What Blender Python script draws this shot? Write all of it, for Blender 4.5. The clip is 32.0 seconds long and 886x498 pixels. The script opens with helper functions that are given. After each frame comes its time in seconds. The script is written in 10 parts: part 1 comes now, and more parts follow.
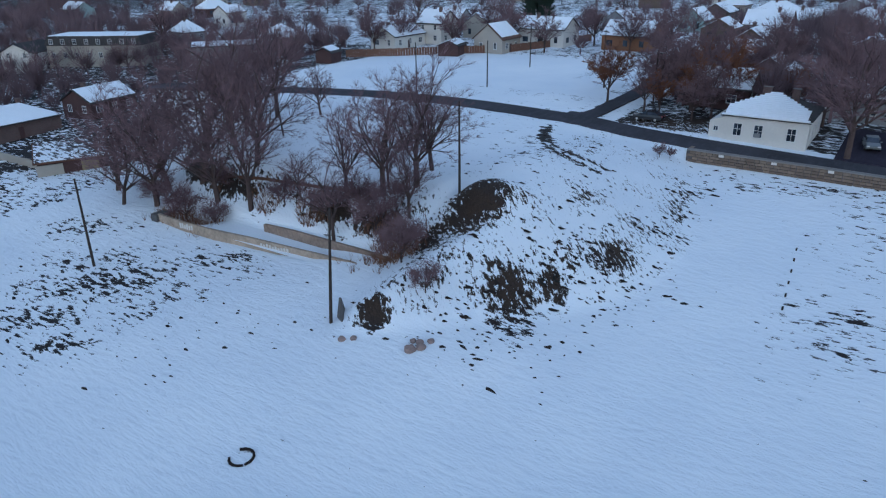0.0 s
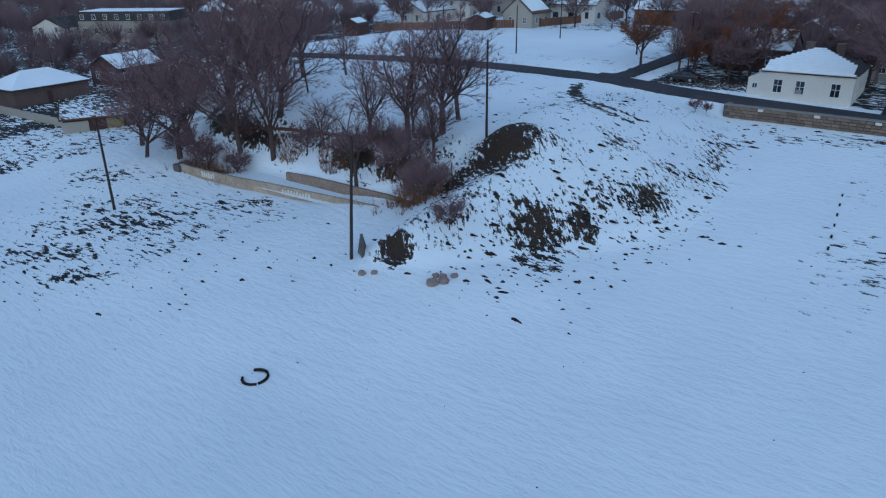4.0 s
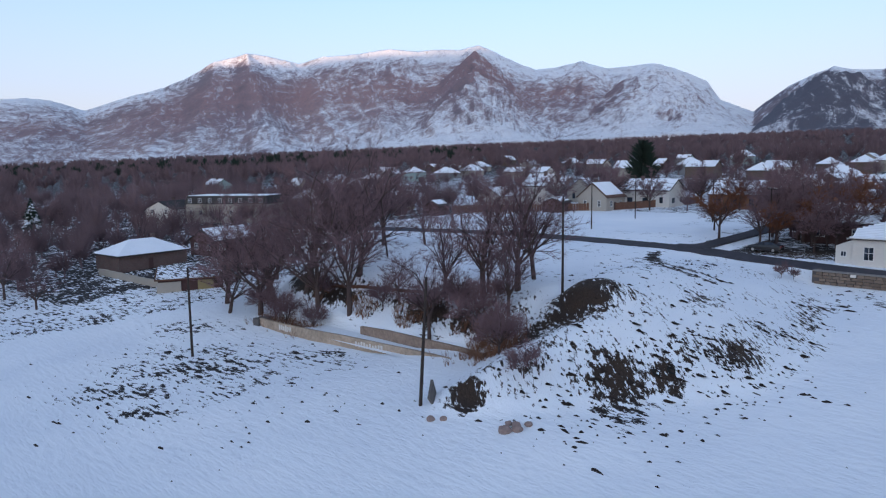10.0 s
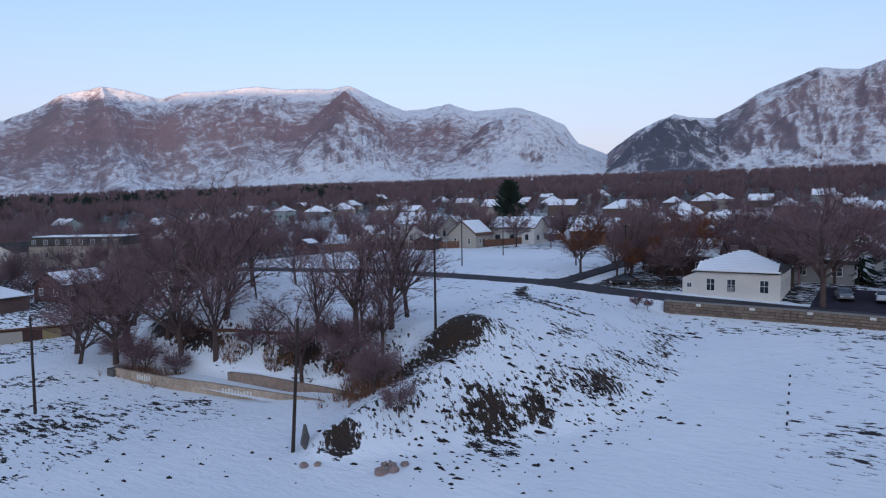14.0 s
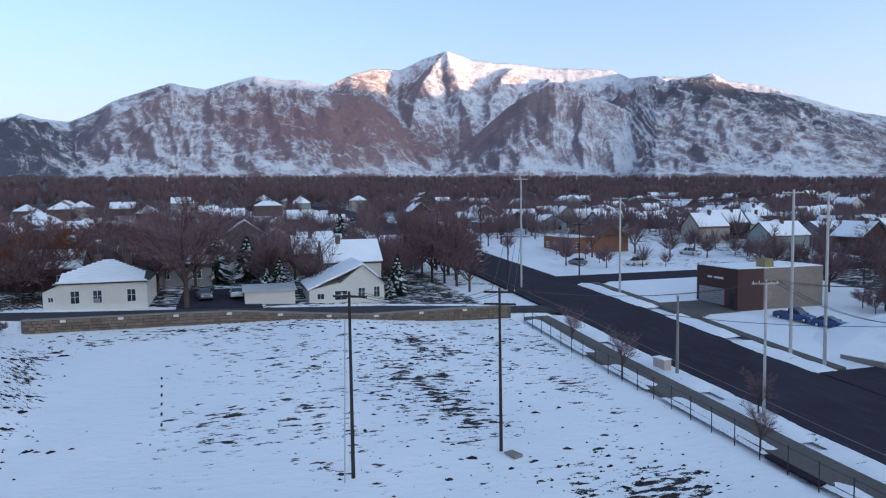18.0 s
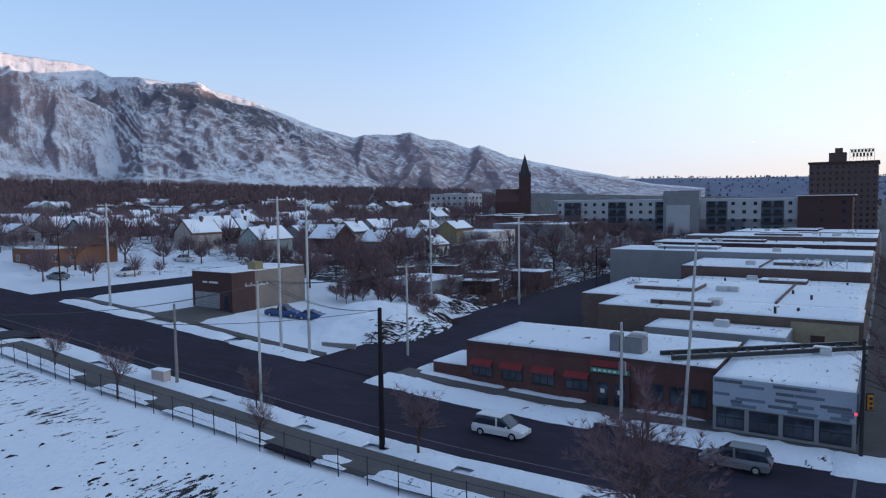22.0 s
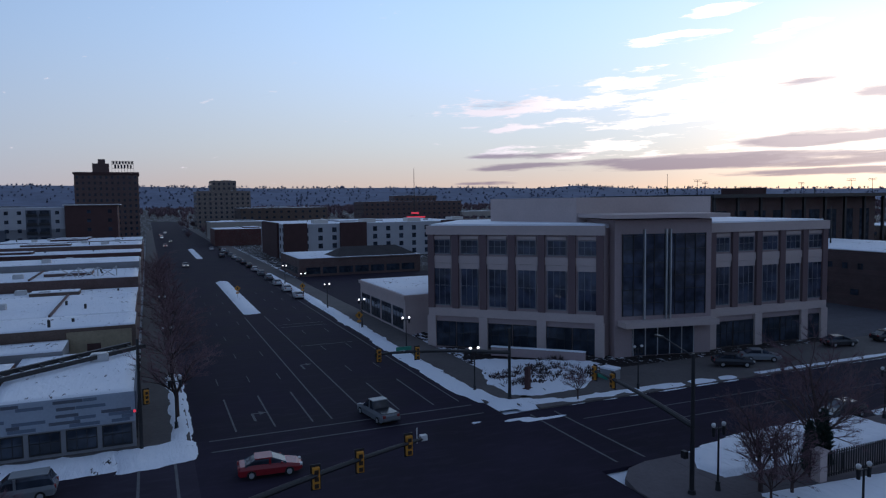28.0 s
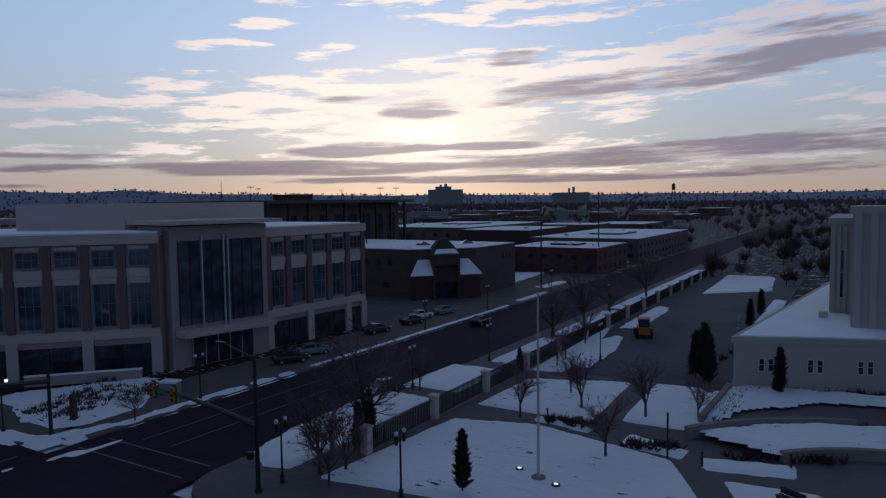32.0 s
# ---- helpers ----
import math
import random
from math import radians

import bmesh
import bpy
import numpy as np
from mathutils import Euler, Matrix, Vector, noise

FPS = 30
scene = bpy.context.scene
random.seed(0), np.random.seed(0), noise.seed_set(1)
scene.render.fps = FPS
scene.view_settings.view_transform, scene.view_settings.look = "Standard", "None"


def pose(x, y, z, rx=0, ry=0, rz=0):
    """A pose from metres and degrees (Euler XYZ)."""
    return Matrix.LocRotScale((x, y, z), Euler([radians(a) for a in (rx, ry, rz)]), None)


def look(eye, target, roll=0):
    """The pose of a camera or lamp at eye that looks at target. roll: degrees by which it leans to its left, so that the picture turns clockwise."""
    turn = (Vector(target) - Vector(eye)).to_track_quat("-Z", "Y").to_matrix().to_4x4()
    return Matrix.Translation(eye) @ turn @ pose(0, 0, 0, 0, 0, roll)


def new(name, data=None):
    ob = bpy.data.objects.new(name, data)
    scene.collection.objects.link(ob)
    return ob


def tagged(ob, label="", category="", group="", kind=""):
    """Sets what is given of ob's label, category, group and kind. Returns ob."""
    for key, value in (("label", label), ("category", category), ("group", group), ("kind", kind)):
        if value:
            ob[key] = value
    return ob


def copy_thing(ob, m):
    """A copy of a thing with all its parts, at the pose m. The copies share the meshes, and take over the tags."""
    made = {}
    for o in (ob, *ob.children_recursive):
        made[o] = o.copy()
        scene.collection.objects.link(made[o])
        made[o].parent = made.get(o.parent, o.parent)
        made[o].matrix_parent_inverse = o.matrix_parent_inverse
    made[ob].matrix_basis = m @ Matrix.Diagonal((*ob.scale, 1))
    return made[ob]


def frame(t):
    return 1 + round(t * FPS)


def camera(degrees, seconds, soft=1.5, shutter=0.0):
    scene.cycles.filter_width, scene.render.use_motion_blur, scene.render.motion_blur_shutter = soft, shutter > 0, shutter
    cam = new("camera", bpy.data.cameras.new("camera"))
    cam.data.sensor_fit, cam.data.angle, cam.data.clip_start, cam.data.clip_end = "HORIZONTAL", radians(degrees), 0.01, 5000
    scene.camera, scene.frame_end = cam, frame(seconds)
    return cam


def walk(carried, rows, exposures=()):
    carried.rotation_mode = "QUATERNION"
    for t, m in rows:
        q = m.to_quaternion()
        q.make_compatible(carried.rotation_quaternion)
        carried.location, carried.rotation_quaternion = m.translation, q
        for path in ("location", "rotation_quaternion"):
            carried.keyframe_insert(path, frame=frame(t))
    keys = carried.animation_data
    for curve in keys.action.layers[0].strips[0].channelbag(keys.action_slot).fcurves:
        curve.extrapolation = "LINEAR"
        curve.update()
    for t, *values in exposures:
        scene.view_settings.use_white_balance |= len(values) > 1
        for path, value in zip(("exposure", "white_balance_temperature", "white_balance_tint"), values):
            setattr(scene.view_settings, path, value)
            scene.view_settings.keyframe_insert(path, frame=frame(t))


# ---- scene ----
cam = camera(65.37, 32.0, soft=1.2)

# seconds, height, pitch, heading (anticlockwise from north); x is east, y north
PATH = (
    (0.0, 30.01, -22.92, -55.15),
    (0.5, 29.29, -22.92, -54.96),
    (1.0, 28.63, -22.92, -54.78),
    (1.5, 27.87, -22.92, -54.55),
    (2.0, 27.14, -22.92, -54.25),
    (2.5, 26.39, -22.92, -53.95),
    (3.0, 25.66, -22.92, -53.65),
    (3.5, 24.87, -22.92, -53.29),
    (5.5, 21.79, -22.92, -51.43),
    (6.0, 21.06, -22.92, -50.93),
    (6.5, 20.36, -22.92, -50.34),
    (7.0, 19.96, -22.91, -49.75),
    (7.5, 19.98, -22.38, -49.17),
    (8.0, 19.97, -20.0, -48.47),
    (8.5, 19.98, -16.85, -47.89),
    (9.0, 19.98, -13.44, -47.41),
    (9.5, 19.97, -10.08, -47.02),
    (10.0, 20.01, -6.98, -46.73),
    (10.5, 20.0, -4.92, -46.53),
    (11.0, 20.0, -3.98, -46.53),
    (11.5, 20.0, -3.93, -47.45),
    (12.0, 20.0, -3.93, -48.61),
    (12.5, 20.0, -3.93, -49.89),
    (13.0, 20.0, -3.93, -51.28),
    (13.5, 20.0, -3.93, -53.2),
    (15.5, 20.0, -3.93, -77.22),
    (16.0, 20.0, -3.93, -83.39),
    (16.5, 20.0, -3.93, -89.37),
    (17.0, 20.0, -3.93, -95.27),
    (17.5, 20.0, -3.93, -101.16),
    (18.0, 20.0, -3.93, -106.88),
    (18.5, 20.0, -3.93, -112.5),
    (19.0, 20.0, -3.93, -118.07),
    (19.5, 20.0, -3.93, -123.58),
    (20.0, 20.0, -3.93, -128.93),
    (20.5, 20.0, -3.93, -133.43),
    (21.0, 20.0, -3.93, -137.81),
    (21.5, 20.0, -3.93, -142.47),
    (22.0, 20.0, -3.93, -147.23),
    (22.5, 20.0, -3.93, -151.98),
    (23.0, 20.0, -3.93, -156.76),
    (23.5, 20.0, -3.93, -161.53),
    (24.0, 20.0, -3.93, -166.31),
    (24.5, 20.0, -3.93, -170.91),
    (25.0, 20.0, -3.93, -175.46),
    (25.5, 20.0, -3.93, -180.0),
    (27.5, 20.0, -3.93, -198.49),
    (28.0, 20.0, -3.93, -203.07),
    (28.5, 20.0, -3.93, -207.77),
    (29.0, 20.0, -3.93, -212.52),
    (29.5, 20.0, -3.93, -217.28),
    (30.0, 20.0, -3.93, -222.03),
    (30.5, 20.0, -3.93, -226.73),
    (31.0, 20.0, -3.93, -231.44),
    (31.5, 20.0, -3.93, -236.04),
    (32.0, 20.0, -3.93, -238.74),
)


def cam_pose(z, pitch, yaw, lean=0.74):
    y, p = radians(yaw), radians(pitch)
    ahead = Vector((-math.sin(y) * math.cos(p), math.cos(y) * math.cos(p), math.sin(p)))
    return look((0, 0, z), Vector((0, 0, z)) + ahead * 10, -lean)


walk(cam, [(t, cam_pose(z, p, y)) for t, z, p, y in PATH],
     exposures=((0, 1.66, 5550, 11), (4, 1.58, 5400, 7), (8, 1.58, 5400, 7), (10, 1.68, 6000, 19), (13, 1.58, 6020, 22), (16, 1.48, 5850, 18), (18, 1.76, 5900, 15), (20, 1.78, 5850, 15), (23, 1.35, 5750, 17), (25, 1.07, 5700, 20), (28, 0.64, 5480, 20), (30, 0.26, 5500, 20), (32, 0.0, 5560, 20)))

# ---- sky, sun ----
SUN_AZ = 124.0                      # heading of the set sun, west-south-west
world = bpy.data.worlds.new("dusk_sky")
scene.world = world
world.use_nodes = True
wn, wl = world.node_tree.nodes, world.node_tree.links
wn.clear()
sky = wn.new("ShaderNodeTexSky")
sky.sky_type, sky.sun_disc = "NISHITA", False
sky.sun_elevation, sky.sun_rotation = radians(5.0), radians(360 - SUN_AZ)
sky.altitude, sky.air_density, sky.dust_density, sky.ozone_density = 1300, 1.0, 0.5, 1.6


def wmath(op, x, y=0.0):
    m = wn.new("ShaderNodeMath")
    m.operation = op
    for sock, val in ((m.inputs[0], x), (m.inputs[1], y)):
        if hasattr(val, "is_linked"):
            wl.new(val, sock)
        else:
            sock.default_value = val
    return m.outputs[0]


def wrange(src, lo, hi, a=0.0, b=1.0, soft=True):
    r = wn.new("ShaderNodeMapRange")
    r.interpolation_type = "SMOOTHSTEP" if soft else "LINEAR"
    wl.new(src, r.inputs[0])
    for i, val in enumerate((lo, hi, a, b)):
        r.inputs[i + 1].default_value = val
    return r.outputs[0]


def wmix(f, a, b):
    x = wn.new("ShaderNodeMix")
    x.data_type = "RGBA"
    for sock, val in ((x.inputs[0], f), (x.inputs[6], a), (x.inputs[7], b)):
        if hasattr(val, "is_linked"):
            wl.new(val, sock)
        elif isinstance(val, (int, float)):
            sock.default_value = val
        else:
            sock.default_value = (*val, 1)
    return x.outputs[2]


# clouds: a plane square to the view of the sunset, across (to the north-west) and up, in tangents
way = wn.new("ShaderNodeTexCoord")
sep = wn.new("ShaderNodeSeparateXYZ")
wl.new(way.outputs["Generated"], sep.inputs[0])
dx, dy, dz = sep.outputs
sunward = wmath("ADD", wmath("MULTIPLY", dx, -math.sin(radians(SUN_AZ))), wmath("MULTIPLY", dy, math.cos(radians(SUN_AZ))))
SHEET_AZ = radians(121.26)
ahead = wmath("MAXIMUM", wmath("ADD", wmath("MULTIPLY", dx, -math.sin(SHEET_AZ)), wmath("MULTIPLY", dy, math.cos(SHEET_AZ))), 0.12)
across = wmath("DIVIDE", wmath("ADD", wmath("MULTIPLY", dx, math.cos(SHEET_AZ)), wmath("MULTIPLY", dy, math.sin(SHEET_AZ))), ahead)
rise = wmath("DIVIDE", dz, wmath("POWER", wmath("MAXIMUM", wmath("ADD", wmath("MULTIPLY", dx, dx), wmath("MULTIPLY", dy, dy)), 0.01), 0.5))


def flock(scale, stretch, detail, rough, tilt=0.0):
    """Noise drawn out sideways, the wider the nearer it lies to the horizon."""
    at = wn.new("ShaderNodeCombineXYZ")
    wl.new(wmath("MULTIPLY", across, scale), at.inputs[0])
    lift = wmath("ADD", rise, wmath("MULTIPLY", across, tilt))
    wl.new(wmath("MULTIPLY", wmath("POWER", wmath("MAXIMUM", wmath("ADD", lift, 0.03), 0.001), 0.7), scale * stretch), at.inputs[1])
    t = wn.new("ShaderNodeTexNoise")
    t.inputs["Scale"].default_value, t.inputs["Detail"].default_value, t.inputs["Roughness"].default_value = 1.0, detail, rough
    wl.new(at.outputs[0], t.inputs["Vector"])
    return t.outputs[0]


def shoals(table):
    """Soft ovals in the sky: across, up, half width, half height, tilt, weight; the strongest at each place."""
    best = 0.0
    for u, v, ru, rv, tilt, weight in table:
        v, tilt = v / math.sqrt(1 + u * u), tilt * 0.7
        e = wmath("DIVIDE", wmath("SUBTRACT", across, u), ru)
        f = wmath("DIVIDE", wmath("SUBTRACT", wmath("SUBTRACT", rise, v), wmath("MULTIPLY", wmath("SUBTRACT", across, u), tilt)), rv)
        d = wmath("ADD", wmath("MULTIPLY", e, e), wmath("MULTIPLY", f, f))
        best = wmath("MAXIMUM", wmath("MULTIPLY", wrange(d, 2.4, 0.0), weight), best)
    return best


WHITE_CLOUD = ((-0.58, 0.152, 0.12, 0.020, 0.0, 0.9), (-0.60, 0.122, 0.08, 0.008, 0.0, 0.7), (-0.31, 0.226, 0.07, 0.009, 0.05, 0.9), (-0.25, 0.254, 0.05, 0.008, 0.05, 0.8), (-0.23, 0.283, 0.05, 0.006, 0.0, 0.8),
               (-0.16, 0.216, 0.04, 0.012, 0.2, 0.8), (-0.05, 0.286, 0.08, 0.014, 0.1, 0.85), (0.17, 0.275, 0.20, 0.026, 0.04, 0.9), (-0.10, 0.135, 0.40, 0.048, 0.02, 1.0), (0.10, 0.172, 0.24, 0.040, 0.06, 1.0),
               (0.40, 0.200, 0.34, 0.046, 0.14, 1.0), (0.60, 0.262, 0.26, 0.040, 0.10, 1.0), (-0.45, 0.075, 0.20, 0.012, 0.0, 0.8), (0.0, 0.070, 0.32, 0.026, 0.0, 0.9), (0.50, 0.075, 0.40, 0.022, 0.08, 0.9), (0.95, 0.20, 0.4, 0.07, 0.1, 0.8))
GREY_CLOUD = ((-0.58, 0.160, 0.07, 0.010, 0.0, 0.75), (-0.03, 0.131, 0.06, 0.016, 0.05, 0.9), (-0.12, 0.148, 0.06, 0.008, 0.0, 0.7), (0.11, 0.205, 0.06, 0.012, 0.0, 0.7), (0.40, 0.185, 0.32, 0.022, 0.12, 1.0),
              (0.60, 0.255, 0.22, 0.016, 0.08, 0.75), (-0.11, 0.075, 0.11, 0.011, 0.05, 1.2), (-0.20, 0.051, 0.25, 0.011, 0.01, 1.25), (0.08, 0.079, 0.09, 0.006, 0.01, 1.05), (0.02, 0.063, 0.10, 0.004, 0.0, 0.9), (0.30, 0.061, 0.24, 0.011, 0.04, 1.2), (0.12, 0.032, 0.40, 0.006, 0.0, 1.0), (-0.54, 0.072, 0.13, 0.005, 0.0, 0.9), (-0.55, 0.053, 0.12, 0.007, 0.0, 0.95),
              (0.42, 0.073, 0.42, 0.015, 0.06, 1.0), (0.45, 0.040, 0.34, 0.007, 0.02, 0.8), (-0.62, 0.030, 0.06, 0.003, 0.0, 0.7), (1.0, 0.10, 0.4, 0.02, 0.05, 0.9))
facing = wrange(sunward, 0.15, 0.45)
fleece = flock(9.0, 6.5, 9.0, 0.64, -0.03)
streaks = flock(4.5, 10.0, 8.0, 0.6, -0.03)
rough_ = wmath("MULTIPLY", wmath("SUBTRACT", fleece, 0.5), 1.9)
drawn = wmath("MULTIPLY", wmath("SUBTRACT", streaks, 0.5), 1.9)
white = wmath("MULTIPLY", wrange(wmath("ADD", rough_, wmath("MULTIPLY", shoals(WHITE_CLOUD), 0.50)), 0.29, 0.50), facing)
grey = wmath("MULTIPLY", wrange(wmath("ADD", wmath("ADD", wmath("MULTIPLY", drawn, 0.7), wmath("MULTIPLY", rough_, 0.3)), wmath("MULTIPLY", shoals(GREY_CLOUD), 0.52)), 0.26, 0.56), facing)
near_sun = wrange(sunward, 0.86, 0.998)
lit = wmix(near_sun, (3.3, 2.9, 2.55), (6.2, 5.1, 3.6))
shade = wmix(wrange(dz, 0.02, 0.13), wmix(near_sun, (0.98, 0.74, 0.78), (1.28, 0.96, 0.92)), wmix(near_sun, (1.25, 1.15, 1.20), (1.8, 1.5, 1.4)))
hazy = wmix(0.45, sky.outputs[0], wmix(wrange(sunward, -0.1, 0.8), (0.98, 1.14, 1.47), (2.35, 2.66, 2.62)))
hazy = wmix(wrange(dz, 0.30, 0.0, 0.0, 0.8), hazy, wmix(wrange(sunward, 0.1, 0.8), wmix(wrange(sunward, -1.0, -0.5), (1.50, 1.38, 1.62), (1.36, 1.38, 1.54)), wmix(wrange(dz, 0.0, 0.09), (1.80, 1.16, 0.95), (1.80, 1.52, 1.24))))
# the blaze above the place where the sun has set
e_ = wmath("MULTIPLY", wmath("SUBTRACT", across, -0.03), 5.2)
f_ = wmath("MULTIPLY", wmath("SUBTRACT", rise, 0.095), 11.0)
glare = wmath("MULTIPLY", wmath("POWER", 2.718, wmath("MULTIPLY", wmath("ADD", wmath("MULTIPLY", e_, e_), wmath("MULTIPLY", f_, f_)), -1.0)), facing)
sky_col = wmix(wmath("MULTIPLY", glare, 0.62), hazy, (5.4, 4.4, 3.1))
core_ = wmath("POWER", glare, 5.0)
sky_col = wmix(wmath("MULTIPLY", core_, 0.6), sky_col, (9.0, 7.6, 5.2))
full = wmix(wmath("MULTIPLY", white, 0.92), sky_col, lit)
full = wmix(wmath("MULTIPLY", grey, wrange(glare, 0.0, 1.0, 0.88, 0.74)), full, shade)
bg = wn.new("ShaderNodeBackground")
wout = wn.new("ShaderNodeOutputWorld")
wl.new(bg.outputs[0], wout.inputs[0])
wl.new(full, bg.inputs[0])
blaze = wmath("MULTIPLY", wrange(sunward, -0.5, 0.5, 1.0, 1.18), wrange(sunward, 0.5, 0.97, 1.0, 1.08))
blaze = wmath("MULTIPLY", blaze, wrange(dz, 0.28, 0.75, 1.0, 0.78))
blaze = wmath("MULTIPLY", blaze, wrange(sunward, -0.95, 0.1, 0.90, 1.0))
wl.new(wmath("MULTIPLY", blaze, 0.15), bg.inputs["Strength"])

sun = new("sun", bpy.data.lights.new("sun", "SUN"))
sun.data.energy, sun.data.angle, sun.data.color = 2.6, radians(0.5), (1.0, 0.62, 0.34)
SUN_DIP = 4.1                       # the sun stands below the plain's edge and lights the summits alone
sa, sd = radians(SUN_AZ), radians(SUN_DIP)
to_sun = Vector((-math.sin(sa) * math.cos(sd), math.cos(sa) * math.cos(sd), -math.sin(sd)))
sun.matrix_world = look((0, 0, 300), Vector((0, 0, 300)) - to_sun)

# ---- materials ----
def nodes_of(name):
    m = bpy.data.materials.new(name)
    m.use_nodes = True
    nt = m.node_tree
    return m, nt.nodes, nt.links, nt.nodes["Principled BSDF"]


def mixer(n, l, a, b, f, kind="MIX"):
    x = n.new("ShaderNodeMix")
    x.data_type, x.blend_type = "RGBA", kind
    for sock, val in ((x.inputs[0], f), (x.inputs[6], a), (x.inputs[7], b)):
        if hasattr(val, "is_linked"):
            l.new(val, sock)
        elif isinstance(val, (int, float)):
            sock.default_value = val
        else:
            sock.default_value = (*val, 1) if len(val) == 3 else val
    return x.outputs[2]


def noisy(n, l, scale, detail=4.0, rough=0.6, vec=None, kind="ShaderNodeTexNoise"):
    t = n.new(kind)
    t.inputs["Scale"].default_value = scale
    t.inputs["Detail"].default_value = detail
    t.inputs["Roughness"].default_value = rough
    if vec is not None:
        l.new(vec, t.inputs["Vector"])
    return t.outputs[0]


def ramp(n, l, src, lo, hi, a=0.0, b=1.0):
    r = n.new("ShaderNodeMapRange")
    l.new(src, r.inputs[0])
    r.inputs[1].default_value, r.inputs[2].default_value = lo, hi
    r.inputs[3].default_value, r.inputs[4].default_value = a, b
    return r.outputs[0]


def maths(n, l, op, a, b=0.0):
    m = n.new("ShaderNodeMath")
    m.operation = op
    for sock, val in ((m.inputs[0], a), (m.inputs[1], b)):
        if hasattr(val, "is_linked"):
            l.new(val, sock)
        else:
            sock.default_value = val
    return m.outputs[0]


def place(n, l, stretch=(1, 1, 1)):
    g = n.new("ShaderNodeNewGeometry")
    mp = n.new("ShaderNodeMapping")
    mp.inputs["Scale"].default_value = stretch
    l.new(g.outputs["Position"], mp.inputs["Vector"])
    return mp.outputs[0]


def bumped(n, l, bsdf, src, strength=0.3, dist=0.05):
    b = n.new("ShaderNodeBump")
    b.inputs["Strength"].default_value, b.inputs["Distance"].default_value = strength, dist
    l.new(src, b.inputs["Height"])
    l.new(b.outputs[0], bsdf.inputs["Normal"])


def surface(name, col, rough=0.8, var=0.25, big=0.15, fine=3.0, bump=0.2, metal=0.0, stretch=(1, 1, 1), random=0.0):
    """A matt surface with blotches at two sizes, grain and a little relief."""
    m, n, l, p = nodes_of(name)
    v = place(n, l, stretch)
    dark = tuple(c * (1 - var) for c in col)
    light = tuple(min(1, c * (1 + var)) for c in col)
    a = noisy(n, l, big, 3, 0.6, v)
    b = noisy(n, l, fine, 5, 0.65, v)
    c = mixer(n, l, dark, light, ramp(n, l, a, 0.3, 0.7))
    c = mixer(n, l, c, mixer(n, l, dark, light, ramp(n, l, b, 0.3, 0.7)), 0.5)
    if random:
        o = n.new("ShaderNodeObjectInfo")
        c = mixer(n, l, c, tuple(x * (1 - random) for x in col), ramp(n, l, o.outputs["Random"], 0, 1, 0, 0.8))
    l.new(c, p.inputs["Base Color"])
    p.inputs["Roughness"].default_value, p.inputs["Metallic"].default_value = rough, metal
    p.inputs["Specular IOR Level"].default_value = 0.2 if rough > 0.7 else 0.5
    if bump:
        bumped(n, l, p, b, bump, 0.04)
    return m


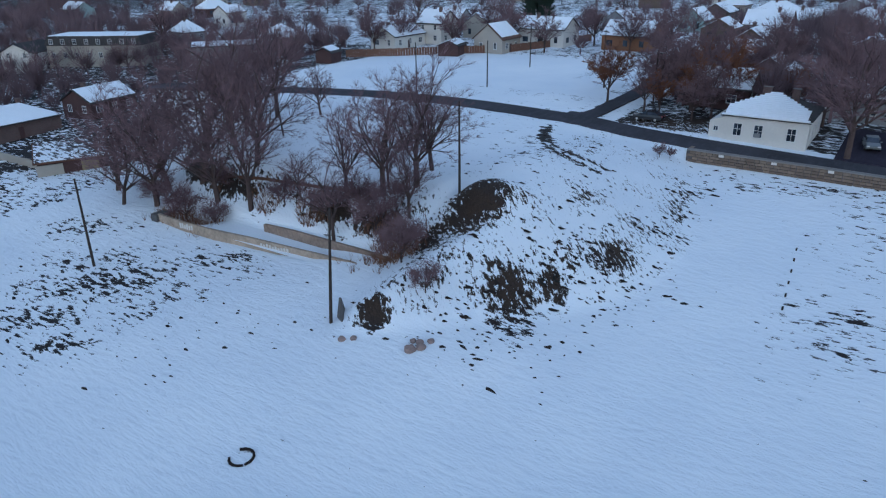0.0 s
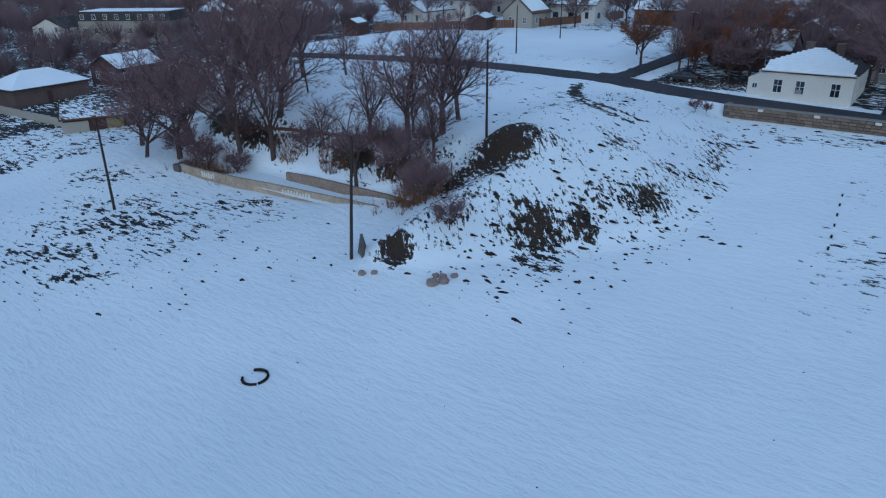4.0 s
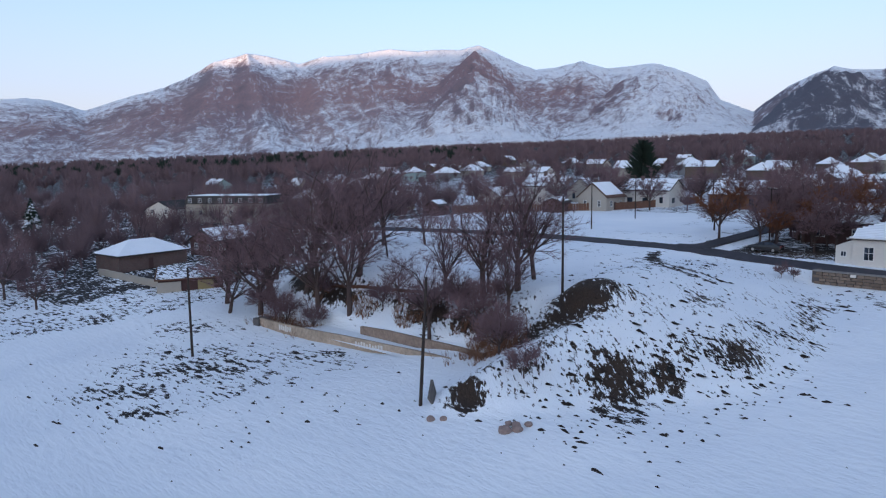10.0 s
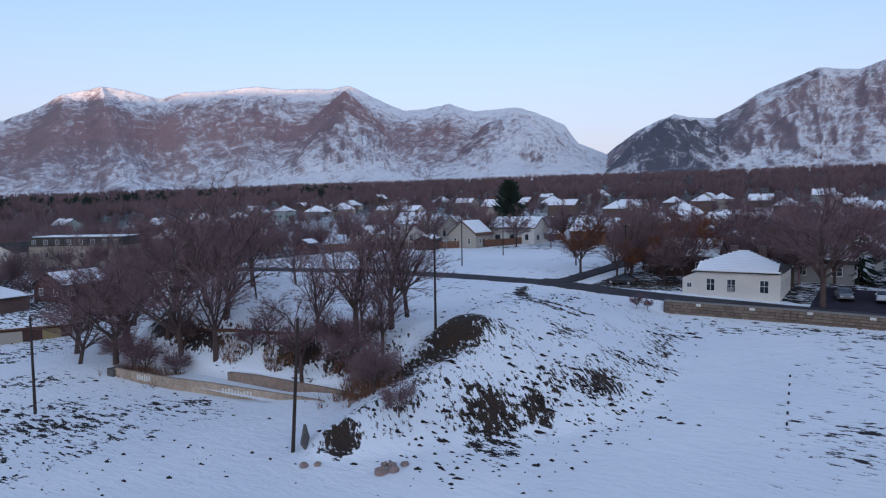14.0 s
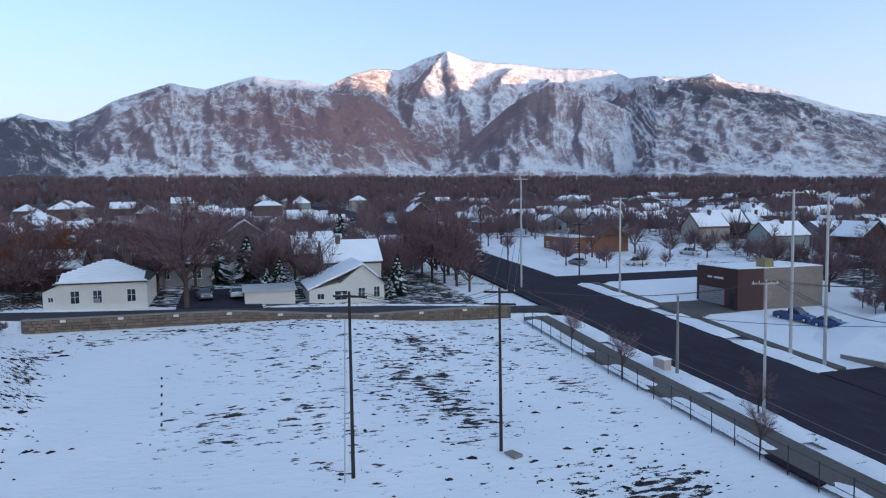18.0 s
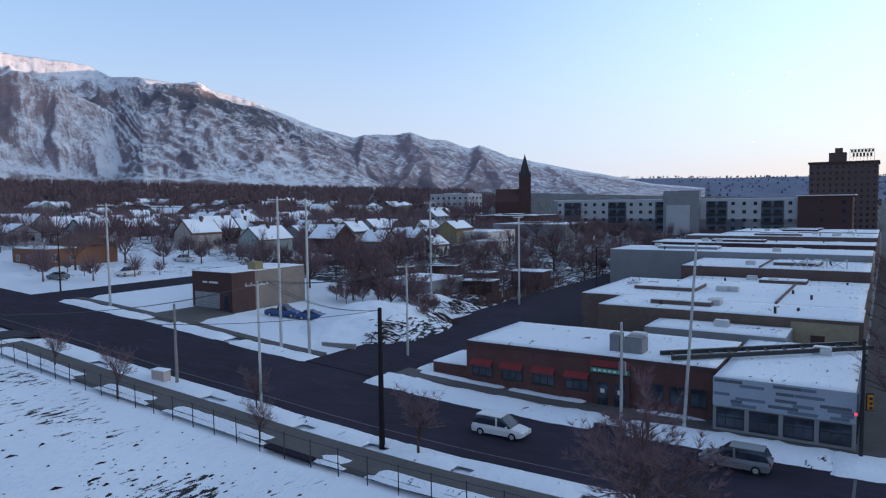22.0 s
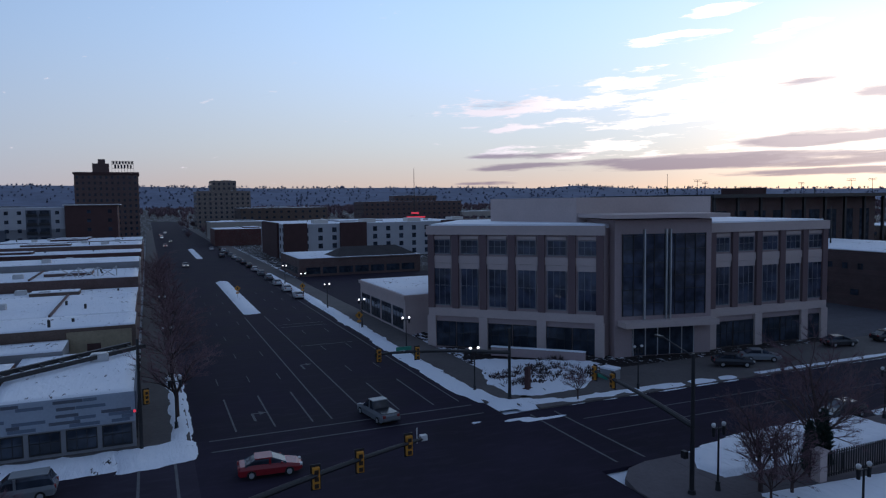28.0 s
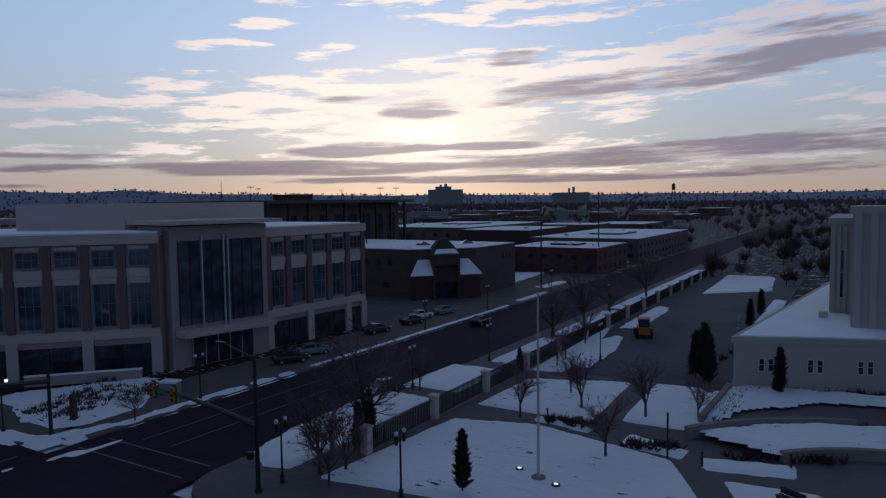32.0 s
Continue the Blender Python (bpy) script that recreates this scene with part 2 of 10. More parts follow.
def snow_material(name, soil=(0.017, 0.0135, 0.0135), bare=None):
    """Snow through which soil breaks where the mesh's dirt value and the streaky noise say so."""
    m, n, l, p = nodes_of(name)
    v = place(n, l)
    streak = place(n, l, (1.0, 0.33, 1.0))
    att = n.new("ShaderNodeAttribute")
    att.attribute_name = "dirt"
    fall = n.new("ShaderNodeAttribute")
    fall.attribute_name = "fall"
    turned = n.new("ShaderNodeMapping")
    turned.inputs["Rotation"].default_value = (0, 0, radians(41))
    l.new(v, turned.inputs["Vector"])
    drawn_out = n.new("ShaderNodeMapping")
    drawn_out.inputs["Scale"].default_value = (1.35, 0.42, 0.6)
    l.new(turned.outputs[0], drawn_out.inputs["Vector"])
    a = noisy(n, l, 1.9, 6, 0.66, streak)
    down = noisy(n, l, 2.3, 6, 0.70, drawn_out.outputs[0])
    mixed = n.new("ShaderNodeMix")
    l.new(fall.outputs["Fac"], mixed.inputs[0])
    l.new(a, mixed.inputs[2])
    l.new(down, mixed.inputs[3])
    a = mixed.outputs[0]
    clump = noisy(n, l, 0.22, 4, 0.6, v)
    b = noisy(n, l, 0.06, 3, 0.5, v)
    g = noisy(n, l, 7.0, 4, 0.7, v)
    snow = mixer(n, l, (0.74, 0.78, 0.84), (0.86, 0.88, 0.91), ramp(n, l, b, 0.3, 0.7))
    snow = mixer(n, l, snow, (0.70, 0.74, 0.80), ramp(n, l, a, 0.56, 0.75, 0, 0.7))
    earth = mixer(n, l, soil, tuple(x * 2.2 for x in soil), ramp(n, l, g, 0.35, 0.7))
    earth = mixer(n, l, earth, (0.019, 0.0175, 0.015), ramp(n, l, noisy(n, l, 0.5, 3, 0.6, v), 0.5, 0.62, 0, 0.6))
    earth = mixer(n, l, earth, mixer(n, l, (0.030, 0.021, 0.015), (0.075, 0.046, 0.031), ramp(n, l, g, 0.35, 0.7)), maths(n, l, "MULTIPLY", fall.outputs["Fac"], ramp(n, l, clump, 0.42, 0.6, 0.35, 0.9)))
    lim = maths(n, l, "SUBTRACT", maths(n, l, "ADD", a, maths(n, l, "ADD", maths(n, l, "MULTIPLY", g, 0.12), maths(n, l, "MULTIPLY", maths(n, l, "SUBTRACT", clump, 0.5), 0.42))), maths(n, l, "SUBTRACT", 0.90, maths(n, l, "MULTIPLY", att.outputs["Fac"] if bare is None else bare, 0.55)))
    f = ramp(n, l, lim, 0.0, 0.035)
    l.new(mixer(n, l, snow, earth, f), p.inputs["Base Color"])
    p.inputs["Roughness"].default_value = 0.75
    rip = noisy(n, l, 2.2, 3, 0.6, place(n, l, (1.0, 0.12, 1.0)))
    h = maths(n, l, "ADD", maths(n, l, "MULTIPLY", a, 1.0), maths(n, l, "ADD", maths(n, l, "MULTIPLY", g, 0.12), maths(n, l, "MULTIPLY", maths(n, l, "MULTIPLY", rip, ramp(n, l, clump, 0.4, 0.65)), 0.3)))
    bumped(n, l, p, h, 0.7, 0.3)
    p.inputs["Specular IOR Level"].default_value = 0.15
    return m


def asphalt_material(name, col=(0.042, 0.04, 0.043)):
    m, n, l, p = nodes_of(name)
    v = place(n, l)
    a, b, g = noisy(n, l, 0.12, 4, 0.6, v), noisy(n, l, 1.3, 5, 0.7, place(n, l, (0.25, 1, 1))), noisy(n, l, 30, 3, 0.6, v)
    c = mixer(n, l, tuple(x * 0.7 for x in col), tuple(x * 1.2 for x in col), ramp(n, l, a, 0.35, 0.65))
    c = mixer(n, l, c, tuple(x * 1.8 for x in col), ramp(n, l, b, 0.5, 0.75, 0, 0.5))
    c = mixer(n, l, c, tuple(x * 0.5 for x in col), ramp(n, l, g, 0.55, 0.75, 0, 0.6))
    l.new(c, p.inputs["Base Color"])
    l.new(ramp(n, l, a, 0.35, 0.65, 0.75, 0.95), p.inputs["Roughness"])
    p.inputs["Specular IOR Level"].default_value = 0.06
    bumped(n, l, p, g, 0.15, 0.01)
    return m


def glass_material(name, tint=(0.02, 0.025, 0.035), rough=0.06):
    m, n, l, p = nodes_of(name)
    v = place(n, l)
    c = mixer(n, l, tint, tuple(x * 2.5 for x in tint), ramp(n, l, noisy(n, l, 0.6, 2, 0.5, v), 0.4, 0.65))
    l.new(c, p.inputs["Base Color"])
    p.inputs["Roughness"].default_value = rough
    p.inputs["IOR"].default_value = 1.5
    return m


def glow(name, col, power):
    m, n, l, p = nodes_of(name)
    p.inputs["Base Color"].default_value = (*col, 1)
    p.inputs["Emission Color"].default_value = (*col, 1)
    p.inputs["Emission Strength"].default_value = power
    return m


def brick_material(name, col, mortar=(0.13, 0.11, 0.10), size=(0.24, 0.08)):
    m, n, l, p = nodes_of(name)
    tc = n.new("ShaderNodeTexCoord")
    sep = n.new("ShaderNodeSeparateXYZ")
    l.new(tc.outputs["Object"], sep.inputs[0])
    comb = n.new("ShaderNodeCombineXYZ")
    l.new(maths(n, l, "ADD", sep.outputs[0], sep.outputs[1]), comb.inputs[0])
    l.new(sep.outputs[2], comb.inputs[1])
    t = n.new("ShaderNodeTexBrick")
    l.new(comb.outputs[0], t.inputs["Vector"])
    t.inputs["Color1"].default_value = (*col, 1)
    t.inputs["Color2"].default_value = (*(x * 0.65 for x in col), 1)
    t.inputs["Mortar"].default_value = (*mortar, 1)
    t.inputs["Scale"].default_value = 1.0
    t.inputs["Brick Width"].default_value, t.inputs["Row Height"].default_value = size
    t.inputs["Mortar Size"].default_value = 0.008
    v = place(n, l)
    stain = ramp(n, l, noisy(n, l, 0.35, 4, 0.65, v), 0.4, 0.75, 0, 0.55)
    l.new(mixer(n, l, t.outputs[0], tuple(x * 0.45 for x in col), stain), p.inputs["Base Color"])
    p.inputs["Roughness"].default_value = 0.9
    bumped(n, l, p, t.outputs[1], -0.3, 0.02)
    return m


def mountain_material(name):
    """Rock, brush and snow: the mesh's own values say how bare, how red and how wooded a slope is."""
    m, n, l, p = nodes_of(name)

    def value(key):
        t = n.new("ShaderNodeAttribute")
        t.attribute_name = key
        return t.outputs

    g = n.new("ShaderNodeNewGeometry")
    sep = n.new("ShaderNodeSeparateXYZ")
    l.new(g.outputs["Normal"], sep.inputs[0])
    v = place(n, l)
    fall = value("fall_line")["Vector"]
    streak = noisy(n, l, 1.0, 7, 0.66, fall)
    a = noisy(n, l, 0.016, 9, 0.75, v)
    f = noisy(n, l, 0.07, 7, 0.8, v)
    big = noisy(n, l, 0.0018, 4, 0.6, v)
    # rock tones lightened: thin snow dust, and distance haze painted into the colour
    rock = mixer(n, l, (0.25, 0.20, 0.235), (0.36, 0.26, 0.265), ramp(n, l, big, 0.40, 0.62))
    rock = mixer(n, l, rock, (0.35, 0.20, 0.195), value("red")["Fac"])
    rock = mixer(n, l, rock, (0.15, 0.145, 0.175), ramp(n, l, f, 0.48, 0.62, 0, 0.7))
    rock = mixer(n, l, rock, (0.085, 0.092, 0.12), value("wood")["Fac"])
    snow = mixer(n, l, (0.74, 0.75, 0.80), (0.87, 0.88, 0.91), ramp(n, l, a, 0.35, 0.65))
    cover = maths(n, l, "ADD", maths(n, l, "MULTIPLY", streak, 1.0), maths(n, l, "ADD", maths(n, l, "MULTIPLY", a, 0.65), maths(n, l, "MULTIPLY", f, 0.85)))
    cover = maths(n, l, "ADD", cover, maths(n, l, "MULTIPLY", sep.outputs[2], 0.45))
    cover = maths(n, l, "SUBTRACT", cover, value("bare")["Fac"])
    l.new(mixer(n, l, rock, snow, ramp(n, l, cover, 1.42, 1.71)), p.inputs["Base Color"])
    p.inputs["Roughness"].default_value = 0.95
    bumped(n, l, p, maths(n, l, "ADD", a, maths(n, l, "MULTIPLY", f, 0.35)), 0.75, 22)
    return m


SNOW = snow_material("snow_ground")
ROOF_SNOW = snow_material("roof_snow", (0.05, 0.045, 0.045), 0.36)
THIN_SNOW = snow_material("thin_roof_snow", (0.05, 0.04, 0.04), 0.66)
SNOW_CLEAN = surface("snow_roof", (0.80, 0.83, 0.88), 0.7, 0.07, 0.3, 4, 0.3)
ASPHALT = asphalt_material("asphalt", (0.027, 0.022, 0.035))
ASPHALT_FROST = asphalt_material("frosted_side_road", (0.062, 0.058, 0.066))
ASPHALT_OLD = asphalt_material("worn_asphalt", (0.039, 0.033, 0.047))
CONCRETE = surface("concrete", (0.22, 0.20, 0.185), 0.9, 0.22, 0.25, 3.5, 0.2)
PAVING = surface("garden_paving", (0.125, 0.11, 0.115), 0.9, 0.22, 0.25, 3.5, 0.2)
FROSTED = surface("frosted_asphalt", (0.085, 0.083, 0.095), 0.9, 0.35, 0.15, 2.5, 0.1, stretch=(0.4, 1, 1))
HEDGE = surface("snow_dusted_hedge", (0.06, 0.045, 0.045), 0.95, 0.4, 0.8, 5, 0.0)
CONCRETE_DARK = surface("wet_concrete", (0.11, 0.10, 0.097), 0.9, 0.25, 0.2, 3, 0.2)
STONE = surface("wall_stone", (0.22, 0.165, 0.13), 0.95, 0.35, 0.6, 5, 0.5, random=0.4)
PAINT = surface("road_paint", (0.115, 0.115, 0.12), 0.8, 0.35, 0.8, 6, 0.05)
WOOD_POLE = surface("pole_wood", (0.045, 0.034, 0.030), 0.9, 0.3, 0.5, 8, 0.3, stretch=(1, 1, 0.15))
BLACK_POLE = surface("tarred_pole", (0.014, 0.012, 0.012), 0.85, 0.3, 0.5, 8, 0.3, stretch=(1, 1, 0.15))
WOOD_FENCE = surface("fence_wood", (0.16, 0.085, 0.06), 0.9, 0.3, 0.5, 6, 0.3)
STEEL = surface("galvanised_steel", (0.50, 0.50, 0.50), 0.45, 0.15, 0.5, 5, 0.05, metal=0.6)
DARK_STEEL = surface("dark_steel", (0.014, 0.014, 0.016), 0.5, 0.2, 0.5, 5, 0.05)
RUST = surface("rusty_steel", (0.12, 0.06, 0.04), 0.85, 0.3, 0.5, 5, 0.2)
BARK = surface("bark", (0.095, 0.066, 0.061), 0.95, 0.35, 0.7, 9, 0.4, random=0.4)
TWIG = surface("twigs", (0.205, 0.13, 0.140), 0.95, 0.3, 0.2, 3, 0.0, random=0.35)
TWIG_RED = surface("russet_leaves", (0.20, 0.085, 0.05), 0.95, 0.3, 0.5, 3, 0.0, random=0.3)
NEEDLES = surface("needles", (0.022, 0.035, 0.026), 0.95, 0.35, 0.6, 5, 0.0)
FARWOOD = surface("far_twigs", (0.16, 0.108, 0.118), 0.95, 0.35, 0.012, 0.05, 0.0)
UNIT_STEEL = surface("weathered_unit_steel", (0.17, 0.17, 0.18), 0.7, 0.25, 0.8, 4, 0.1)
BRICK_HALL = brick_material("hall_brick", (0.105, 0.062, 0.058))
EARTH = surface("bare_earth", (0.026, 0.019, 0.017), 0.95, 0.35, 0.4, 4, 0.5)
WHITE_WALL = surface("white_siding", (0.60, 0.57, 0.53), 0.7, 0.08, 0.4, 5, 0.1)
CREAM_WALL = surface("cream_siding", (0.35, 0.315, 0.275), 0.75, 0.1, 0.4, 5, 0.1)
TEAL_WALL = surface("pale_green_siding", (0.28, 0.35, 0.34), 0.75, 0.1, 0.4, 5, 0.1)
GREY_WALL = surface("grey_siding", (0.24, 0.24, 0.25), 0.75, 0.12, 0.4, 5, 0.1)
YELLOW_WALL = surface("ochre_siding", (0.26, 0.21, 0.11), 0.75, 0.1, 0.4, 5, 0.1)
ORANGE_WALL = surface("orange_brick_wall", (0.22, 0.105, 0.06), 0.85, 0.15, 0.4, 6, 0.2)
BROWN_WALL = surface("brown_render", (0.078, 0.044, 0.042), 0.85, 0.18, 0.4, 5, 0.2)
BRICK = brick_material("red_brick", (0.115, 0.032, 0.028))
BRICK_TAN = brick_material("tan_brick", (0.15, 0.10, 0.076))
BRICK_DARK = brick_material("dark_brick", (0.15, 0.088, 0.078))
BRICK_BUFF = brick_material("buff_brick", (0.32, 0.255, 0.215))
PALE_PANEL = surface("pale_cladding", (0.42, 0.415, 0.43), 0.7, 0.1, 0.4, 5, 0.1)
BLUE_DEEP = surface("steel_blue_panel", (0.12, 0.15, 0.20), 0.6, 0.1, 0.5, 4, 0.05)
BLUE_PANEL = surface("blue_grey_panel", (0.30, 0.34, 0.40), 0.6, 0.1, 0.5, 4, 0.05)
DARK_PANEL = surface("slate_panel", (0.09, 0.10, 0.125), 0.6, 0.1, 0.5, 4, 0.05)
OFFICE_STONE = surface("office_stone", (0.36, 0.28, 0.275), 0.85, 0.1, 0.3, 4, 0.15)
OFFICE_PALE = surface("office_pale_stone", (0.50, 0.41, 0.38), 0.85, 0.1, 0.3, 4, 0.15)
OFFICE_DARK = surface("office_brown_stone", (0.16, 0.11, 0.112), 0.85, 0.12, 0.3, 4, 0.15)
TEMPLE_STONE = surface("temple_stone", (0.42, 0.385, 0.35), 0.8, 0.06, 0.3, 4, 0.1)
SHINGLE = surface("dark_shingles", (0.055, 0.05, 0.05), 0.95, 0.3, 0.4, 7, 0.4)
SHINGLE_BROWN = surface("brown_shingles", (0.12, 0.07, 0.055), 0.95, 0.3, 0.4, 7, 0.4)
GLASS = glass_material("window_glass")
GLASS_BLUE = glass_material("office_glass", (0.026, 0.030, 0.046), 0.05)
TRIM = surface("window_trim", (0.62, 0.61, 0.59), 0.6, 0.08, 0.5, 5, 0.0)
RED_AWNING = surface("red_awning", (0.20, 0.022, 0.022), 0.7, 0.15, 0.6, 5, 0.1)
GREEN_SIGN = surface("green_sign", (0.03, 0.22, 0.15), 0.5, 0.1, 0.6, 5, 0.0)
YELLOW = surface("signal_yellow", (0.50, 0.22, 0.02), 0.5, 0.1, 0.6, 5, 0.0)
LENS_DARK = surface("signal_lens", (0.03, 0.02, 0.015), 0.3, 0.1, 1, 5, 0.0)
LAMP_GLOBE = glow("lit_globe", (1.0, 0.93, 0.80), 1.1)
RED_GLOW = glow("red_tube", (1.0, 0.06, 0.08), 0.32)
HEADLIGHT = glow("headlamp", (1.0, 0.9, 0.75), 0.8)
CAR_WHITE = surface("white_car_paint", (0.62, 0.62, 0.62), 0.25, 0.05, 0.6, 5, 0.0)
CAR_RED = surface("red_car_paint", (0.22, 0.015, 0.02), 0.25, 0.1, 0.6, 5, 0.0)
CAR_BLUE = surface("blue_car_paint", (0.02, 0.05, 0.18), 0.3, 0.1, 0.6, 5, 0.0)
CAR_GREY = surface("grey_car_paint", (0.16, 0.17, 0.18), 0.3, 0.1, 0.6, 5, 0.0)
CAR_DARK = surface("black_car_paint", (0.02, 0.02, 0.024), 0.25, 0.1, 0.6, 5, 0.0)
TYRE = surface("tyre_rubber", (0.02, 0.02, 0.02), 0.9, 0.2, 1, 8, 0.0)
ORANGE = surface("orange_machine_paint", (0.45, 0.13, 0.03), 0.5, 0.15, 0.6, 5, 0.0)
BOARD = surface("faded_mural", (0.30, 0.25, 0.17), 0.85, 0.25, 0.6, 4, 0.1)
MOUNTAIN = mountain_material("hazed_mountain_rock_and_snow")
# blue-grey hill colour carries the haze of distance
HAZE_HILL = surface("haze_blue_hill", (0.16, 0.18, 0.245), 0.95, 0.28, 0.006, 0.02, 0.0)

# ---- geometry helpers ----
class Geo:
    """Vertices and faces of one mesh."""

    def __init__(self):
        self.v, self.f = [], []

    def add(self, verts, faces):
        o = len(self.v)
        self.v += [tuple(p) for p in verts]
        self.f += [tuple(i + o for i in q) for q in faces]
        return self

    def box(self, x0, y0, z0, x1, y1, z1, rz=0.0, at=(0, 0, 0)):
        c, s = math.cos(radians(rz)), math.sin(radians(rz))
        pts = [(x, y, z) for z in (z0, z1) for x, y in ((x0, y0), (x1, y0), (x1, y1), (x0, y1))]
        pts = [(at[0] + x * c - y * s, at[1] + x * s + y * c, at[2] + z) for x, y, z in pts]
        return self.add(pts, [(3, 2, 1, 0), (4, 5, 6, 7), (0, 1, 5, 4), (1, 2, 6, 5), (2, 3, 7, 6), (3, 0, 4, 7)])

    def tube(self, a, b, r0, r1=None, n=8, caps=True):
        a, b = Vector(a), Vector(b)
        r1 = r0 if r1 is None else r1
        d = (b - a).normalized()
        u = d.cross(Vector((0, 0, 1)) if abs(d.z) < 0.9 else Vector((1, 0, 0))).normalized()
        w = d.cross(u)
        o = len(self.v)
        for p, r in ((a, r0), (b, r1)):
            for i in range(n):
                t = 2 * math.pi * i / n
                q = p + (u * math.cos(t) + w * math.sin(t)) * r
                self.v.append((q.x, q.y, q.z))
        for i in range(n):
            j = (i + 1) % n
            self.f.append((o + i, o + j, o + n + j, o + n + i))
        if caps:
            self.f.append(tuple(o + i for i in reversed(range(n))))
            self.f.append(tuple(o + n + i for i in range(n)))
        return self

    def spike(self, a, b, r):
        """A thin three-sided cone: a twig."""
        a, b = Vector(a), Vector(b)
        d = (b - a).normalized()
        u = d.cross(Vector((0.3, 0.2, 0.93))).normalized() * r
        w = d.cross(u)
        o = len(self.v)
        for p in (a + u, a - u * 0.5 + w * 0.87, a - u * 0.5 - w * 0.87, b):
            self.v.append((p.x, p.y, p.z))
        self.f += [(o, o + 1, o + 3), (o + 1, o + 2, o + 3), (o + 2, o, o + 3)]
        return self

    def prism(self, outline, z0, z1):
        """An upright block over a plan outline (anticlockwise); z may be a function of x, y."""
        n = len(outline)
        za = z0 if callable(z0) else (lambda x, y: z0)
        zb = z1 if callable(z1) else (lambda x, y: z1)
        pts = [(x, y, za(x, y)) for x, y in outline] + [(x, y, zb(x, y)) for x, y in outline]
        fs = [tuple(reversed(range(n))), tuple(range(n, 2 * n))]
        fs += [(i, (i + 1) % n, n + (i + 1) % n, n + i) for i in range(n)]
        return self.add(pts, fs)

    def path(self, pts, r0, r1, n=6):
        """One unbroken tube through the points, tapering from r0 to r1."""
        pts = [Vector(p) for p in pts]
        o, m = len(self.v), len(pts)
        for k, p in enumerate(pts):
            d = (pts[min(k + 1, m - 1)] - pts[max(k - 1, 0)]).normalized()
            u = d.cross(Vector((0, 0, 1)) if abs(d.z) < 0.9 else Vector((1, 0, 0))).normalized()
            w = d.cross(u)
            r = r0 + (r1 - r0) * k / (m - 1)
            for i in range(n):
                t = 2 * math.pi * i / n
                q = p + (u * math.cos(t) + w * math.sin(t)) * r
                self.v.append((q.x, q.y, q.z))
        for k in range(m - 1):
            for i in range(n):
                j = (i + 1) % n
                self.f.append((o + k * n + i, o + k * n + j, o + (k + 1) * n + j, o + (k + 1) * n + i))
        self.f += [tuple(o + i for i in reversed(range(n))), tuple(o + (m - 1) * n + i for i in range(n))]
        return self

    def ball(self, c, r, n=8, m=6, squash=1.0):
        o = len(self.v)
        for j in range(m + 1):
            t = math.pi * j / m
            for i in range(n):
                p = 2 * math.pi * i / n
                self.v.append((c[0] + r * math.sin(t) * math.cos(p), c[1] + r * math.sin(t) * math.sin(p), c[2] + r * squash * math.cos(t)))
        for j in range(m):
            for i in range(n):
                k = (i + 1) % n
                self.f.append((o + j * n + i, o + (j + 1) * n + i, o + (j + 1) * n + k, o + j * n + k))
        return self

    def mesh(self, name, material, smooth=False):
        me = bpy.data.meshes.new(name)
        me.from_pydata(self.v, [], self.f)
        me.materials.append(material)
        if smooth:
            me.polygons.foreach_set("use_smooth", [True] * len(me.polygons))
        me.update()
        return me


def part(name, geo, material, parent, label="", smooth=False):
    ob = new(name, geo.mesh(name, material, smooth))
    ob.parent = parent
    if label:
        tagged(ob, label)
    return ob


def thing(name, label, category, at=(0, 0, 0), rz=0.0, group="", kind=""):
    ob = new(name)
    ob.empty_display_size = 0.3
    ob.matrix_basis = pose(at[0], at[1], at[2], 0, 0, rz)
    return tagged(ob, label, category, group, kind)


def solid(name, geo, material, label, category, at=(0, 0, 0), rz=0.0, group="", kind="", smooth=False):
    ob = new(name, geo.mesh(name, material, smooth))
    ob.matrix_basis = pose(at[0], at[1], at[2], 0, 0, rz)
    return tagged(ob, label, category, group, kind)


def array_mesh(name, verts, faces, material, smooth=False):
    """A mesh of triangles or quads from numpy arrays."""
    me = bpy.data.meshes.new(name)
    k = faces.shape[1]
    me.vertices.add(len(verts))
    me.vertices.foreach_set("co", verts.astype(np.float32).ravel())
    me.loops.add(faces.size)
    me.loops.foreach_set("vertex_index", faces.astype(np.int32).ravel())
    me.polygons.add(len(faces))
    me.polygons.foreach_set("loop_start", np.arange(0, faces.size, k, dtype=np.int32))
    me.polygons.foreach_set("use_smooth", np.full(len(faces), smooth))
    me.materials.append(material)
    me.update(calc_edges=True)
    return me


# ---- the lie of the land ----
def curve(x, xs, ys):
    return np.interp(x, xs, ys)


def ease(t):
    t = np.clip(t, 0, 1)
    return t * t * (3 - 2 * t)


def street_z(x):
    """Height of the street that climbs eastward."""
    return curve(x, (-5000, 28, 37, 43, 51, 66, 85, 120, 160, 200, 300, 600, 1000, 2400, 6000),
                 (0, 0, 0.3, 0.6, 1.15, 2.0, 3.5, 5.6, 7.6, 9.3, 13.5, 25, 42, 100, 130))


def avenue_z(y):
    """Height of the side road that runs behind the stone wall and over the terrace."""
    return curve(y, (-46, -37, -20, 0, 12, 24, 40, 110, 200), (4.0, 4.4, 5.4, 6.2, 6.6, 7.0, 7.8, 8.0, 8.2))


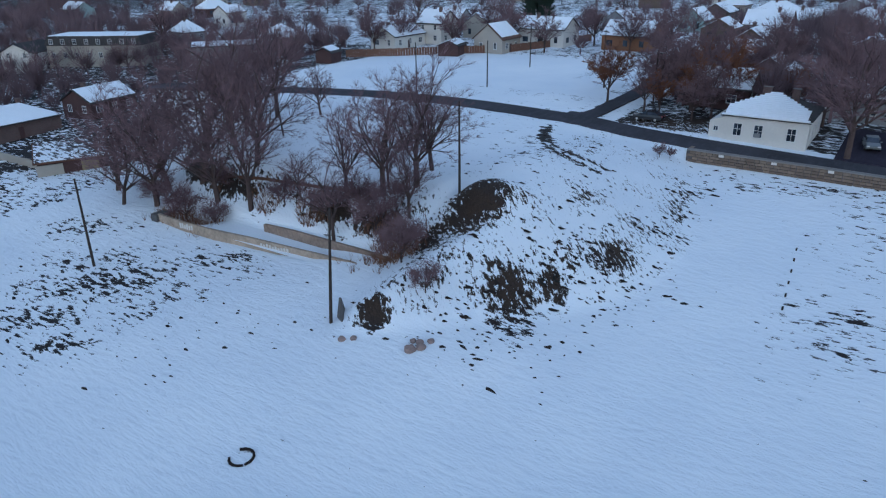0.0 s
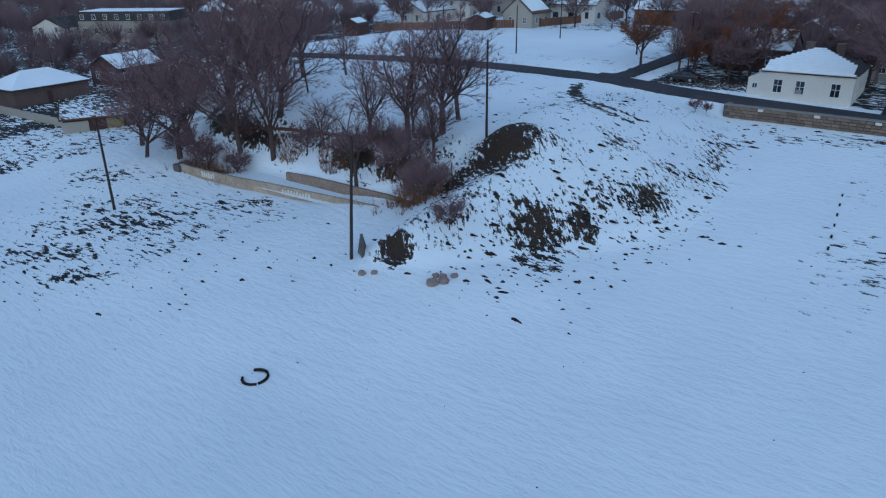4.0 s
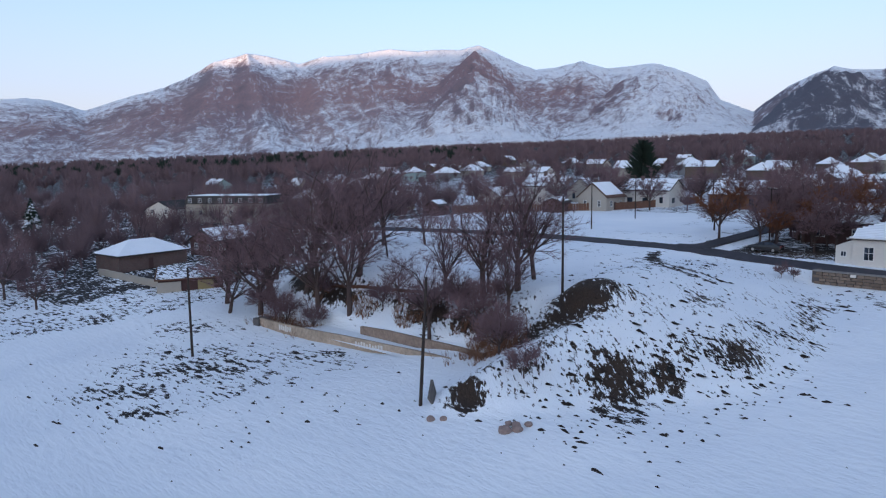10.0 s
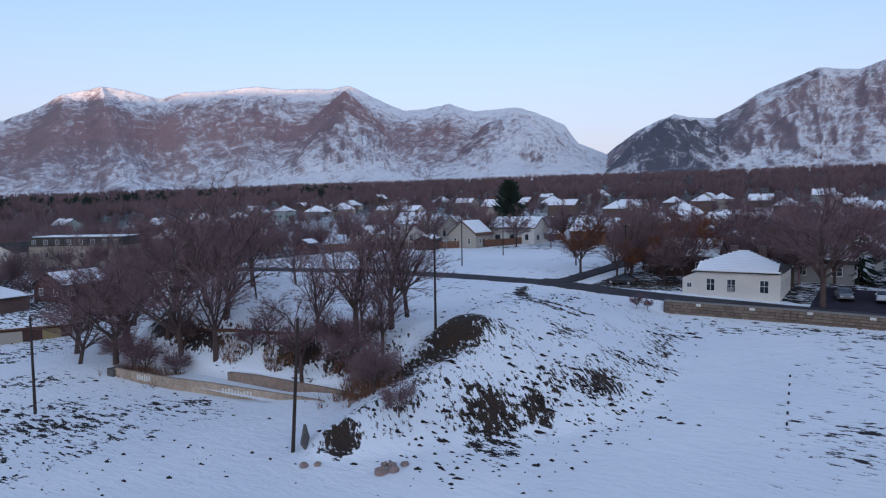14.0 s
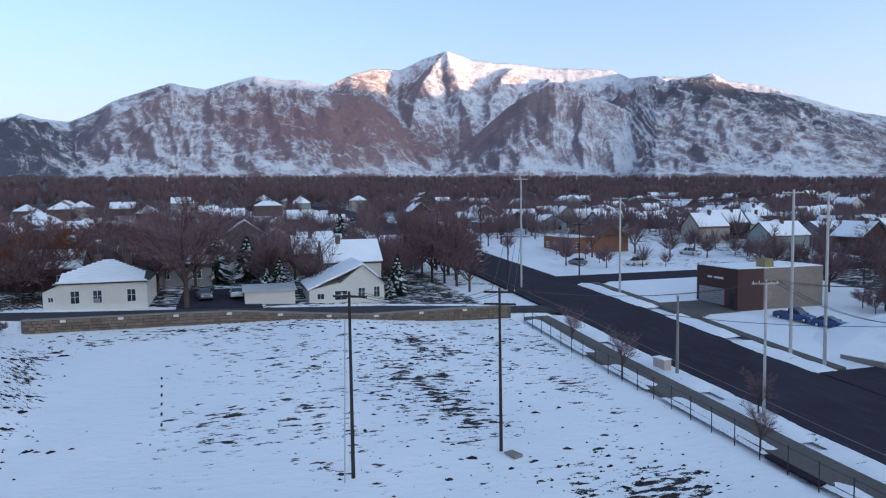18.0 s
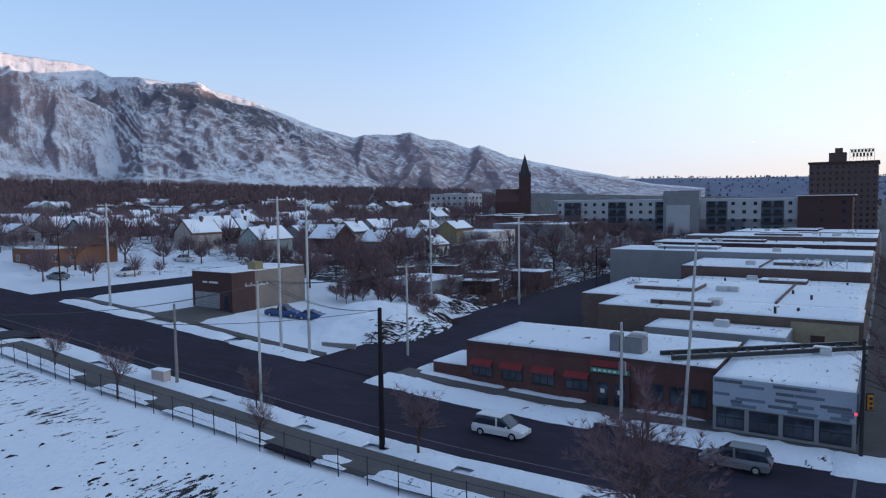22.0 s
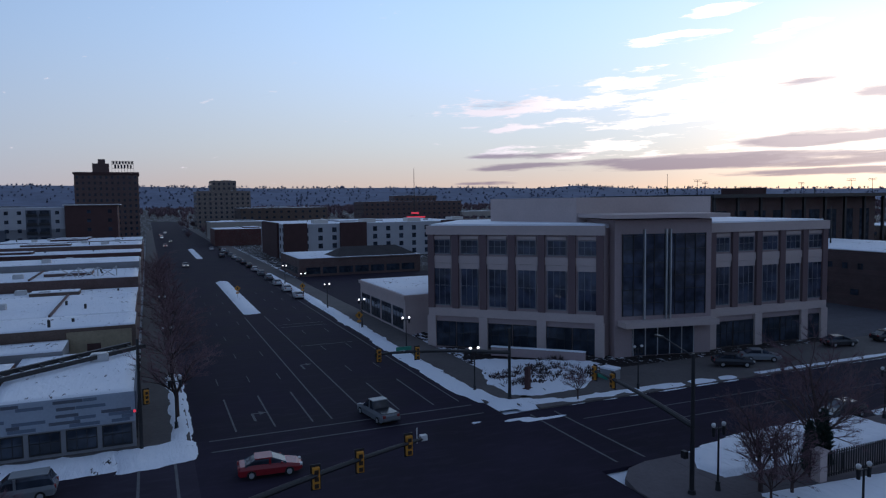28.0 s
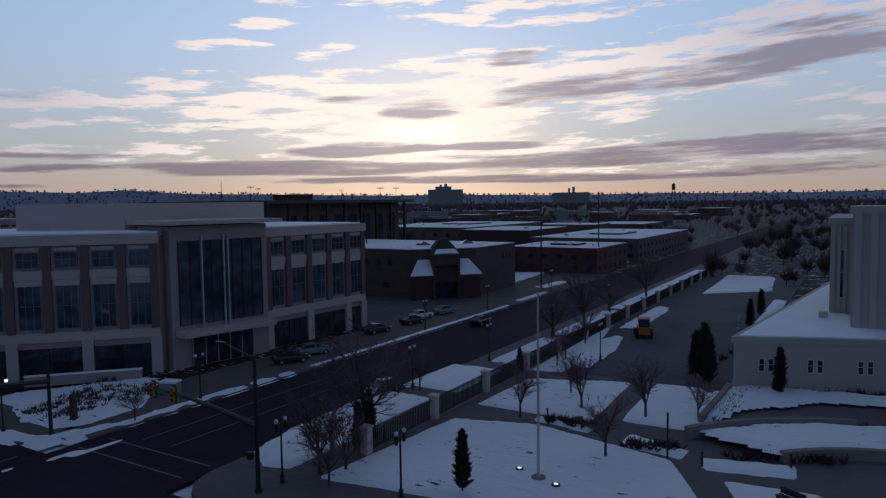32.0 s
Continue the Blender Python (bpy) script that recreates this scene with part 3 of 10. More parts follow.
def avenue_bow(y):
    """How far the side road swings east, then west, of its straight line."""
    return curve(y, (20, 32, 41, 52, 60, 70, 80, 90, 104, 122), (0, 0.4, 2.0, 3.2, 3.8, 3.6, 2.2, -0.8, -6.0, -13.5))


FOOT = ((88.6, 23.0), (79, 19.2), (70, 16.8), (63.5, 15.8), (56.3, 17.1), (52.2, 18.6), (48.8, 21.8), (45.2, 24.8), (43.4, 28.2), (39.7, 32.6),
        (37.0, 36.5), (39.0, 39.2), (44.5, 40.6), (49.6, 41.2), (50.2, 58.0), (49.8, 76.0), (56, 86), (66, 97), (82, 112), (104, 130), (150, 150))


def bank(x, y):
    """Distance in from the foot of the bank, and whether inside."""
    best = np.full(np.shape(x), 1e9)
    for (ax, ay), (bx, by) in zip(FOOT[:-1], FOOT[1:]):
        dx, dy = bx - ax, by - ay
        t = np.clip(((x - ax) * dx + (y - ay) * dy) / (dx * dx + dy * dy), 0, 1)
        best = np.minimum(best, np.hypot(x - ax - t * dx, y - ay - t * dy))
    ring = FOOT + ((400, 150), (400, 23.0))
    inside = np.zeros(np.shape(x), bool)
    for (ax, ay), (bx, by) in zip(ring, ring[1:] + ring[:1]):
        if ay != by:
            inside ^= ((ay > y) != (by > y)) & (x < (bx - ax) * (y - ay) / (by - ay) + ax)
    return best, inside


def land(x, y):
    """Height of the ground at x (east), y (north)."""
    x, y = np.asarray(x, float), np.asarray(y, float)
    s = street_z(x)
    field = curve(x, (-40, -5, 22, 34, 41, 55, 70, 88, 100, 140), (0, -0.4, -0.6, 0.15, 0.85, 2.1, 3.5, 5.35, 6.3, 8))
    field = field + (s - field) * ease((-6 - y) / 26) * ease((160 - x) / 40 + 0.5)
    low = curve(x, (-40, 0, 22, 34, 46, 60, 100, 140, 200, 300), (0, -0.4, -0.6, -0.4, 0.35, 0.9, 3.2, 5.5, 9, 13.5))
    z = field + (low - field) * ease((y - 44) / 12)
    # terrace and its bank
    d, inside = bank(x, y)
    blend = ease((y - 36) / 8)
    top = curve(x, (50, 58, 75, 88, 97, 140, 180), (8.3, 8.2, 8.0, 7.1, 7.2, 8.0, 8.8)) * (1 - blend) + curve(x, (50, 55, 60, 88, 140, 180), (5.4, 5.8, 6.6, 7.9, 8.0, 8.8)) * blend
    slope = np.where(y > 41, 0.75, curve(x, (36, 50, 60, 70, 88), (0.52, 0.52, 0.40, 0.34, 0.32)))
    start = np.where((y > 41) & (x > 46), 1.9, z)
    rise = np.minimum(slope * d, 60)
    full = np.maximum(top - start, 0.2)
    z = np.where(inside, start + full * (1 - np.exp(-(rise / full) - (rise / full) ** 3)), z)
    # spoil heap on the nose of the terrace
    cone = np.clip(1 - np.hypot((x - 58.2) / 5.2, (y - 35.2) / 5.6), 0, 1)
    z = z + 1.9 * ease(cone * 1.25) * inside
    # blocks behind the stone wall
    east = ease((x - 88.5) / 0.8) * (y < 24) * (y > -60)
    z = z * (1 - east) + east * (avenue_z(y) + (curve(x, (88, 96, 140, 180, 300), (0, 0, 1.6, 3.2, 7.0))))
    z = np.where((x > 88.5) & (y < 24), z * (1 - ease((-30 - y) / 14)) + s * ease((-30 - y) / 14), z)
    far = ease((x - 180) / 120)
    z = z * (1 - far) + s * far
    z = np.where(y < -44, s, z)
    return z


def ground(x, y):
    return float(land(x, y))


def hollow(x, y):
    """The ground sheet: the land, sunk under roads and pavements, with small relief."""
    z = land(x, y)
    road = np.maximum.reduce([
        ease((y + 65) / 1.0) * ease((-36.6 - y) / 1.0) * (x > -4900),
        ease((x + 37.5) / 1.0) * ease((2.5 - x) / 1.0) * (y < 400),
    ])
    z = np.where(road > 0, z * (1 - road) + road * (street_z(x) - 0.35), z)
    xs_ = x - avenue_bow(y)
    ave = ease((xs_ - 88.7) / 0.7) * ease((97.0 - xs_) / 1.0) * ease((y + 44) / 2) * ease((126 - y) / 6)
    z = z * (1 - ave) + ave * (avenue_z(y) - 0.12)
    plaza = ease((-36 - x) / 1) * ease((x + 160) / 4) * ease((y + 36) / 1) * ease((60 - y) / 4)
    z = z - 0.35 * plaza
    return z


def spaced(bands):
    out = []
    for a, b, step in bands:
        out += list(np.arange(a, b, step))
    return np.array(out + [bands[-1][1]])


GX = spaced(((-4900, -1000, 300), (-1000, -160, 42), (-160, -40, 6), (-40, 12, 2.0), (12, 112, 0.8), (112, 200, 4), (200, 420, 11), (420, 1000, 58), (1000, 4900, 300)))
GY = spaced(((-4900, -1000, 300), (-1000, -200, 40), (-200, -70, 5), (-70, -8, 1.2), (-8, 92, 0.8), (92, 160, 3), (160, 420, 13), (420, 1000, 58), (1000, 4900, 300)))
gx, gy = np.meshgrid(GX, GY)


def fbm(x, y, seed=0, octaves=4, lac=2.0):
    """Cheap smooth noise from turned sine waves, about -1 to 1."""
    r = np.random.RandomState(seed)
    out, amp, tot = 0, 1.0, 0
    for o in range(octaves):
        w = 0
        for k in range(5):
            a, p = r.uniform(0, 2 * np.pi), r.uniform(0, 2 * np.pi)
            fr = lac ** o * r.uniform(0.7, 1.3)
            w = w + np.sin(fr * (x * np.cos(a) + y * np.sin(a)) + p)
        out, tot, amp = out + amp * w / 3, tot + amp, amp * 0.55
    return out / tot


gz = hollow(gx, gy)
near = ((gx > 10) & (gx < 112) & (gy > -37) & (gy < 92)) * 1.0
gd, gin = bank(gx, gy)
rough_bank = gin * np.exp(-((gd - 7) / 7) ** 2)
gz = gz + near * (0.05 * fbm(gx * 1.3, gy * 2.6, 3) + 0.10 * rough_bank * fbm(gx * 2.2, gy * 2.2, 5) + 0.35 * rough_bank * fbm(gx * 0.5, gy * 0.5, 8) * (gy > 42))

# where soil shows through the snow
def spot(x, y, cx, cy, rx, ry, turn=0.0):
    c, s = math.cos(radians(turn)), math.sin(radians(turn))
    u, w = (x - cx) * c + (y - cy) * s, -(x - cx) * s + (y - cy) * c
    return np.exp(-((u / rx) ** 2 + (w / ry) ** 2))


dirt = near * (0.20 + 0.27 * ease((gx - 46) / 20) * ease((14 - gy) / 14) + 0.20 * gin)
track = np.full(gx.shape, 1e9)
for side in (-0.9, 0.9):
    for (ax, ay), (bx, by) in (((88, 43), (83, 41)), ((83, 41), (78.5, 38)), ((78.5, 38), (75, 33.5)), ((75, 33.5), (73.5, 28.5))):
        tt = np.clip(((gx - ax - side) * (bx - ax) + (gy - ay) * (by - ay)) / ((bx - ax) ** 2 + (by - ay) ** 2), 0, 1)
        track = np.minimum(track, np.hypot(gx - ax - side - tt * (bx - ax), gy - ay - tt * (by - ay)))
dirt = np.maximum(dirt, 0.92 * np.exp(-(track / 0.6) ** 2))
dirt = np.maximum(dirt, 0.60 * near * np.exp(-((gd - 5) / 4.5) ** 2) * gin * (gx < 66))
dirt = np.maximum(dirt, 0.98 * gin * np.maximum(spot(gx, gy, 56.6, 35.0, 6.4, 5.6), 0.9 * spot(gx, gy, 51.5, 37.6, 5.5, 2.6, 20)))
dirt = np.maximum(dirt, 0.96 * spot(gx, gy, 40.2, 35.4, 2.2, 2.8, -50))
dirt = np.maximum(dirt, 0.80 * spot(gx, gy, 48.0, 26.6, 4.6, 7.0, -40))
dirt = np.maximum(dirt, np.maximum(0.84 * spot(gx, gy, 57.4, 20.9, 4.0, 4.6, 20), 0.84 * spot(gx, gy, 51.0, 23.6, 2.2, 3.6, -35)))
for cx, cy, rx, ry, tilt, amount in ((33, 66, 13, 18, 20, 0.64), (24, 62, 8, 15, 0, 0.62), (42, 58, 6, 10, 0, 0.60), (40, 82, 8, 10, 0, 0.6), (47, 100, 14, 12, 0, 0.52), (62, -17, 26, 12, 0, 0.60), (76, -20, 9, 10, 0, 0.60), (38, -26, 12, 9, 0, 0.66), (58, 2, 16, 9, 0, 0.5),
                                     (72, 19, 16, 3, 10, 0.62), (76, 37, 14, 7, 20, 0.58), (86, 2, 3, 26, 0, 0.60), (56, -6, 22, 10, 10, 0.50), (30, -24, 10, 9, 0, 0.55), (84, 14, 4, 8, 0, 0.6), (80, 22, 3, 6, 30, 0.66), (64, 27, 9, 5, -20, 0.58), (60, -31, 22, 5, 0, 0.58)):
    dirt = np.maximum(dirt, amount * spot(gx, gy, cx, cy, rx, ry, tilt))
dirt = np.maximum(dirt, 1.0 * gin * (gy > 43) * np.exp(-((gd - 3.2) / 2.8) ** 2) * (0.82 + 0.5 * fbm(gx * 0.8, gy * 0.8, 9)))
dirt = np.maximum(dirt, 0.5 * np.exp(-((np.hypot(gx - 22.6, gy - 32.3) - 0.8) / 0.5) ** 2))
town = ((gx < -40) | (gx > 112) | (gy < -66) | (gy > 92)) & ~((gx < 150) & (gx > 97) & (gy > 46) & (gy < 112)) & ~((gx > 57) & (gx < 112) & (gy > -110) & (gy < -60))
dirt = np.where((gy < -104) & (gx > 30) & (gx < 125) & (gy > -340), 0.78, dirt)
dirt = np.where((gx < -36) & ((gy < -60) | (gx < -150)), np.maximum(dirt, 0.84), dirt)
dirt = np.where((gx > 97) & (gx < 185) & (gy > -36) & (gy < 37), np.maximum(dirt, 0.74), dirt)
dirt = np.where((gy > 112) & (gx < 150) & (gx > 35), np.maximum(dirt, 0.76), dirt)
dirt = np.maximum(dirt, 0.66 * spot(gx, gy, 140, 54, 17, 6))
yards = (gx > 110) & (gx < 190) & (gy > -112) & (gy < -59)
dirt = np.where(town, np.maximum(dirt, 0.56 + 0.30 * ease((np.hypot(gx, gy) - 200) / 300)), dirt)
dirt = np.where(yards, 0.34 + 0.2 * fbm(gx * 0.12, gy * 0.12, 15), dirt)

idx = np.arange(gx.size).reshape(gx.shape)
quads = np.stack([idx[:-1, :-1], idx[:-1, 1:], idx[1:, 1:], idx[1:, :-1]], -1).reshape(-1, 4)
me = array_mesh("ground", np.stack([gx, gy, gz], -1).reshape(-1, 3), quads, SNOW, True)
me.attributes.new("dirt", "FLOAT", "POINT").data.foreach_set("value", dirt.astype(np.float32).ravel())
me.attributes.new("fall", "FLOAT", "POINT").data.foreach_set("value", (gin * ease(gd / 2.0) * ease((20 - gd) / 6) * near).astype(np.float32).ravel())
tagged(new("ground", me), "snow-covered field and town ground with dark soil breaking through", "ground", kind="structure")


def sheet(name, x0, x1, y0, y1, zf, material, label, category, lift=0.0, thick=0.4, step=3.0, kind="structure", bow=None):
    """A slab that follows the height zf, with its edges turned down."""
    xs = np.linspace(x0, x1, max(2, int(abs(x1 - x0) / step) + 1))
    ys = np.linspace(y0, y1, max(2, int(abs(y1 - y0) / step) + 1))
    X, Y = np.meshgrid(xs, ys)
    X = X + bow(Y) if bow else X
    Z = zf(X, Y) + lift
    i = np.arange(X.size).reshape(X.shape)
    q = np.stack([i[:-1, :-1], i[:-1, 1:], i[1:, 1:], i[1:, :-1]], -1).reshape(-1, 4)
    edge = np.concatenate([i[0, :], i[1:, -1], i[-1, -2::-1], i[-2:0:-1, 0]])
    v = np.stack([X, Y, Z], -1).reshape(-1, 3)
    low = v[edge] - (0, 0, thick)
    k = len(v) + np.arange(len(edge))
    side = np.stack([edge, k, np.roll(k, -1), np.roll(edge, -1)], -1)
    ob = new(name, array_mesh(name, np.concatenate([v, low]), np.concatenate([q, side]), material))
    return tagged(ob, label, category, kind=kind)


flat = lambda x, y: 0 * x
climb = lambda x, y: street_z(x) + 0 * y
along = lambda x, y: avenue_z(y) + 0 * x

# ---- roads, pavements, kerbs ----
sheet("road_boulevard", -30, -2.6, -900, 240, flat, ASPHALT, "wide dark asphalt boulevard running south through the town", "road", 0.0, 0.3, 30)
sheet("road_street_east", -2.6, 420, -58.5, -44.6, climb, ASPHALT_OLD, "worn asphalt street climbing past the snowy field", "road", 0.0, 0.3, 4)
sheet("road_street_west", -700, -30, -56.2, -41.2, flat, ASPHALT, "dark asphalt street running west past the office", "road", 0.0, 0.3, 30)
sheet("road_avenue", 89.5, 95.3, -44.6, 122, along, ASPHALT_FROST, "narrow worn asphalt road behind the stone wall", "road", 0.0, 0.3, 3, bow=avenue_bow)
sheet("road_crossing", 95.4, 170, 39.5, 44.5, lambda x, y: land(x, 42 + 0 * y) * ease((x - 95.4) / 6) + 7.8 * (1 - ease((x - 95.4) / 6)), ASPHALT_FROST, "narrow asphalt side road", "road", 0.03, 0.3, 3)
sheet("road_alley", 45.5, 57, -125, -58.5, climb, ASPHALT_OLD, "asphalt alley beside the red brick shop", "road", 0.07, 0.3, 4)

sheet("shop_yard", -125, -35.6, -186, -122.5, flat, ASPHALT, "dark asphalt yard between the low shops", "road", 0.10, 0.3, 20)
sheet("back_yard", 38.5, 58, -330, -97.5, climb, ASPHALT_OLD, "rough asphalt yard behind the shops", "road", 0.05, 0.3, 8)
sheet("road_side_street", 111, 118.5, -210, -58.5, climb, ASPHALT_OLD, "dark side street leaving the climbing street", "road", 0.06, 0.3, 6)
sheet("pavement_south_upper", 57.5, 110.5, -62.6, -61.2, climb, CONCRETE_DARK, "half-cleared concrete pavement before the snowy lots", "pavement", 0.15, 0.5, 3)
sheet("driveway", 83, 91.5, -70.3, -62.7, climb, CONCRETE_DARK, "concrete drive to the roller door of the brown shop", "pavement", 0.12, 0.4, 3)
sheet("house_drive", 95.5, 112, -3.5, 7.5, lambda x, y: land(x, y), ASPHALT_OLD, "dark gravel drive beside the big tree", "road", 0.07, 0.4, 1.5)
sheet("pavement_field", 2, 88, -42.0, -38.4, climb, CONCRETE_DARK, "concrete pavement between fence and verge", "pavement", 0.13, 0.5, 3)
sheet("pavement_south", 1, 46, -64, -61.2, climb, CONCRETE_DARK, "wet concrete pavement before the brick shops", "pavement", 0.13, 0.5, 3)
sheet("pavement_boulevard_east", -2.6, 1.6, -600, -61.2, flat, CONCRETE_DARK, "wide paved footway along the shop fronts", "pavement", 0.14, 0.5, 20)
sheet("pavement_boulevard_west", -35.5, -30, -600, -60, flat, CONCRETE_DARK, "paved footway along the office side", "pavement", 0.14, 0.5, 20)
sheet("pavement_office", -120, -34, -66, -56.2, flat, CONCRETE_DARK, "paved forecourt before the office building", "pavement", 0.14, 0.5, 10)
sheet("west_forecourt", -178, -120.3, -69.5, -56.2, flat, CONCRETE_DARK, "half-cleared paved forecourt before the brick building", "pavement", 0.13, 0.5, 10)
sheet("office_lot", -127, -88.3, -112, -66.2, flat, FROSTED, "frosted asphalt lot between the office and the brick building", "road", 0.11, 0.3, 8)
sheet("west_lot", -178, -143, -112, -69.8, flat, FROSTED, "frosted asphalt lot beside the brick building", "road", 0.12, 0.3, 10)
sheet("pavement_gardens", -400, -36, -41.2, -33.6, flat, PAVING, "paved footway with snowy verge along the garden fence", "pavement", 0.14, 0.5, 10)
corner = Geo().prism([(-36.0, 55.0), (-36.0, -41.2), (-34.0, -41.2), (-32.0, -40.6), (-30.6, -39.2), (-30.0, -37.2), (-30.0, 55.0)], -0.4, 0.13)
solid("pavement_corner", corner, PAVING, "paved corner and footway beside the boulevard", "pavement", kind="structure")
sheet("plaza", -150, -30, -33.6, 55, flat, PAVING, "concrete paths and forecourt of the gardens", "pavement", 0.12, 0.5, 10)
sheet("car_park", -190, -75, -33.0, -11.5, flat, FROSTED, "asphalt car park beside the gardens", "road", 0.16, 0.3, 10)


def snow_bank(name, outline, zf, high, label, seed=0, step=0.9, rag=0.42):
    """A lump of cleared snow over a plan outline, with a ragged thin edge."""
    r = random.Random(seed)
    xs, ys = [p[0] for p in outline], [p[1] for p in outline]
    nx = max(3, min(160, int((max(xs) - min(xs)) / step)))
    ny = max(3, min(160, int((max(ys) - min(ys)) / step)))
    X, Y = np.meshgrid(np.linspace(min(xs) - 0.5, max(xs) + 0.5, nx), np.linspace(min(ys) - 0.5, max(ys) + 0.5, ny))
    best = np.full(X.shape, 1e9)
    inside = np.zeros(X.shape, bool)
    for (ax, ay), (bx, by) in zip(outline, outline[1:] + outline[:1]):
        dx, dy = bx - ax, by - ay
        t = np.clip(((X - ax) * dx + (Y - ay) * dy) / (dx * dx + dy * dy + 1e-9), 0, 1)
        best = np.minimum(best, np.hypot(X - ax - t * dx, Y - ay - t * dy))
        if ay != by:
            inside ^= ((ay > Y) != (by > Y)) & (X < (bx - ax) * (Y - ay) / (by - ay) + ax)
    d = np.where(inside, best, -best) + rag * fbm(X * 1.3, Y * 1.3, seed, 5)
    Z = zf(X, Y) + np.clip(d * 0.6, -0.12, high) * (1 + 0.25 * fbm(X * 1.7, Y * 1.7, seed + 1, 3))
    keep = d > -0.12
    i = np.arange(X.size).reshape(X.shape)
    q = np.stack([i[:-1, :-1], i[:-1, 1:], i[1:, 1:], i[1:, :-1]], -1).reshape(-1, 4)
    q = q[keep.reshape(-1)[q].any(1)]
    used, inv = np.unique(q, return_inverse=True)
    v = np.stack([X, Y, Z], -1).reshape(-1, 3)[used]
    me = array_mesh(name, v, inv.reshape(-1, 4), SNOW, True)
    me.attributes.new("dirt", "FLOAT", "POINT").data.foreach_set("value", np.full(len(v), 0.32, np.float32))
    return tagged(new(name, me), label, "snow", kind="structure")


def rect(x0, y0, x1, y1):
    return [(x0, y0), (x1, y0), (x1, y1), (x0, y1)]


kerb_z = lambda h: (lambda x, y: street_z(x) + h)
for k, (a, b) in enumerate(((3, 15), (17.5, 25), (27.5, 33), (36, 41), (43.5, 52.5), (56, 72), (75, 87.5))):
    snow_bank("snow_verge", rect(a, -44.5, b, -42.2), kerb_z(0.02), 0.28, "rough snow verge between pavement and street", 20 + k, 0.5)
for k, (a, b) in enumerate(((4, 12), (20, 31), (34, 36.5), (42, 55), (58, 66), (70, 86))):
    snow_bank("snow_verge", rect(a, -39.7, b, -38.4), kerb_z(0.10), 0.2, "thin snow left along the fence side of the pavement", 140 + k, 0.4, 0.5)
for k, (a, b) in enumerate(((3, 18.6), (21.6, 46.8), (57, 70), (72.5, 84), (90, 110))):
    snow_bank("snow_verge", rect(a, -61.0, b, -56.6 if b < 50 else -58.4), kerb_z(0.02), 0.3, "ploughed snow along the kerb before the shops", 40 + k, 0.5)
snow_bank("snow_verge", [(-2.7, -56.6), (2.6, -55.6), (3.4, -60.6), (-1.0, -61.5), (-1.0, -86), (-2.7, -86)], kerb_z(0.02), 0.3, "ploughed snow round the street corner", 61, 0.5)
snow_bank("snow_verge", [(-30.0, -200), (-28.9, -66), (-30.5, -58.6), (-36, -56.6), (-60, -56.3), (-60, -57.8), (-38, -58.4), (-32.5, -60.5), (-31.4, -66), (-32, -200)], kerb_z(0.02), 0.26, "ploughed snow along the kerb of the office corner", 62, 0.7)
for k, (a, b) in enumerate(((13, 19.5), (24.5, 33), (33.5, 44))):
    snow_bank("snow_patch", rect(a, -64.0, b, -63.2), kerb_z(0.13), 0.22, "snow shovelled against the foot of the brick shop", 150 + k, 0.3, 0.35)
snow_bank("snow_verge", rect(2.4, -44.9, 88, -44.1), kerb_z(0.02), 0.22, "thin ridge of ploughed snow along the kerb", 155, 0.4, 0.4)
snow_bank("snow_verge", rect(-118, -58, -62, -56.3), kerb_z(0.02), 0.25, "ploughed snow along the street kerb", 63, 0.7)
snow_bank("snow_verge", [(-37.0, -36.2), (-36.2, -38.6), (-38.6, -41.4), (-44, -42.8), (-58, -43.0), (-58, -36.6), (-42, -36.0)], kerb_z(0.1), 0.3, "snow on the verge of the garden corner", 64, 0.3, 0.3)
for k, (a, b) in enumerate(((-72, -61), (-92, -75), (-120, -95), (-200, -123))):
    snow_bank("snow_verge", rect(a, -39.4 if k else -42.4, b, -35.4), kerb_z(0.05), 0.25, "snow verge between garden fence and street", 65 + k, 0.8)
snow_bank("snow_median", rect(-18.2, -186, -15.4, -128), kerb_z(0.0), 0.3, "snow-covered raised traffic island", 70, 0.6)
snow_bank("snow_median", rect(-18.2, -330, -15.8, -270), kerb_z(0.0), 0.3, "snow-covered raised traffic island", 71, 0.8)
snow_bank("snow_patch", [(-30, -54.8), (-26, -55.6), (-31, -53.6), (-37, -53.4)], kerb_z(-0.02), 0.1, "thin strip of snow left on the roadway", 72, 0.4)

# lawns of the gardens
LAWNS = (((-37, -33.2), (-40, -12), (-46, -8.5), (-52.6, -12), (-55.5, -24), (-53.4, -31.6)),
         ((-58.5, -31.8), (-58.6, -20.4), (-73.4, -21), (-69.5, -31.4)),
         ((-60.2, -18.0), (-60.4, -11.4), (-70, -9.8), (-74.6, -14), (-74, -18.4)),
         ((-73.5, -32.8), (-74.5, -29.2), (-80, -28.6), (-108, -33.6)),
         ((-56.6, -25.0), (-55.9, -19.5), (-57.2, -19.5), (-57.8, -25.0)),
         ((-54.2, -16.5), (-53.4, -11.5), (-55.4, -11.2), (-57, -16.2)),
         ((-52, -9.5), (-53.5, -3.5), (-55.8, -3.8), (-54.3, -10)),
         ((-44, -5), (-50.6, -7.8), (-51, -2), (-47, 3)))
for k, o in enumerate(LAWNS):
    snow_bank("snow_lawn", list(reversed(o)), lambda x, y: 0.16 + 0 * x, 0.2, "untouched snow lying on a garden lawn", 80 + k, 0.34, 0.07)

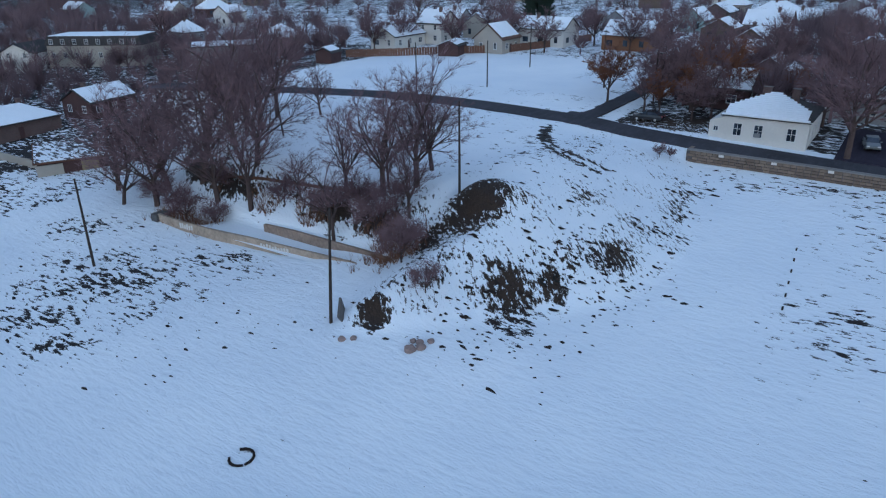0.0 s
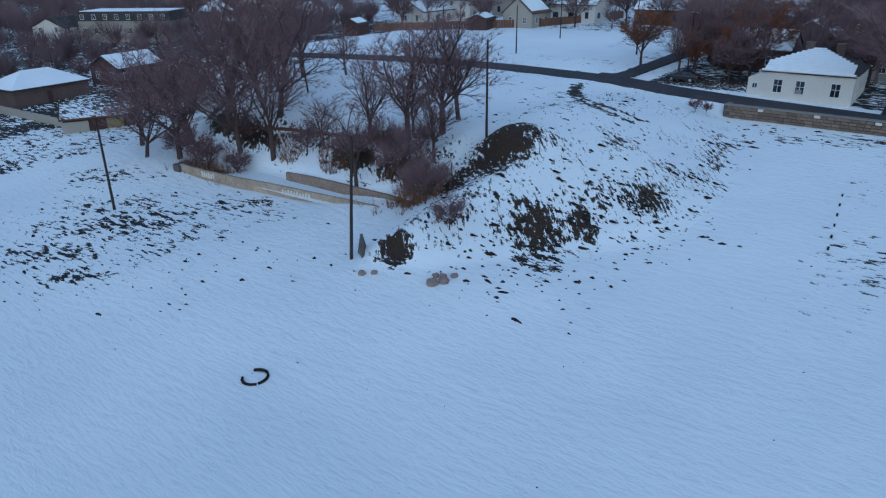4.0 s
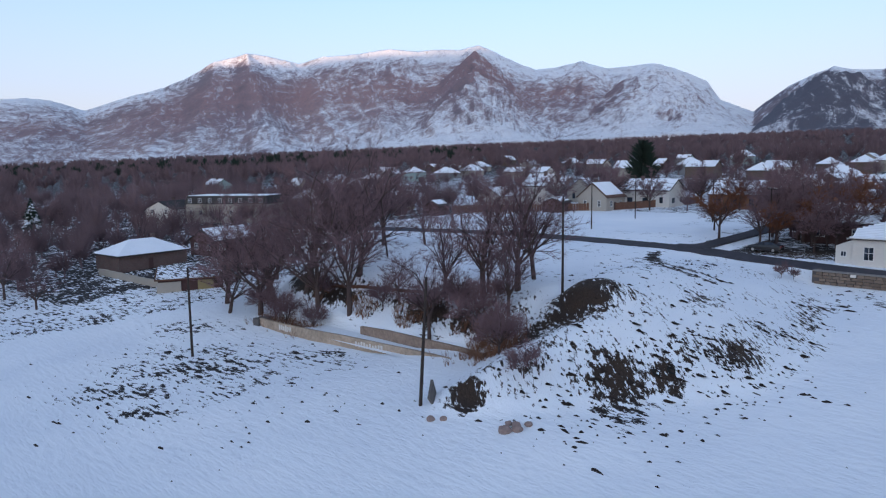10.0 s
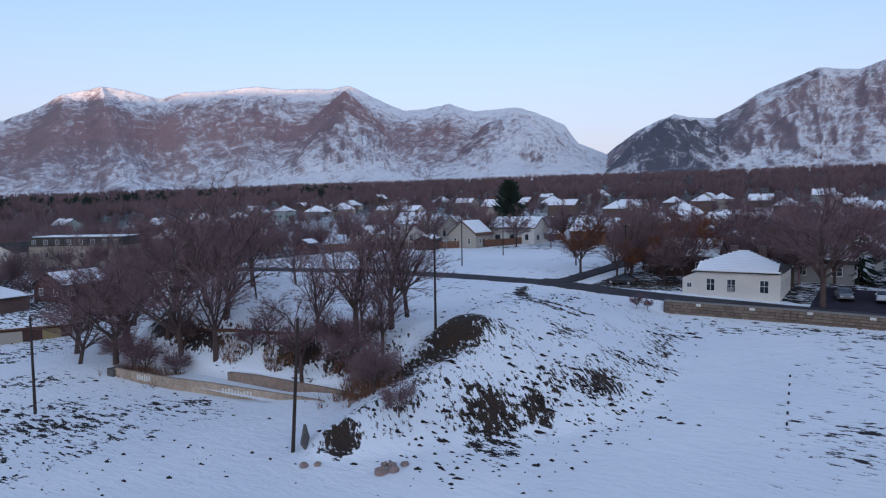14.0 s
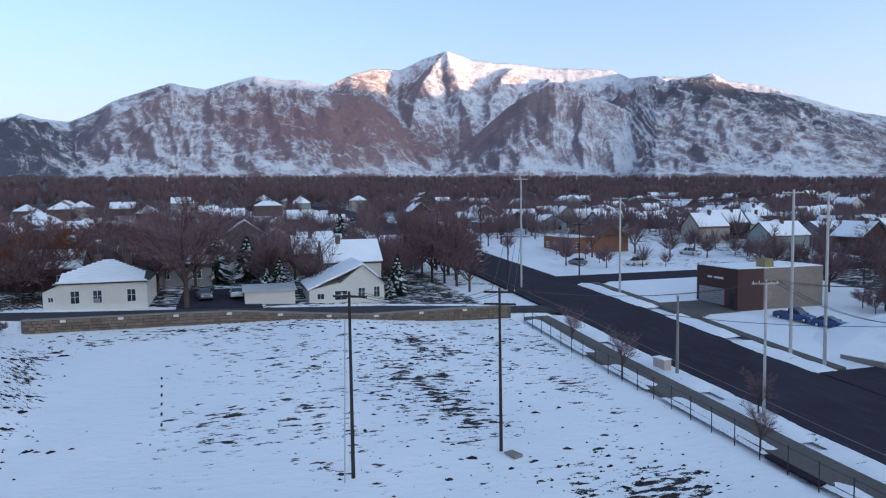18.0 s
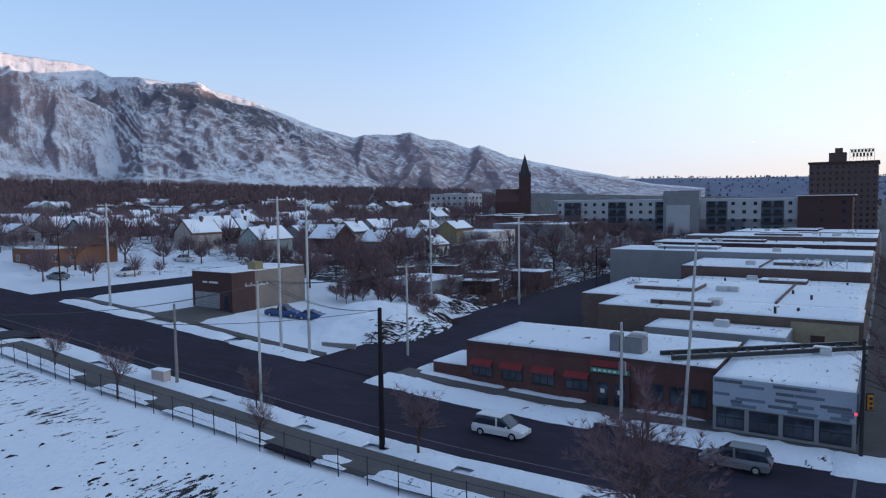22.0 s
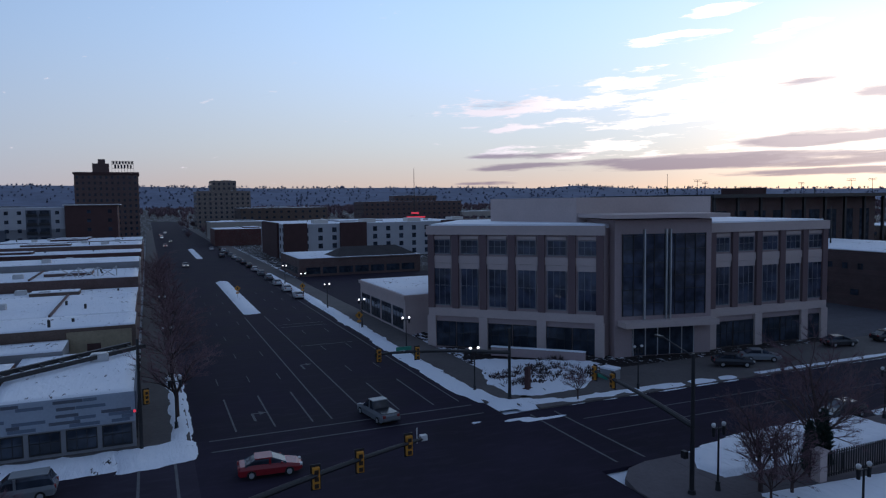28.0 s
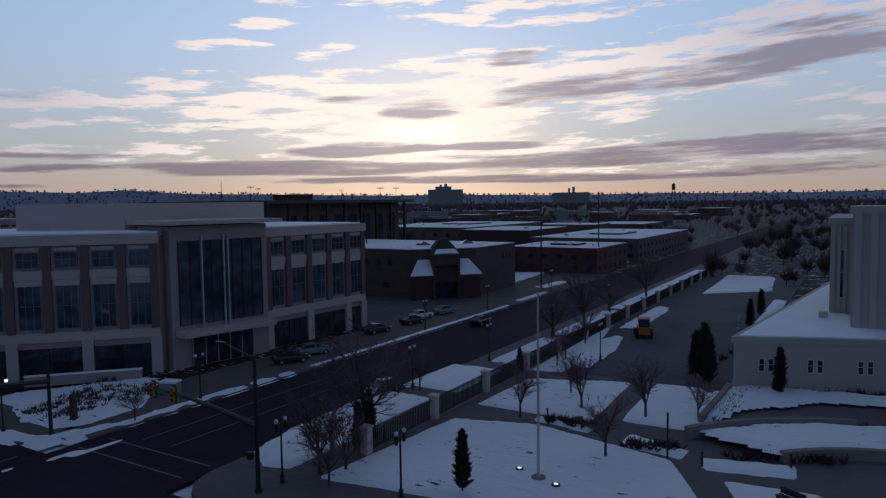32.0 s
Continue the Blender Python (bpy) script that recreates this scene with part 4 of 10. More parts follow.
for k, o in enumerate((((-76, -31.6), (-92, -31.8), (-100, -29.6), (-90, -27.6), (-78, -27.4)), ((-104, -31.5), (-128, -31.8), (-128, -29.4), (-106, -29.0)), ((-150, -28), (-188, -29), (-188, -18), (-160, -16)), ((-108, -13.8), (-146, -14), (-146, -12), (-108, -12)))):
    snow_bank("snow_patch", list(reversed(o)), lambda x, y: 0.17 + 0 * x, 0.25, "snow pushed onto an island of the car park", 180 + k, 0.5, 0.25)

for k, o in enumerate((((-146, -64), (-160, -63), (-158, -60.5), (-145, -61)), ((-150, -72), (-176, -74), (-172, -84), (-154, -82)), ((-124, -59), (-140, -58.8), (-138, -57.4), (-124, -57.4)))):
    snow_bank("snow_patch", list(reversed(o)), lambda x, y: 0.14 + 0 * x, 0.2, "snow left on the forecourt paving", 190 + k, 0.5, 0.35)

# road markings
paint = Geo()


def stripe(x0, y0, x1, y1, z=0.008):
    paint.box(min(x0, x1), min(y0, y1), -0.05, max(x0, x1), max(y0, y1), z)


for x in (-6.4, -9.8, -13.2, -21.6, -25.2):
    stripe(x - 0.08, -73, x + 0.08, -62)
    for k in range(7):
        stripe(x - 0.05, -82 - 13 * k, x + 0.05, -79 - 13 * k)
for x in (-15.0, -18.4):
    stripe(x - 0.08, -125, x + 0.08, -62)
stripe(-28.0, -200, -27.85, -62)
for y in (-60.4, -57.6):
    stripe(-28.5, y - 0.1, -4.0, y + 0.1)
for x in (-1.2, 1.4):
    stripe(x - 0.1, -56.5, x + 0.1, -46)
for x in (-32.2, -34.8):
    stripe(x - 0.1, -55.2, x + 0.1, -42.2)
for y in (-48.6,):
    stripe(-75, y - 0.07, -36, y + 0.07)
stripe(-60, -52.2, -36, -52.05)
for y in (-96, -112, -114.5):
    stripe(-26.5, y - 0.08, -19, y + 0.08)
for cx, cy in ((-8.4, -66), (-16.7, -84)):
    stripe(cx - 0.12, cy - 0.6, cx + 0.12, cy + 1.6)
    stripe(cx - 0.7, cy - 0.85, cx + 0.12, cy - 0.6)
    paint.add([(cx - 1.4, cy - 0.72, 0.008), (cx - 0.65, cy - 1.3, 0.008), (cx - 0.65, cy - 0.15, 0.008)], [(0, 1, 2)])
solid("road_marking", paint, PAINT, "worn white lane lines and turn arrows on the boulevard", "road marking", kind="structure")
line = Geo()
for k in range(60):
    a, b = -2 + 4 * k, 2 + 4 * k
    line.add([(a, -46.75, street_z(a) + 0.012), (a, -46.6, street_z(a) + 0.012), (b, -46.6, street_z(b) + 0.012), (b, -46.75, street_z(b) + 0.012)], [(3, 2, 1, 0)])
solid("road_marking", line, PAINT, "worn edge line along the climbing street", "road marking", kind="structure")

# ---- mountains and far hills ----
RIDGE_AZ = (30, 5, -10, -16.3, -17.6, -19.8, -22.6, -25.3, -27.3, -29.0, -31.5, -33.2, -35.4, -37.2, -40.3, -42.8, -44.9, -46.7, -48.4, -49.8, -51.8, -54.3, -56.0, -58.0, -60.0, -63.5, -65.0, -67.4, -68.4, -70.7, -71.4, -73.0, -74.5, -75.8, -77.1, -78.8, -80.2, -82.0, -85.7, -88.2, -90.7, -92.1, -93.9, -95.7, -97.6, -99.6, -101.5, -103.6, -105.4, -107.4, -109.4, -111.7, -113.9, -115.3, -119.0, -120.6, -122.0, -123.8, -126.3, -128.1, -129.0, -131.7, -134.7, -137.2, -140.1, -140.9, -143.5, -144.7, -146.2, -147.6, -149.5, -150.4, -152.7, -155.5, -158.2, -160.4, -164, -168)
RIDGE_EL = (1.0, 2.2, 4.3, 5.0, 4.9, 4.2, 5.2, 6.0, 6.9, 8.0, 8.7, 8.5, 8.0, 8.5, 8.8, 9.2, 9.0, 9.1, 9.1, 9.4, 8.5, 7.4, 7.5, 7.9, 7.3, 7.5, 7.1, 6.0, 4.6, 3.6, 4.2, 5.3, 6.0, 6.5, 6.2, 6.1, 6.7, 7.8, 9.2, 8.8, 9.6, 10.0, 9.7, 9.7, 9.3, 10.2, 10.7, 10.6, 11.4, 12.1, 11.3, 11.0, 10.8, 10.5, 10.3, 10.1, 9.4, 9.5, 9.2, 9.4, 8.8, 8.2, 7.0, 6.0, 5.3, 5.5, 5.5, 5.7, 5.1, 5.0, 4.3, 4.6, 3.6, 3.0, 2.4, 2.0, 1.2, 0.8)
FAR_AZ = (30, -10, -22, -27, -35, -38, -42, -52, -58, -66, -71, -76, -84, -98, -103, -121, -124, -134, -140, -150, -168)
FAR_R = (4700, 4800, 4850, 4880, 4880, 4450, 4300, 4300, 4200, 4000, 4300, 3800, 3500, 3350, 3850, 3850, 3060, 3020, 3100, 3400, 3900)
# spurs: heading east of north at the crest and at the foot, height of the start, how far the spine sags
SPURS = ((12, 9, 1.0, 0.05), (19, 15, 1.0, 0.08), (24, 25, 1.0, 0.10), (29, 26, 1.0, 0.02), (31.5, 33.5, 1.0, 0.04), (35, 39.5, 1.0, 0.05), (40, 43, 1.0, 0.06), (44, 41, 0.9, 0.10), (49.3, 44.5, 1.0, 0.0), (49.3, 54, 1.0, 0.03),
         (54, 57.5, 0.8, 0.08), (58, 53, 1.0, 0.06), (58, 61, 1.0, 0.05), (63.5, 60.5, 1.0, 0.04), (64.5, 70, 1.0, 0.0), (64.5, 66.5, 1.0, 0.05), (76, 71.5, 1.0, 0.02), (76, 80, 1.0, 0.08), (82, 78, 1.0, 0.05), (86, 87, 1.0, 0.03),
         (91.5, 89.5, 1.0, 0.04), (92, 97, 1.0, 0.0), (96, 93, 0.85, 0.05), (99.5, 106.3, 1.0, -0.04), (99.5, 101, 0.95, 0.0), (107.4, 101, 1.0, -0.02), (107.4, 112, 1.0, 0.02), (113, 108.5, 0.95, 0.06), (116, 109.3, 0.86, -0.03), (116, 117, 0.88, -0.06),
         (116, 125.5, 0.86, -0.03), (121, 125, 1.0, 0.12), (124, 131, 1.0, 0.0), (128.2, 133, 1.0, -0.02), (128.2, 127, 1.0, 0.06), (133, 138, 1.0, 0.02), (137.5, 141.5, 1.0, 0.03), (141, 139.5, 1.0, 0.06), (144.5, 148, 1.0, 0.02), (150, 154, 1.0, 0.03), (156, 160, 1.0, 0.03))
# lower ridges that stand before the main crest: distance, then heading and height of the crest in degrees, and how bare, red and wooded the slope is
FORE = ((2900, ((-74, 1.0), (-78, 4.2), (-81, 6.4), (-85.9, 8.7), (-88.3, 8.5), (-91.3, 9.4), (-93.4, 9.3), (-98.1, 8.9), (-101, 8.5), (-103.3, 6.6), (-105.2, 4.6), (-107, 2.2)), 0.06, 0.25, 0.0),
        (2750, ((-106, 2.0), (-109.7, 5.5), (-112.5, 7.7), (-116, 9.5), (-118.5, 8.7), (-121.7, 7.1), (-124.9, 4.6), (-128, 2.0)), 0.02, 0.12, 0.0),
        (2900, ((-114, 2.2), (-117, 4.8), (-119, 6.5), (-121.3, 8.4), (-123.6, 9.1), (-128.1, 9.2), (-129.7, 8.2), (-133, 7.5), (-136.4, 6.0), (-139.7, 4.1), (-142.5, 1.8)), 0.04, 0.0, 0.38),
        (2450, ((-126, 1.8), (-130, 3.6), (-132.6, 4.4), (-136, 3.4), (-139, 1.8)), -0.02, 0.0, 0.1),
        (3700, ((-39, 1.0), (-43, 3.4), (-46.2, 6.3), (-49.5, 9.0), (-51.8, 7.3), (-54.1, 4.8), (-57, 1.4)), 0.05, 0.12, 0.0),
        (3500, ((-53.5, 1.4), (-58.2, 4.2), (-61.3, 6.5), (-63.7, 7.2), (-65.9, 6.4), (-67.8, 4.8), (-71.5, 1.8)), 0.05, 0.2, 0.0),
        (2800, ((-70.4, 2.0), (-72.6, 4.4), (-75.4, 6.4), (-77.4, 6.1), (-79.6, 4.2), (-82, 1.8)), 0.08, 0.0, 0.8))


def lattice(x, y, seed=0, octaves=5, gain=0.5, lac=2.03, ridged=False):
    """Smooth noise on a random lattice, 0 to 1; ridged folds it into crests."""
    tab = np.random.RandomState(seed).rand(256, 256)
    out, amp, tot = 0, 1.0, 0.0
    for o in range(octaves):
        ix, iy = np.floor(x).astype(int), np.floor(y).astype(int)
        u, w = x - ix, y - iy
        u, w = u * u * u * (u * (u * 6 - 15) + 10), w * w * w * (w * (w * 6 - 15) + 10)
        c = [tab[(ix + i) % 256, (iy + j) % 256] for i in (0, 1) for j in (0, 1)]
        val = (c[0] * (1 - w) + c[1] * w) * (1 - u) + (c[2] * (1 - w) + c[3] * w) * u
        out, tot = out + amp * (1 - np.abs(2 * val - 1) if ridged else val), tot + amp
        amp, x, y = amp * gain, x * lac + 17.3, y * lac + 9.1
    return out / tot


az = np.linspace(30, -168, 1900)
sr = np.concatenate([np.linspace(0, 1, 128), 1 + np.linspace(0.02, 0.28, 6)])
A, S = np.meshgrid(az, sr)
AR = np.radians(A)
elv = np.interp(-A, [-a for a in RIDGE_AZ], RIDGE_EL)
elv = elv + (0.10 * (lattice(-A * 0.42 + 40, 0 * A + 3, 12, 5, 0.55) - 0.5) + 0.12 * (lattice(-A * 1.5 + 90, 0 * A + 5, 13, 4, 0.6, ridged=True) - 0.5)) * np.clip(elv / 6, 0, 1)
crest = np.interp(-A, [-a for a in FAR_AZ], FAR_R)
inner = np.minimum(2350.0, crest * 0.66)
R = inner + (crest - inner) * S
X, Y = -R * np.sin(AR), R * np.cos(AR)
Hc = 20 + crest * np.tan(np.radians(elv))
base = street_z(X) * np.clip(X / 1500, 0, 1) + 10
q = np.clip(S, 0, 1)
prof = 0.70 * q ** 1.2 + 0.30 * ease((q - 0.1) / 0.9) ** 1.3
env = np.clip(q / 0.22, 0, 1) ** 0.8 * np.clip((1 - q) / 0.26, 0, 1) ** 0.8
# spurs that come down aslant from the crest, each with side spurs, then ribs and small broken ground
bendy = 2.6 * (lattice(-A / 7 + 30, q * 2.6 + 4, 21, 3) - 0.5) + 1.3 * (lattice(-A / 2.2 + 60, q * 7 + 9, 22, 4, 0.6) - 0.5)
smooth = base * (1 - prof) + Hc * prof
Z = smooth - 0.13 * Hc * env
rs = random.Random(5)
B = -A + bendy * 0.55
for top_az, foot_az, start_s, sag in SPURS:
    slant = foot_az - top_az
    spurs = [(top_az, start_s, slant, sag + 0.02, 0.0)]
    for _ in range(4):
        s0 = rs.uniform(0.3, 0.9) * start_s
        spurs.append((top_az + slant * (start_s - s0), s0, rs.choice((-1, 1)) * rs.uniform(2.5, 7.0), rs.uniform(0.04, 0.16), rs.uniform(0.03, 0.08)))
    for a0, s0, lean_, drop, sink in spurs:
        run = np.clip((s0 - q), 0, 1)
        line_az = a0 + lean_ * run
        high = smooth - Hc * env * (sink + drop * np.clip(run / 0.5, 0, 1) + 0.25 * ease((0.16 - q) / 0.16))
        away = np.abs(B - line_az) * np.pi / 180 * R
        side = high - 0.50 * away - 900 * np.clip(q - s0, 0, 1) * (s0 < 1)
        Z = np.maximum(Z, side)
ribs = lattice((B + 60) / 2.4 + q * 1.5, q * 4.5 + 5, 24, 4, 0.5, ridged=True)
rills = lattice(X / 110 + 40, Y / 110 + 40, 25, 5, 0.6, ridged=True)
lumps = lattice(X / 420 + 60, Y / 420 + 60, 26, 4, 0.5)
ledge = lattice(q * 26 + 0.5 * lattice(-A / 3, q * 4, 33, 3), -A / 9, 34, 2, 0.5)
Z = Z - (0.045 * (1 - ribs) + 0.045 * (1 - rills) + 0.05 * (0.5 - lumps) + 0.022 * (0.5 - ledge) * np.exp(-((q - 0.6) / 0.25) ** 2) - 0.03) * Hc * env
calm = 0.55 * ease((A + 68) / 6) * np.clip((1 - q) / 0.15, 0, 1)
Z = Z + calm * (smooth - 0.06 * Hc * env - Z)
fore_bare, fore_red, fore_wood = 0 * A, 0 * A, 0 * A
in_front = np.zeros(A.shape, bool)
for far_r, crest_line, b_, r_, w_ in FORE:
    el_l = np.interp(-A, [-a for a, e in crest_line], [e for a, e in crest_line], -9, -9)
    up_l = np.clip((R - inner * 0.98) / (far_r - inner * 0.98), 0, 1)
    el_l = el_l + 0.35 * up_l ** 2 * (lattice(-A * 0.9 + far_r, 0 * A + 2, 51, 5, 0.6) - 0.5)
    top_l = 20 + far_r * np.tan(np.radians(np.maximum(el_l, -8)))
    wear = np.clip(up_l / 0.3, 0, 1) * np.clip((1 - up_l) / 0.12, 0, 1) ** 0.7
    z_l = base + (top_l - base) * (0.75 * up_l ** 1.15 + 0.25 * ease(up_l)) - 1.3 * np.clip(R - far_r, 0, None)
    z_l = z_l + 0.05 * np.maximum(top_l, 0) * (ledge - 0.5) * np.clip(up_l * (1 - up_l) * 5, 0, 1)
    z_l = z_l - np.maximum(top_l, 0) * wear * (0.10 * (1 - ribs) + 0.07 * (1 - rills) + 0.07 * (0.5 - lumps))
    wins = (z_l > Z) & (el_l > 0) & (S < 1)
    Z = np.where(wins, z_l, Z)
    in_front |= wins
    fore_bare, fore_red, fore_wood = (np.where(wins, val, arr) for val, arr in ((b_, fore_bare), (r_, fore_red), (w_ * (0.35 + 0.9 * ease((up_l - 0.45) / 0.4)), fore_wood)))
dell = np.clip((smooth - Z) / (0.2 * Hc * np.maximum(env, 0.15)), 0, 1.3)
Z = np.where(S > 1, Hc - (S - 1) * 2.2 * Hc, Z)
cap = 20 + R * np.tan(np.radians(elv)) * 0.998
Z = np.where(S < 1, np.minimum(Z, cap), Z)
Z = np.where(S == 0, base - 60, Z)
step_w = R * np.radians(198.0 / 1899)
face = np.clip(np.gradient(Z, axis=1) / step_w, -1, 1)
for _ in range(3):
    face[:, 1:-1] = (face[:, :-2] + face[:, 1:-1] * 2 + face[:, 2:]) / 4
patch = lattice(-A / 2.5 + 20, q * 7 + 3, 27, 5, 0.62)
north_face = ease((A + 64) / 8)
# darker brush on left-facing flanks and in dells paints relief that flat light hides
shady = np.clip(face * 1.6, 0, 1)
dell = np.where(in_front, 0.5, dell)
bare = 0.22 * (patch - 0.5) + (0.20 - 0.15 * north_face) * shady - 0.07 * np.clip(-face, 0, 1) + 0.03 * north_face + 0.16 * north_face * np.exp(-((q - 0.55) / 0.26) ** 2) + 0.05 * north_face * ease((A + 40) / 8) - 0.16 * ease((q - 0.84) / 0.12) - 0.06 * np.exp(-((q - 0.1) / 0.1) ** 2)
bare = bare + 0.22 * np.exp(-(((A + 101) / 10) ** 2) - ((q - 0.34) / 0.22) ** 2) + 0.07 * np.exp(-(((A + 104) / 26) ** 2) - ((q - 0.3) / 0.2) ** 2)
red = np.clip(1.2 * np.exp(-(((A + 101) / 9.5) ** 2) - ((q - 0.34) / 0.2) ** 2) + 0.5 * north_face * np.exp(-((q - 0.6) / 0.25) ** 2) + 0.6 * (patch - 0.5) + 0.3 * (1 - north_face) * np.clip(-face, 0, 1), 0, 0.9)
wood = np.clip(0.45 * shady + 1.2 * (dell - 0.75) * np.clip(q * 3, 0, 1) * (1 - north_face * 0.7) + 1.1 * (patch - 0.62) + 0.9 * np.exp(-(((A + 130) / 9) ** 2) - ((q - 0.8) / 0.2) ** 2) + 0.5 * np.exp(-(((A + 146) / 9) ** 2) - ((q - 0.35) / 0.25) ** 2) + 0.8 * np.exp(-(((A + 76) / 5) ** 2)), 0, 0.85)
bands_ = np.exp(-((q - 0.66) / 0.13) ** 2) * north_face * ease((-A - 21) / 5)
wood = np.clip(wood + fore_wood * (0.5 + patch), 0, 0.85)
red = 0.75 * red + 0.7 * fore_red * (0.4 + patch)
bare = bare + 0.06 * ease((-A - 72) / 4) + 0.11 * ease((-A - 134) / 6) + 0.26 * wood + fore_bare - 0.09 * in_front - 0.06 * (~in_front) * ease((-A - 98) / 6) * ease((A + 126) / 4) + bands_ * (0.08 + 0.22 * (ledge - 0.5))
red = np.clip(red + 0.35 * bands_, 0, 0.95)
i = np.arange(A.size).reshape(A.shape)
q4 = np.stack([i[:-1, :-1], i[1:, :-1], i[1:, 1:], i[:-1, 1:]], -1).reshape(-1, 4)
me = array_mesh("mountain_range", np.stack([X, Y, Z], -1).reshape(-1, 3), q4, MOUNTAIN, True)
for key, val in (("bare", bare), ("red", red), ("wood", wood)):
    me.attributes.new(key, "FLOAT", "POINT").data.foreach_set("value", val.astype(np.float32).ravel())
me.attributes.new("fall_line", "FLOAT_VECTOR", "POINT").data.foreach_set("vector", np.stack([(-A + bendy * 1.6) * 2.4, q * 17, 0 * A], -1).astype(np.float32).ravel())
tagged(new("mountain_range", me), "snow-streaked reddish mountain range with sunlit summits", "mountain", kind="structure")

az = np.linspace(-150, -290, 320)
A, S = np.meshgrid(az, np.linspace(0, 1, 12))
AR = np.radians(A)
R = 3300 + 1350 * S
hill_top = lambda a: np.interp(-a, (150, 162, 175, 190, 206, 211, 214, 218, 226, 235, 250, 269, 290), (178, 156, 140, 124, 112, 100, 118, 96, 82, 70, 60, 56, 50))
hh = hill_top(A) + 5 * fbm(A * 0.5, 0 * A, 31, 4)
Z = -6 + hh * ease(S * 1.15)
i = np.arange(A.size).reshape(A.shape)
q4 = np.stack([i[:-1, :-1], i[1:, :-1], i[1:, 1:], i[:-1, 1:]], -1).reshape(-1, 4)
tagged(new("far_hills", array_mesh("far_hills", np.stack([-R * np.sin(AR), R * np.cos(AR), Z], -1).reshape(-1, 3), q4, HAZE_HILL, True)),
       "low hills tinted blue-grey for haze along the southern and western horizon", "hill", kind="structure")

# ---- houses ----
FRAME_CACHE = {}


def lattice_frame(xs, zs, y0, y1):
    """One unbroken grid of bars: every second cell in both ways is open."""
    g = Geo()
    nx, nz = len(xs), len(zs)
    g.v = [(x, y, z) for y in (y0, y1) for z in zs for x in xs]
    at = lambda side, i, j: side * nx * nz + j * nx + i
    hole = lambda i, j: i < 0 or j < 0 or i >= nx - 1 or j >= nz - 1 or (i % 2 == 1 and j % 2 == 1)
    for j in range(nz - 1):
        for i in range(nx - 1):
            if hole(i, j):
                continue
            g.f += [(at(0, i, j), at(0, i + 1, j), at(0, i + 1, j + 1), at(0, i, j + 1)), (at(1, i, j), at(1, i, j + 1), at(1, i + 1, j + 1), at(1, i + 1, j))]
            for di, dj, a, b in ((-1, 0, (i, j + 1), (i, j)), (1, 0, (i + 1, j), (i + 1, j + 1)), (0, -1, (i, j), (i + 1, j)), (0, 1, (i + 1, j + 1), (i, j + 1))):
                if hole(i + di, j + dj):
                    g.f.append((at(0, *b), at(0, *a), at(1, *a), at(1, *b)))
    return g


def window_meshes(w, h, frame_mat=None, pane_mat=None, bars=1):
    """Shared meshes of a window: a frame with bars and a sill, and its pane. It lies in the xz plane and faces -y."""
    key = (round(w, 2), round(h, 2), bars, (frame_mat or TRIM).name, (pane_mat or GLASS).name)
    if key not in FRAME_CACHE:
        g, b = Geo(), min(0.09, w * 0.12)
        xs, zs = [-w / 2, -w / 2 + b], [-0.06, b * 0.6]
        for k in range(bars):
            x = -w / 2 + w * (k + 1) / (bars + 1)
            xs += [x - 0.025, x + 0.025]
        if h > 1.0:
            zs += [h * 0.52, h * 0.52 + 0.05]
        xs, zs = xs + [w / 2 - b, w / 2], zs + [h - b, h]
        g = lattice_frame(xs, zs, -0.05, 0.03)
        p = Geo().box(-w / 2 + b * 0.5, -0.015, b * 0.4, w / 2 - b * 0.5, 0.02, h - b * 0.5)
        FRAME_CACHE[key] = (g.mesh("window_frame", frame_mat or TRIM), p.mesh("pane", pane_mat or GLASS))
    return FRAME_CACHE[key]


def window(parent, x, y, z, rz, w, h, bars=1, frame_mat=None, pane_mat=None):
    fm, pm = window_meshes(w, h, frame_mat, pane_mat, bars)
    a = new("window", fm)
    a.parent = parent
    a.matrix_basis = pose(x, y, z, 0, 0, rz)
    b = new("pane", pm)
    b.parent = a
    return a


def plain_window(parent, x, y, z, rz, w, h, pane_mat=None):
    """A far window: one dark pane in a thin raised surround."""
    key = ("plain", round(w, 2), round(h, 2), (pane_mat or GLASS).name)
    if key not in FRAME_CACHE:
        FRAME_CACHE[key] = Geo().box(-w / 2, -0.06, 0, w / 2, 0.03, h).mesh("window", pane_mat or GLASS)
    a = new("window", FRAME_CACHE[key])
    a.parent = parent
    a.matrix_basis = pose(x, y, z, 0, 0, rz)
    return a


def roof_slabs(w, d, h, rise, over, lift, thick, inset=0.0):
    """Two pitched slabs, ridge along x."""
    g = Geo()
    hy, hx = d / 2 + over - inset, w / 2 + over - inset
    drop = rise * hy / (d / 2) if inset == 0 else rise * (d / 2 + over - inset) / (d / 2)
    for s in (-1, 1):
        top, low = h + rise + lift, h + rise - drop + lift
        pts = [(-hx, 0, top), (hx, 0, top), (hx, s * hy, low), (-hx, s * hy, low)]
        pts += [(x, y, z + thick) for x, y, z in pts]
        f = [(0, 1, 2, 3), (7, 6, 5, 4), (0, 4, 5, 1), (1, 5, 6, 2), (2, 6, 7, 3), (3, 7, 4, 0)]
        g.add(pts, f if s > 0 else [tuple(reversed(q)) for q in f])
    return g


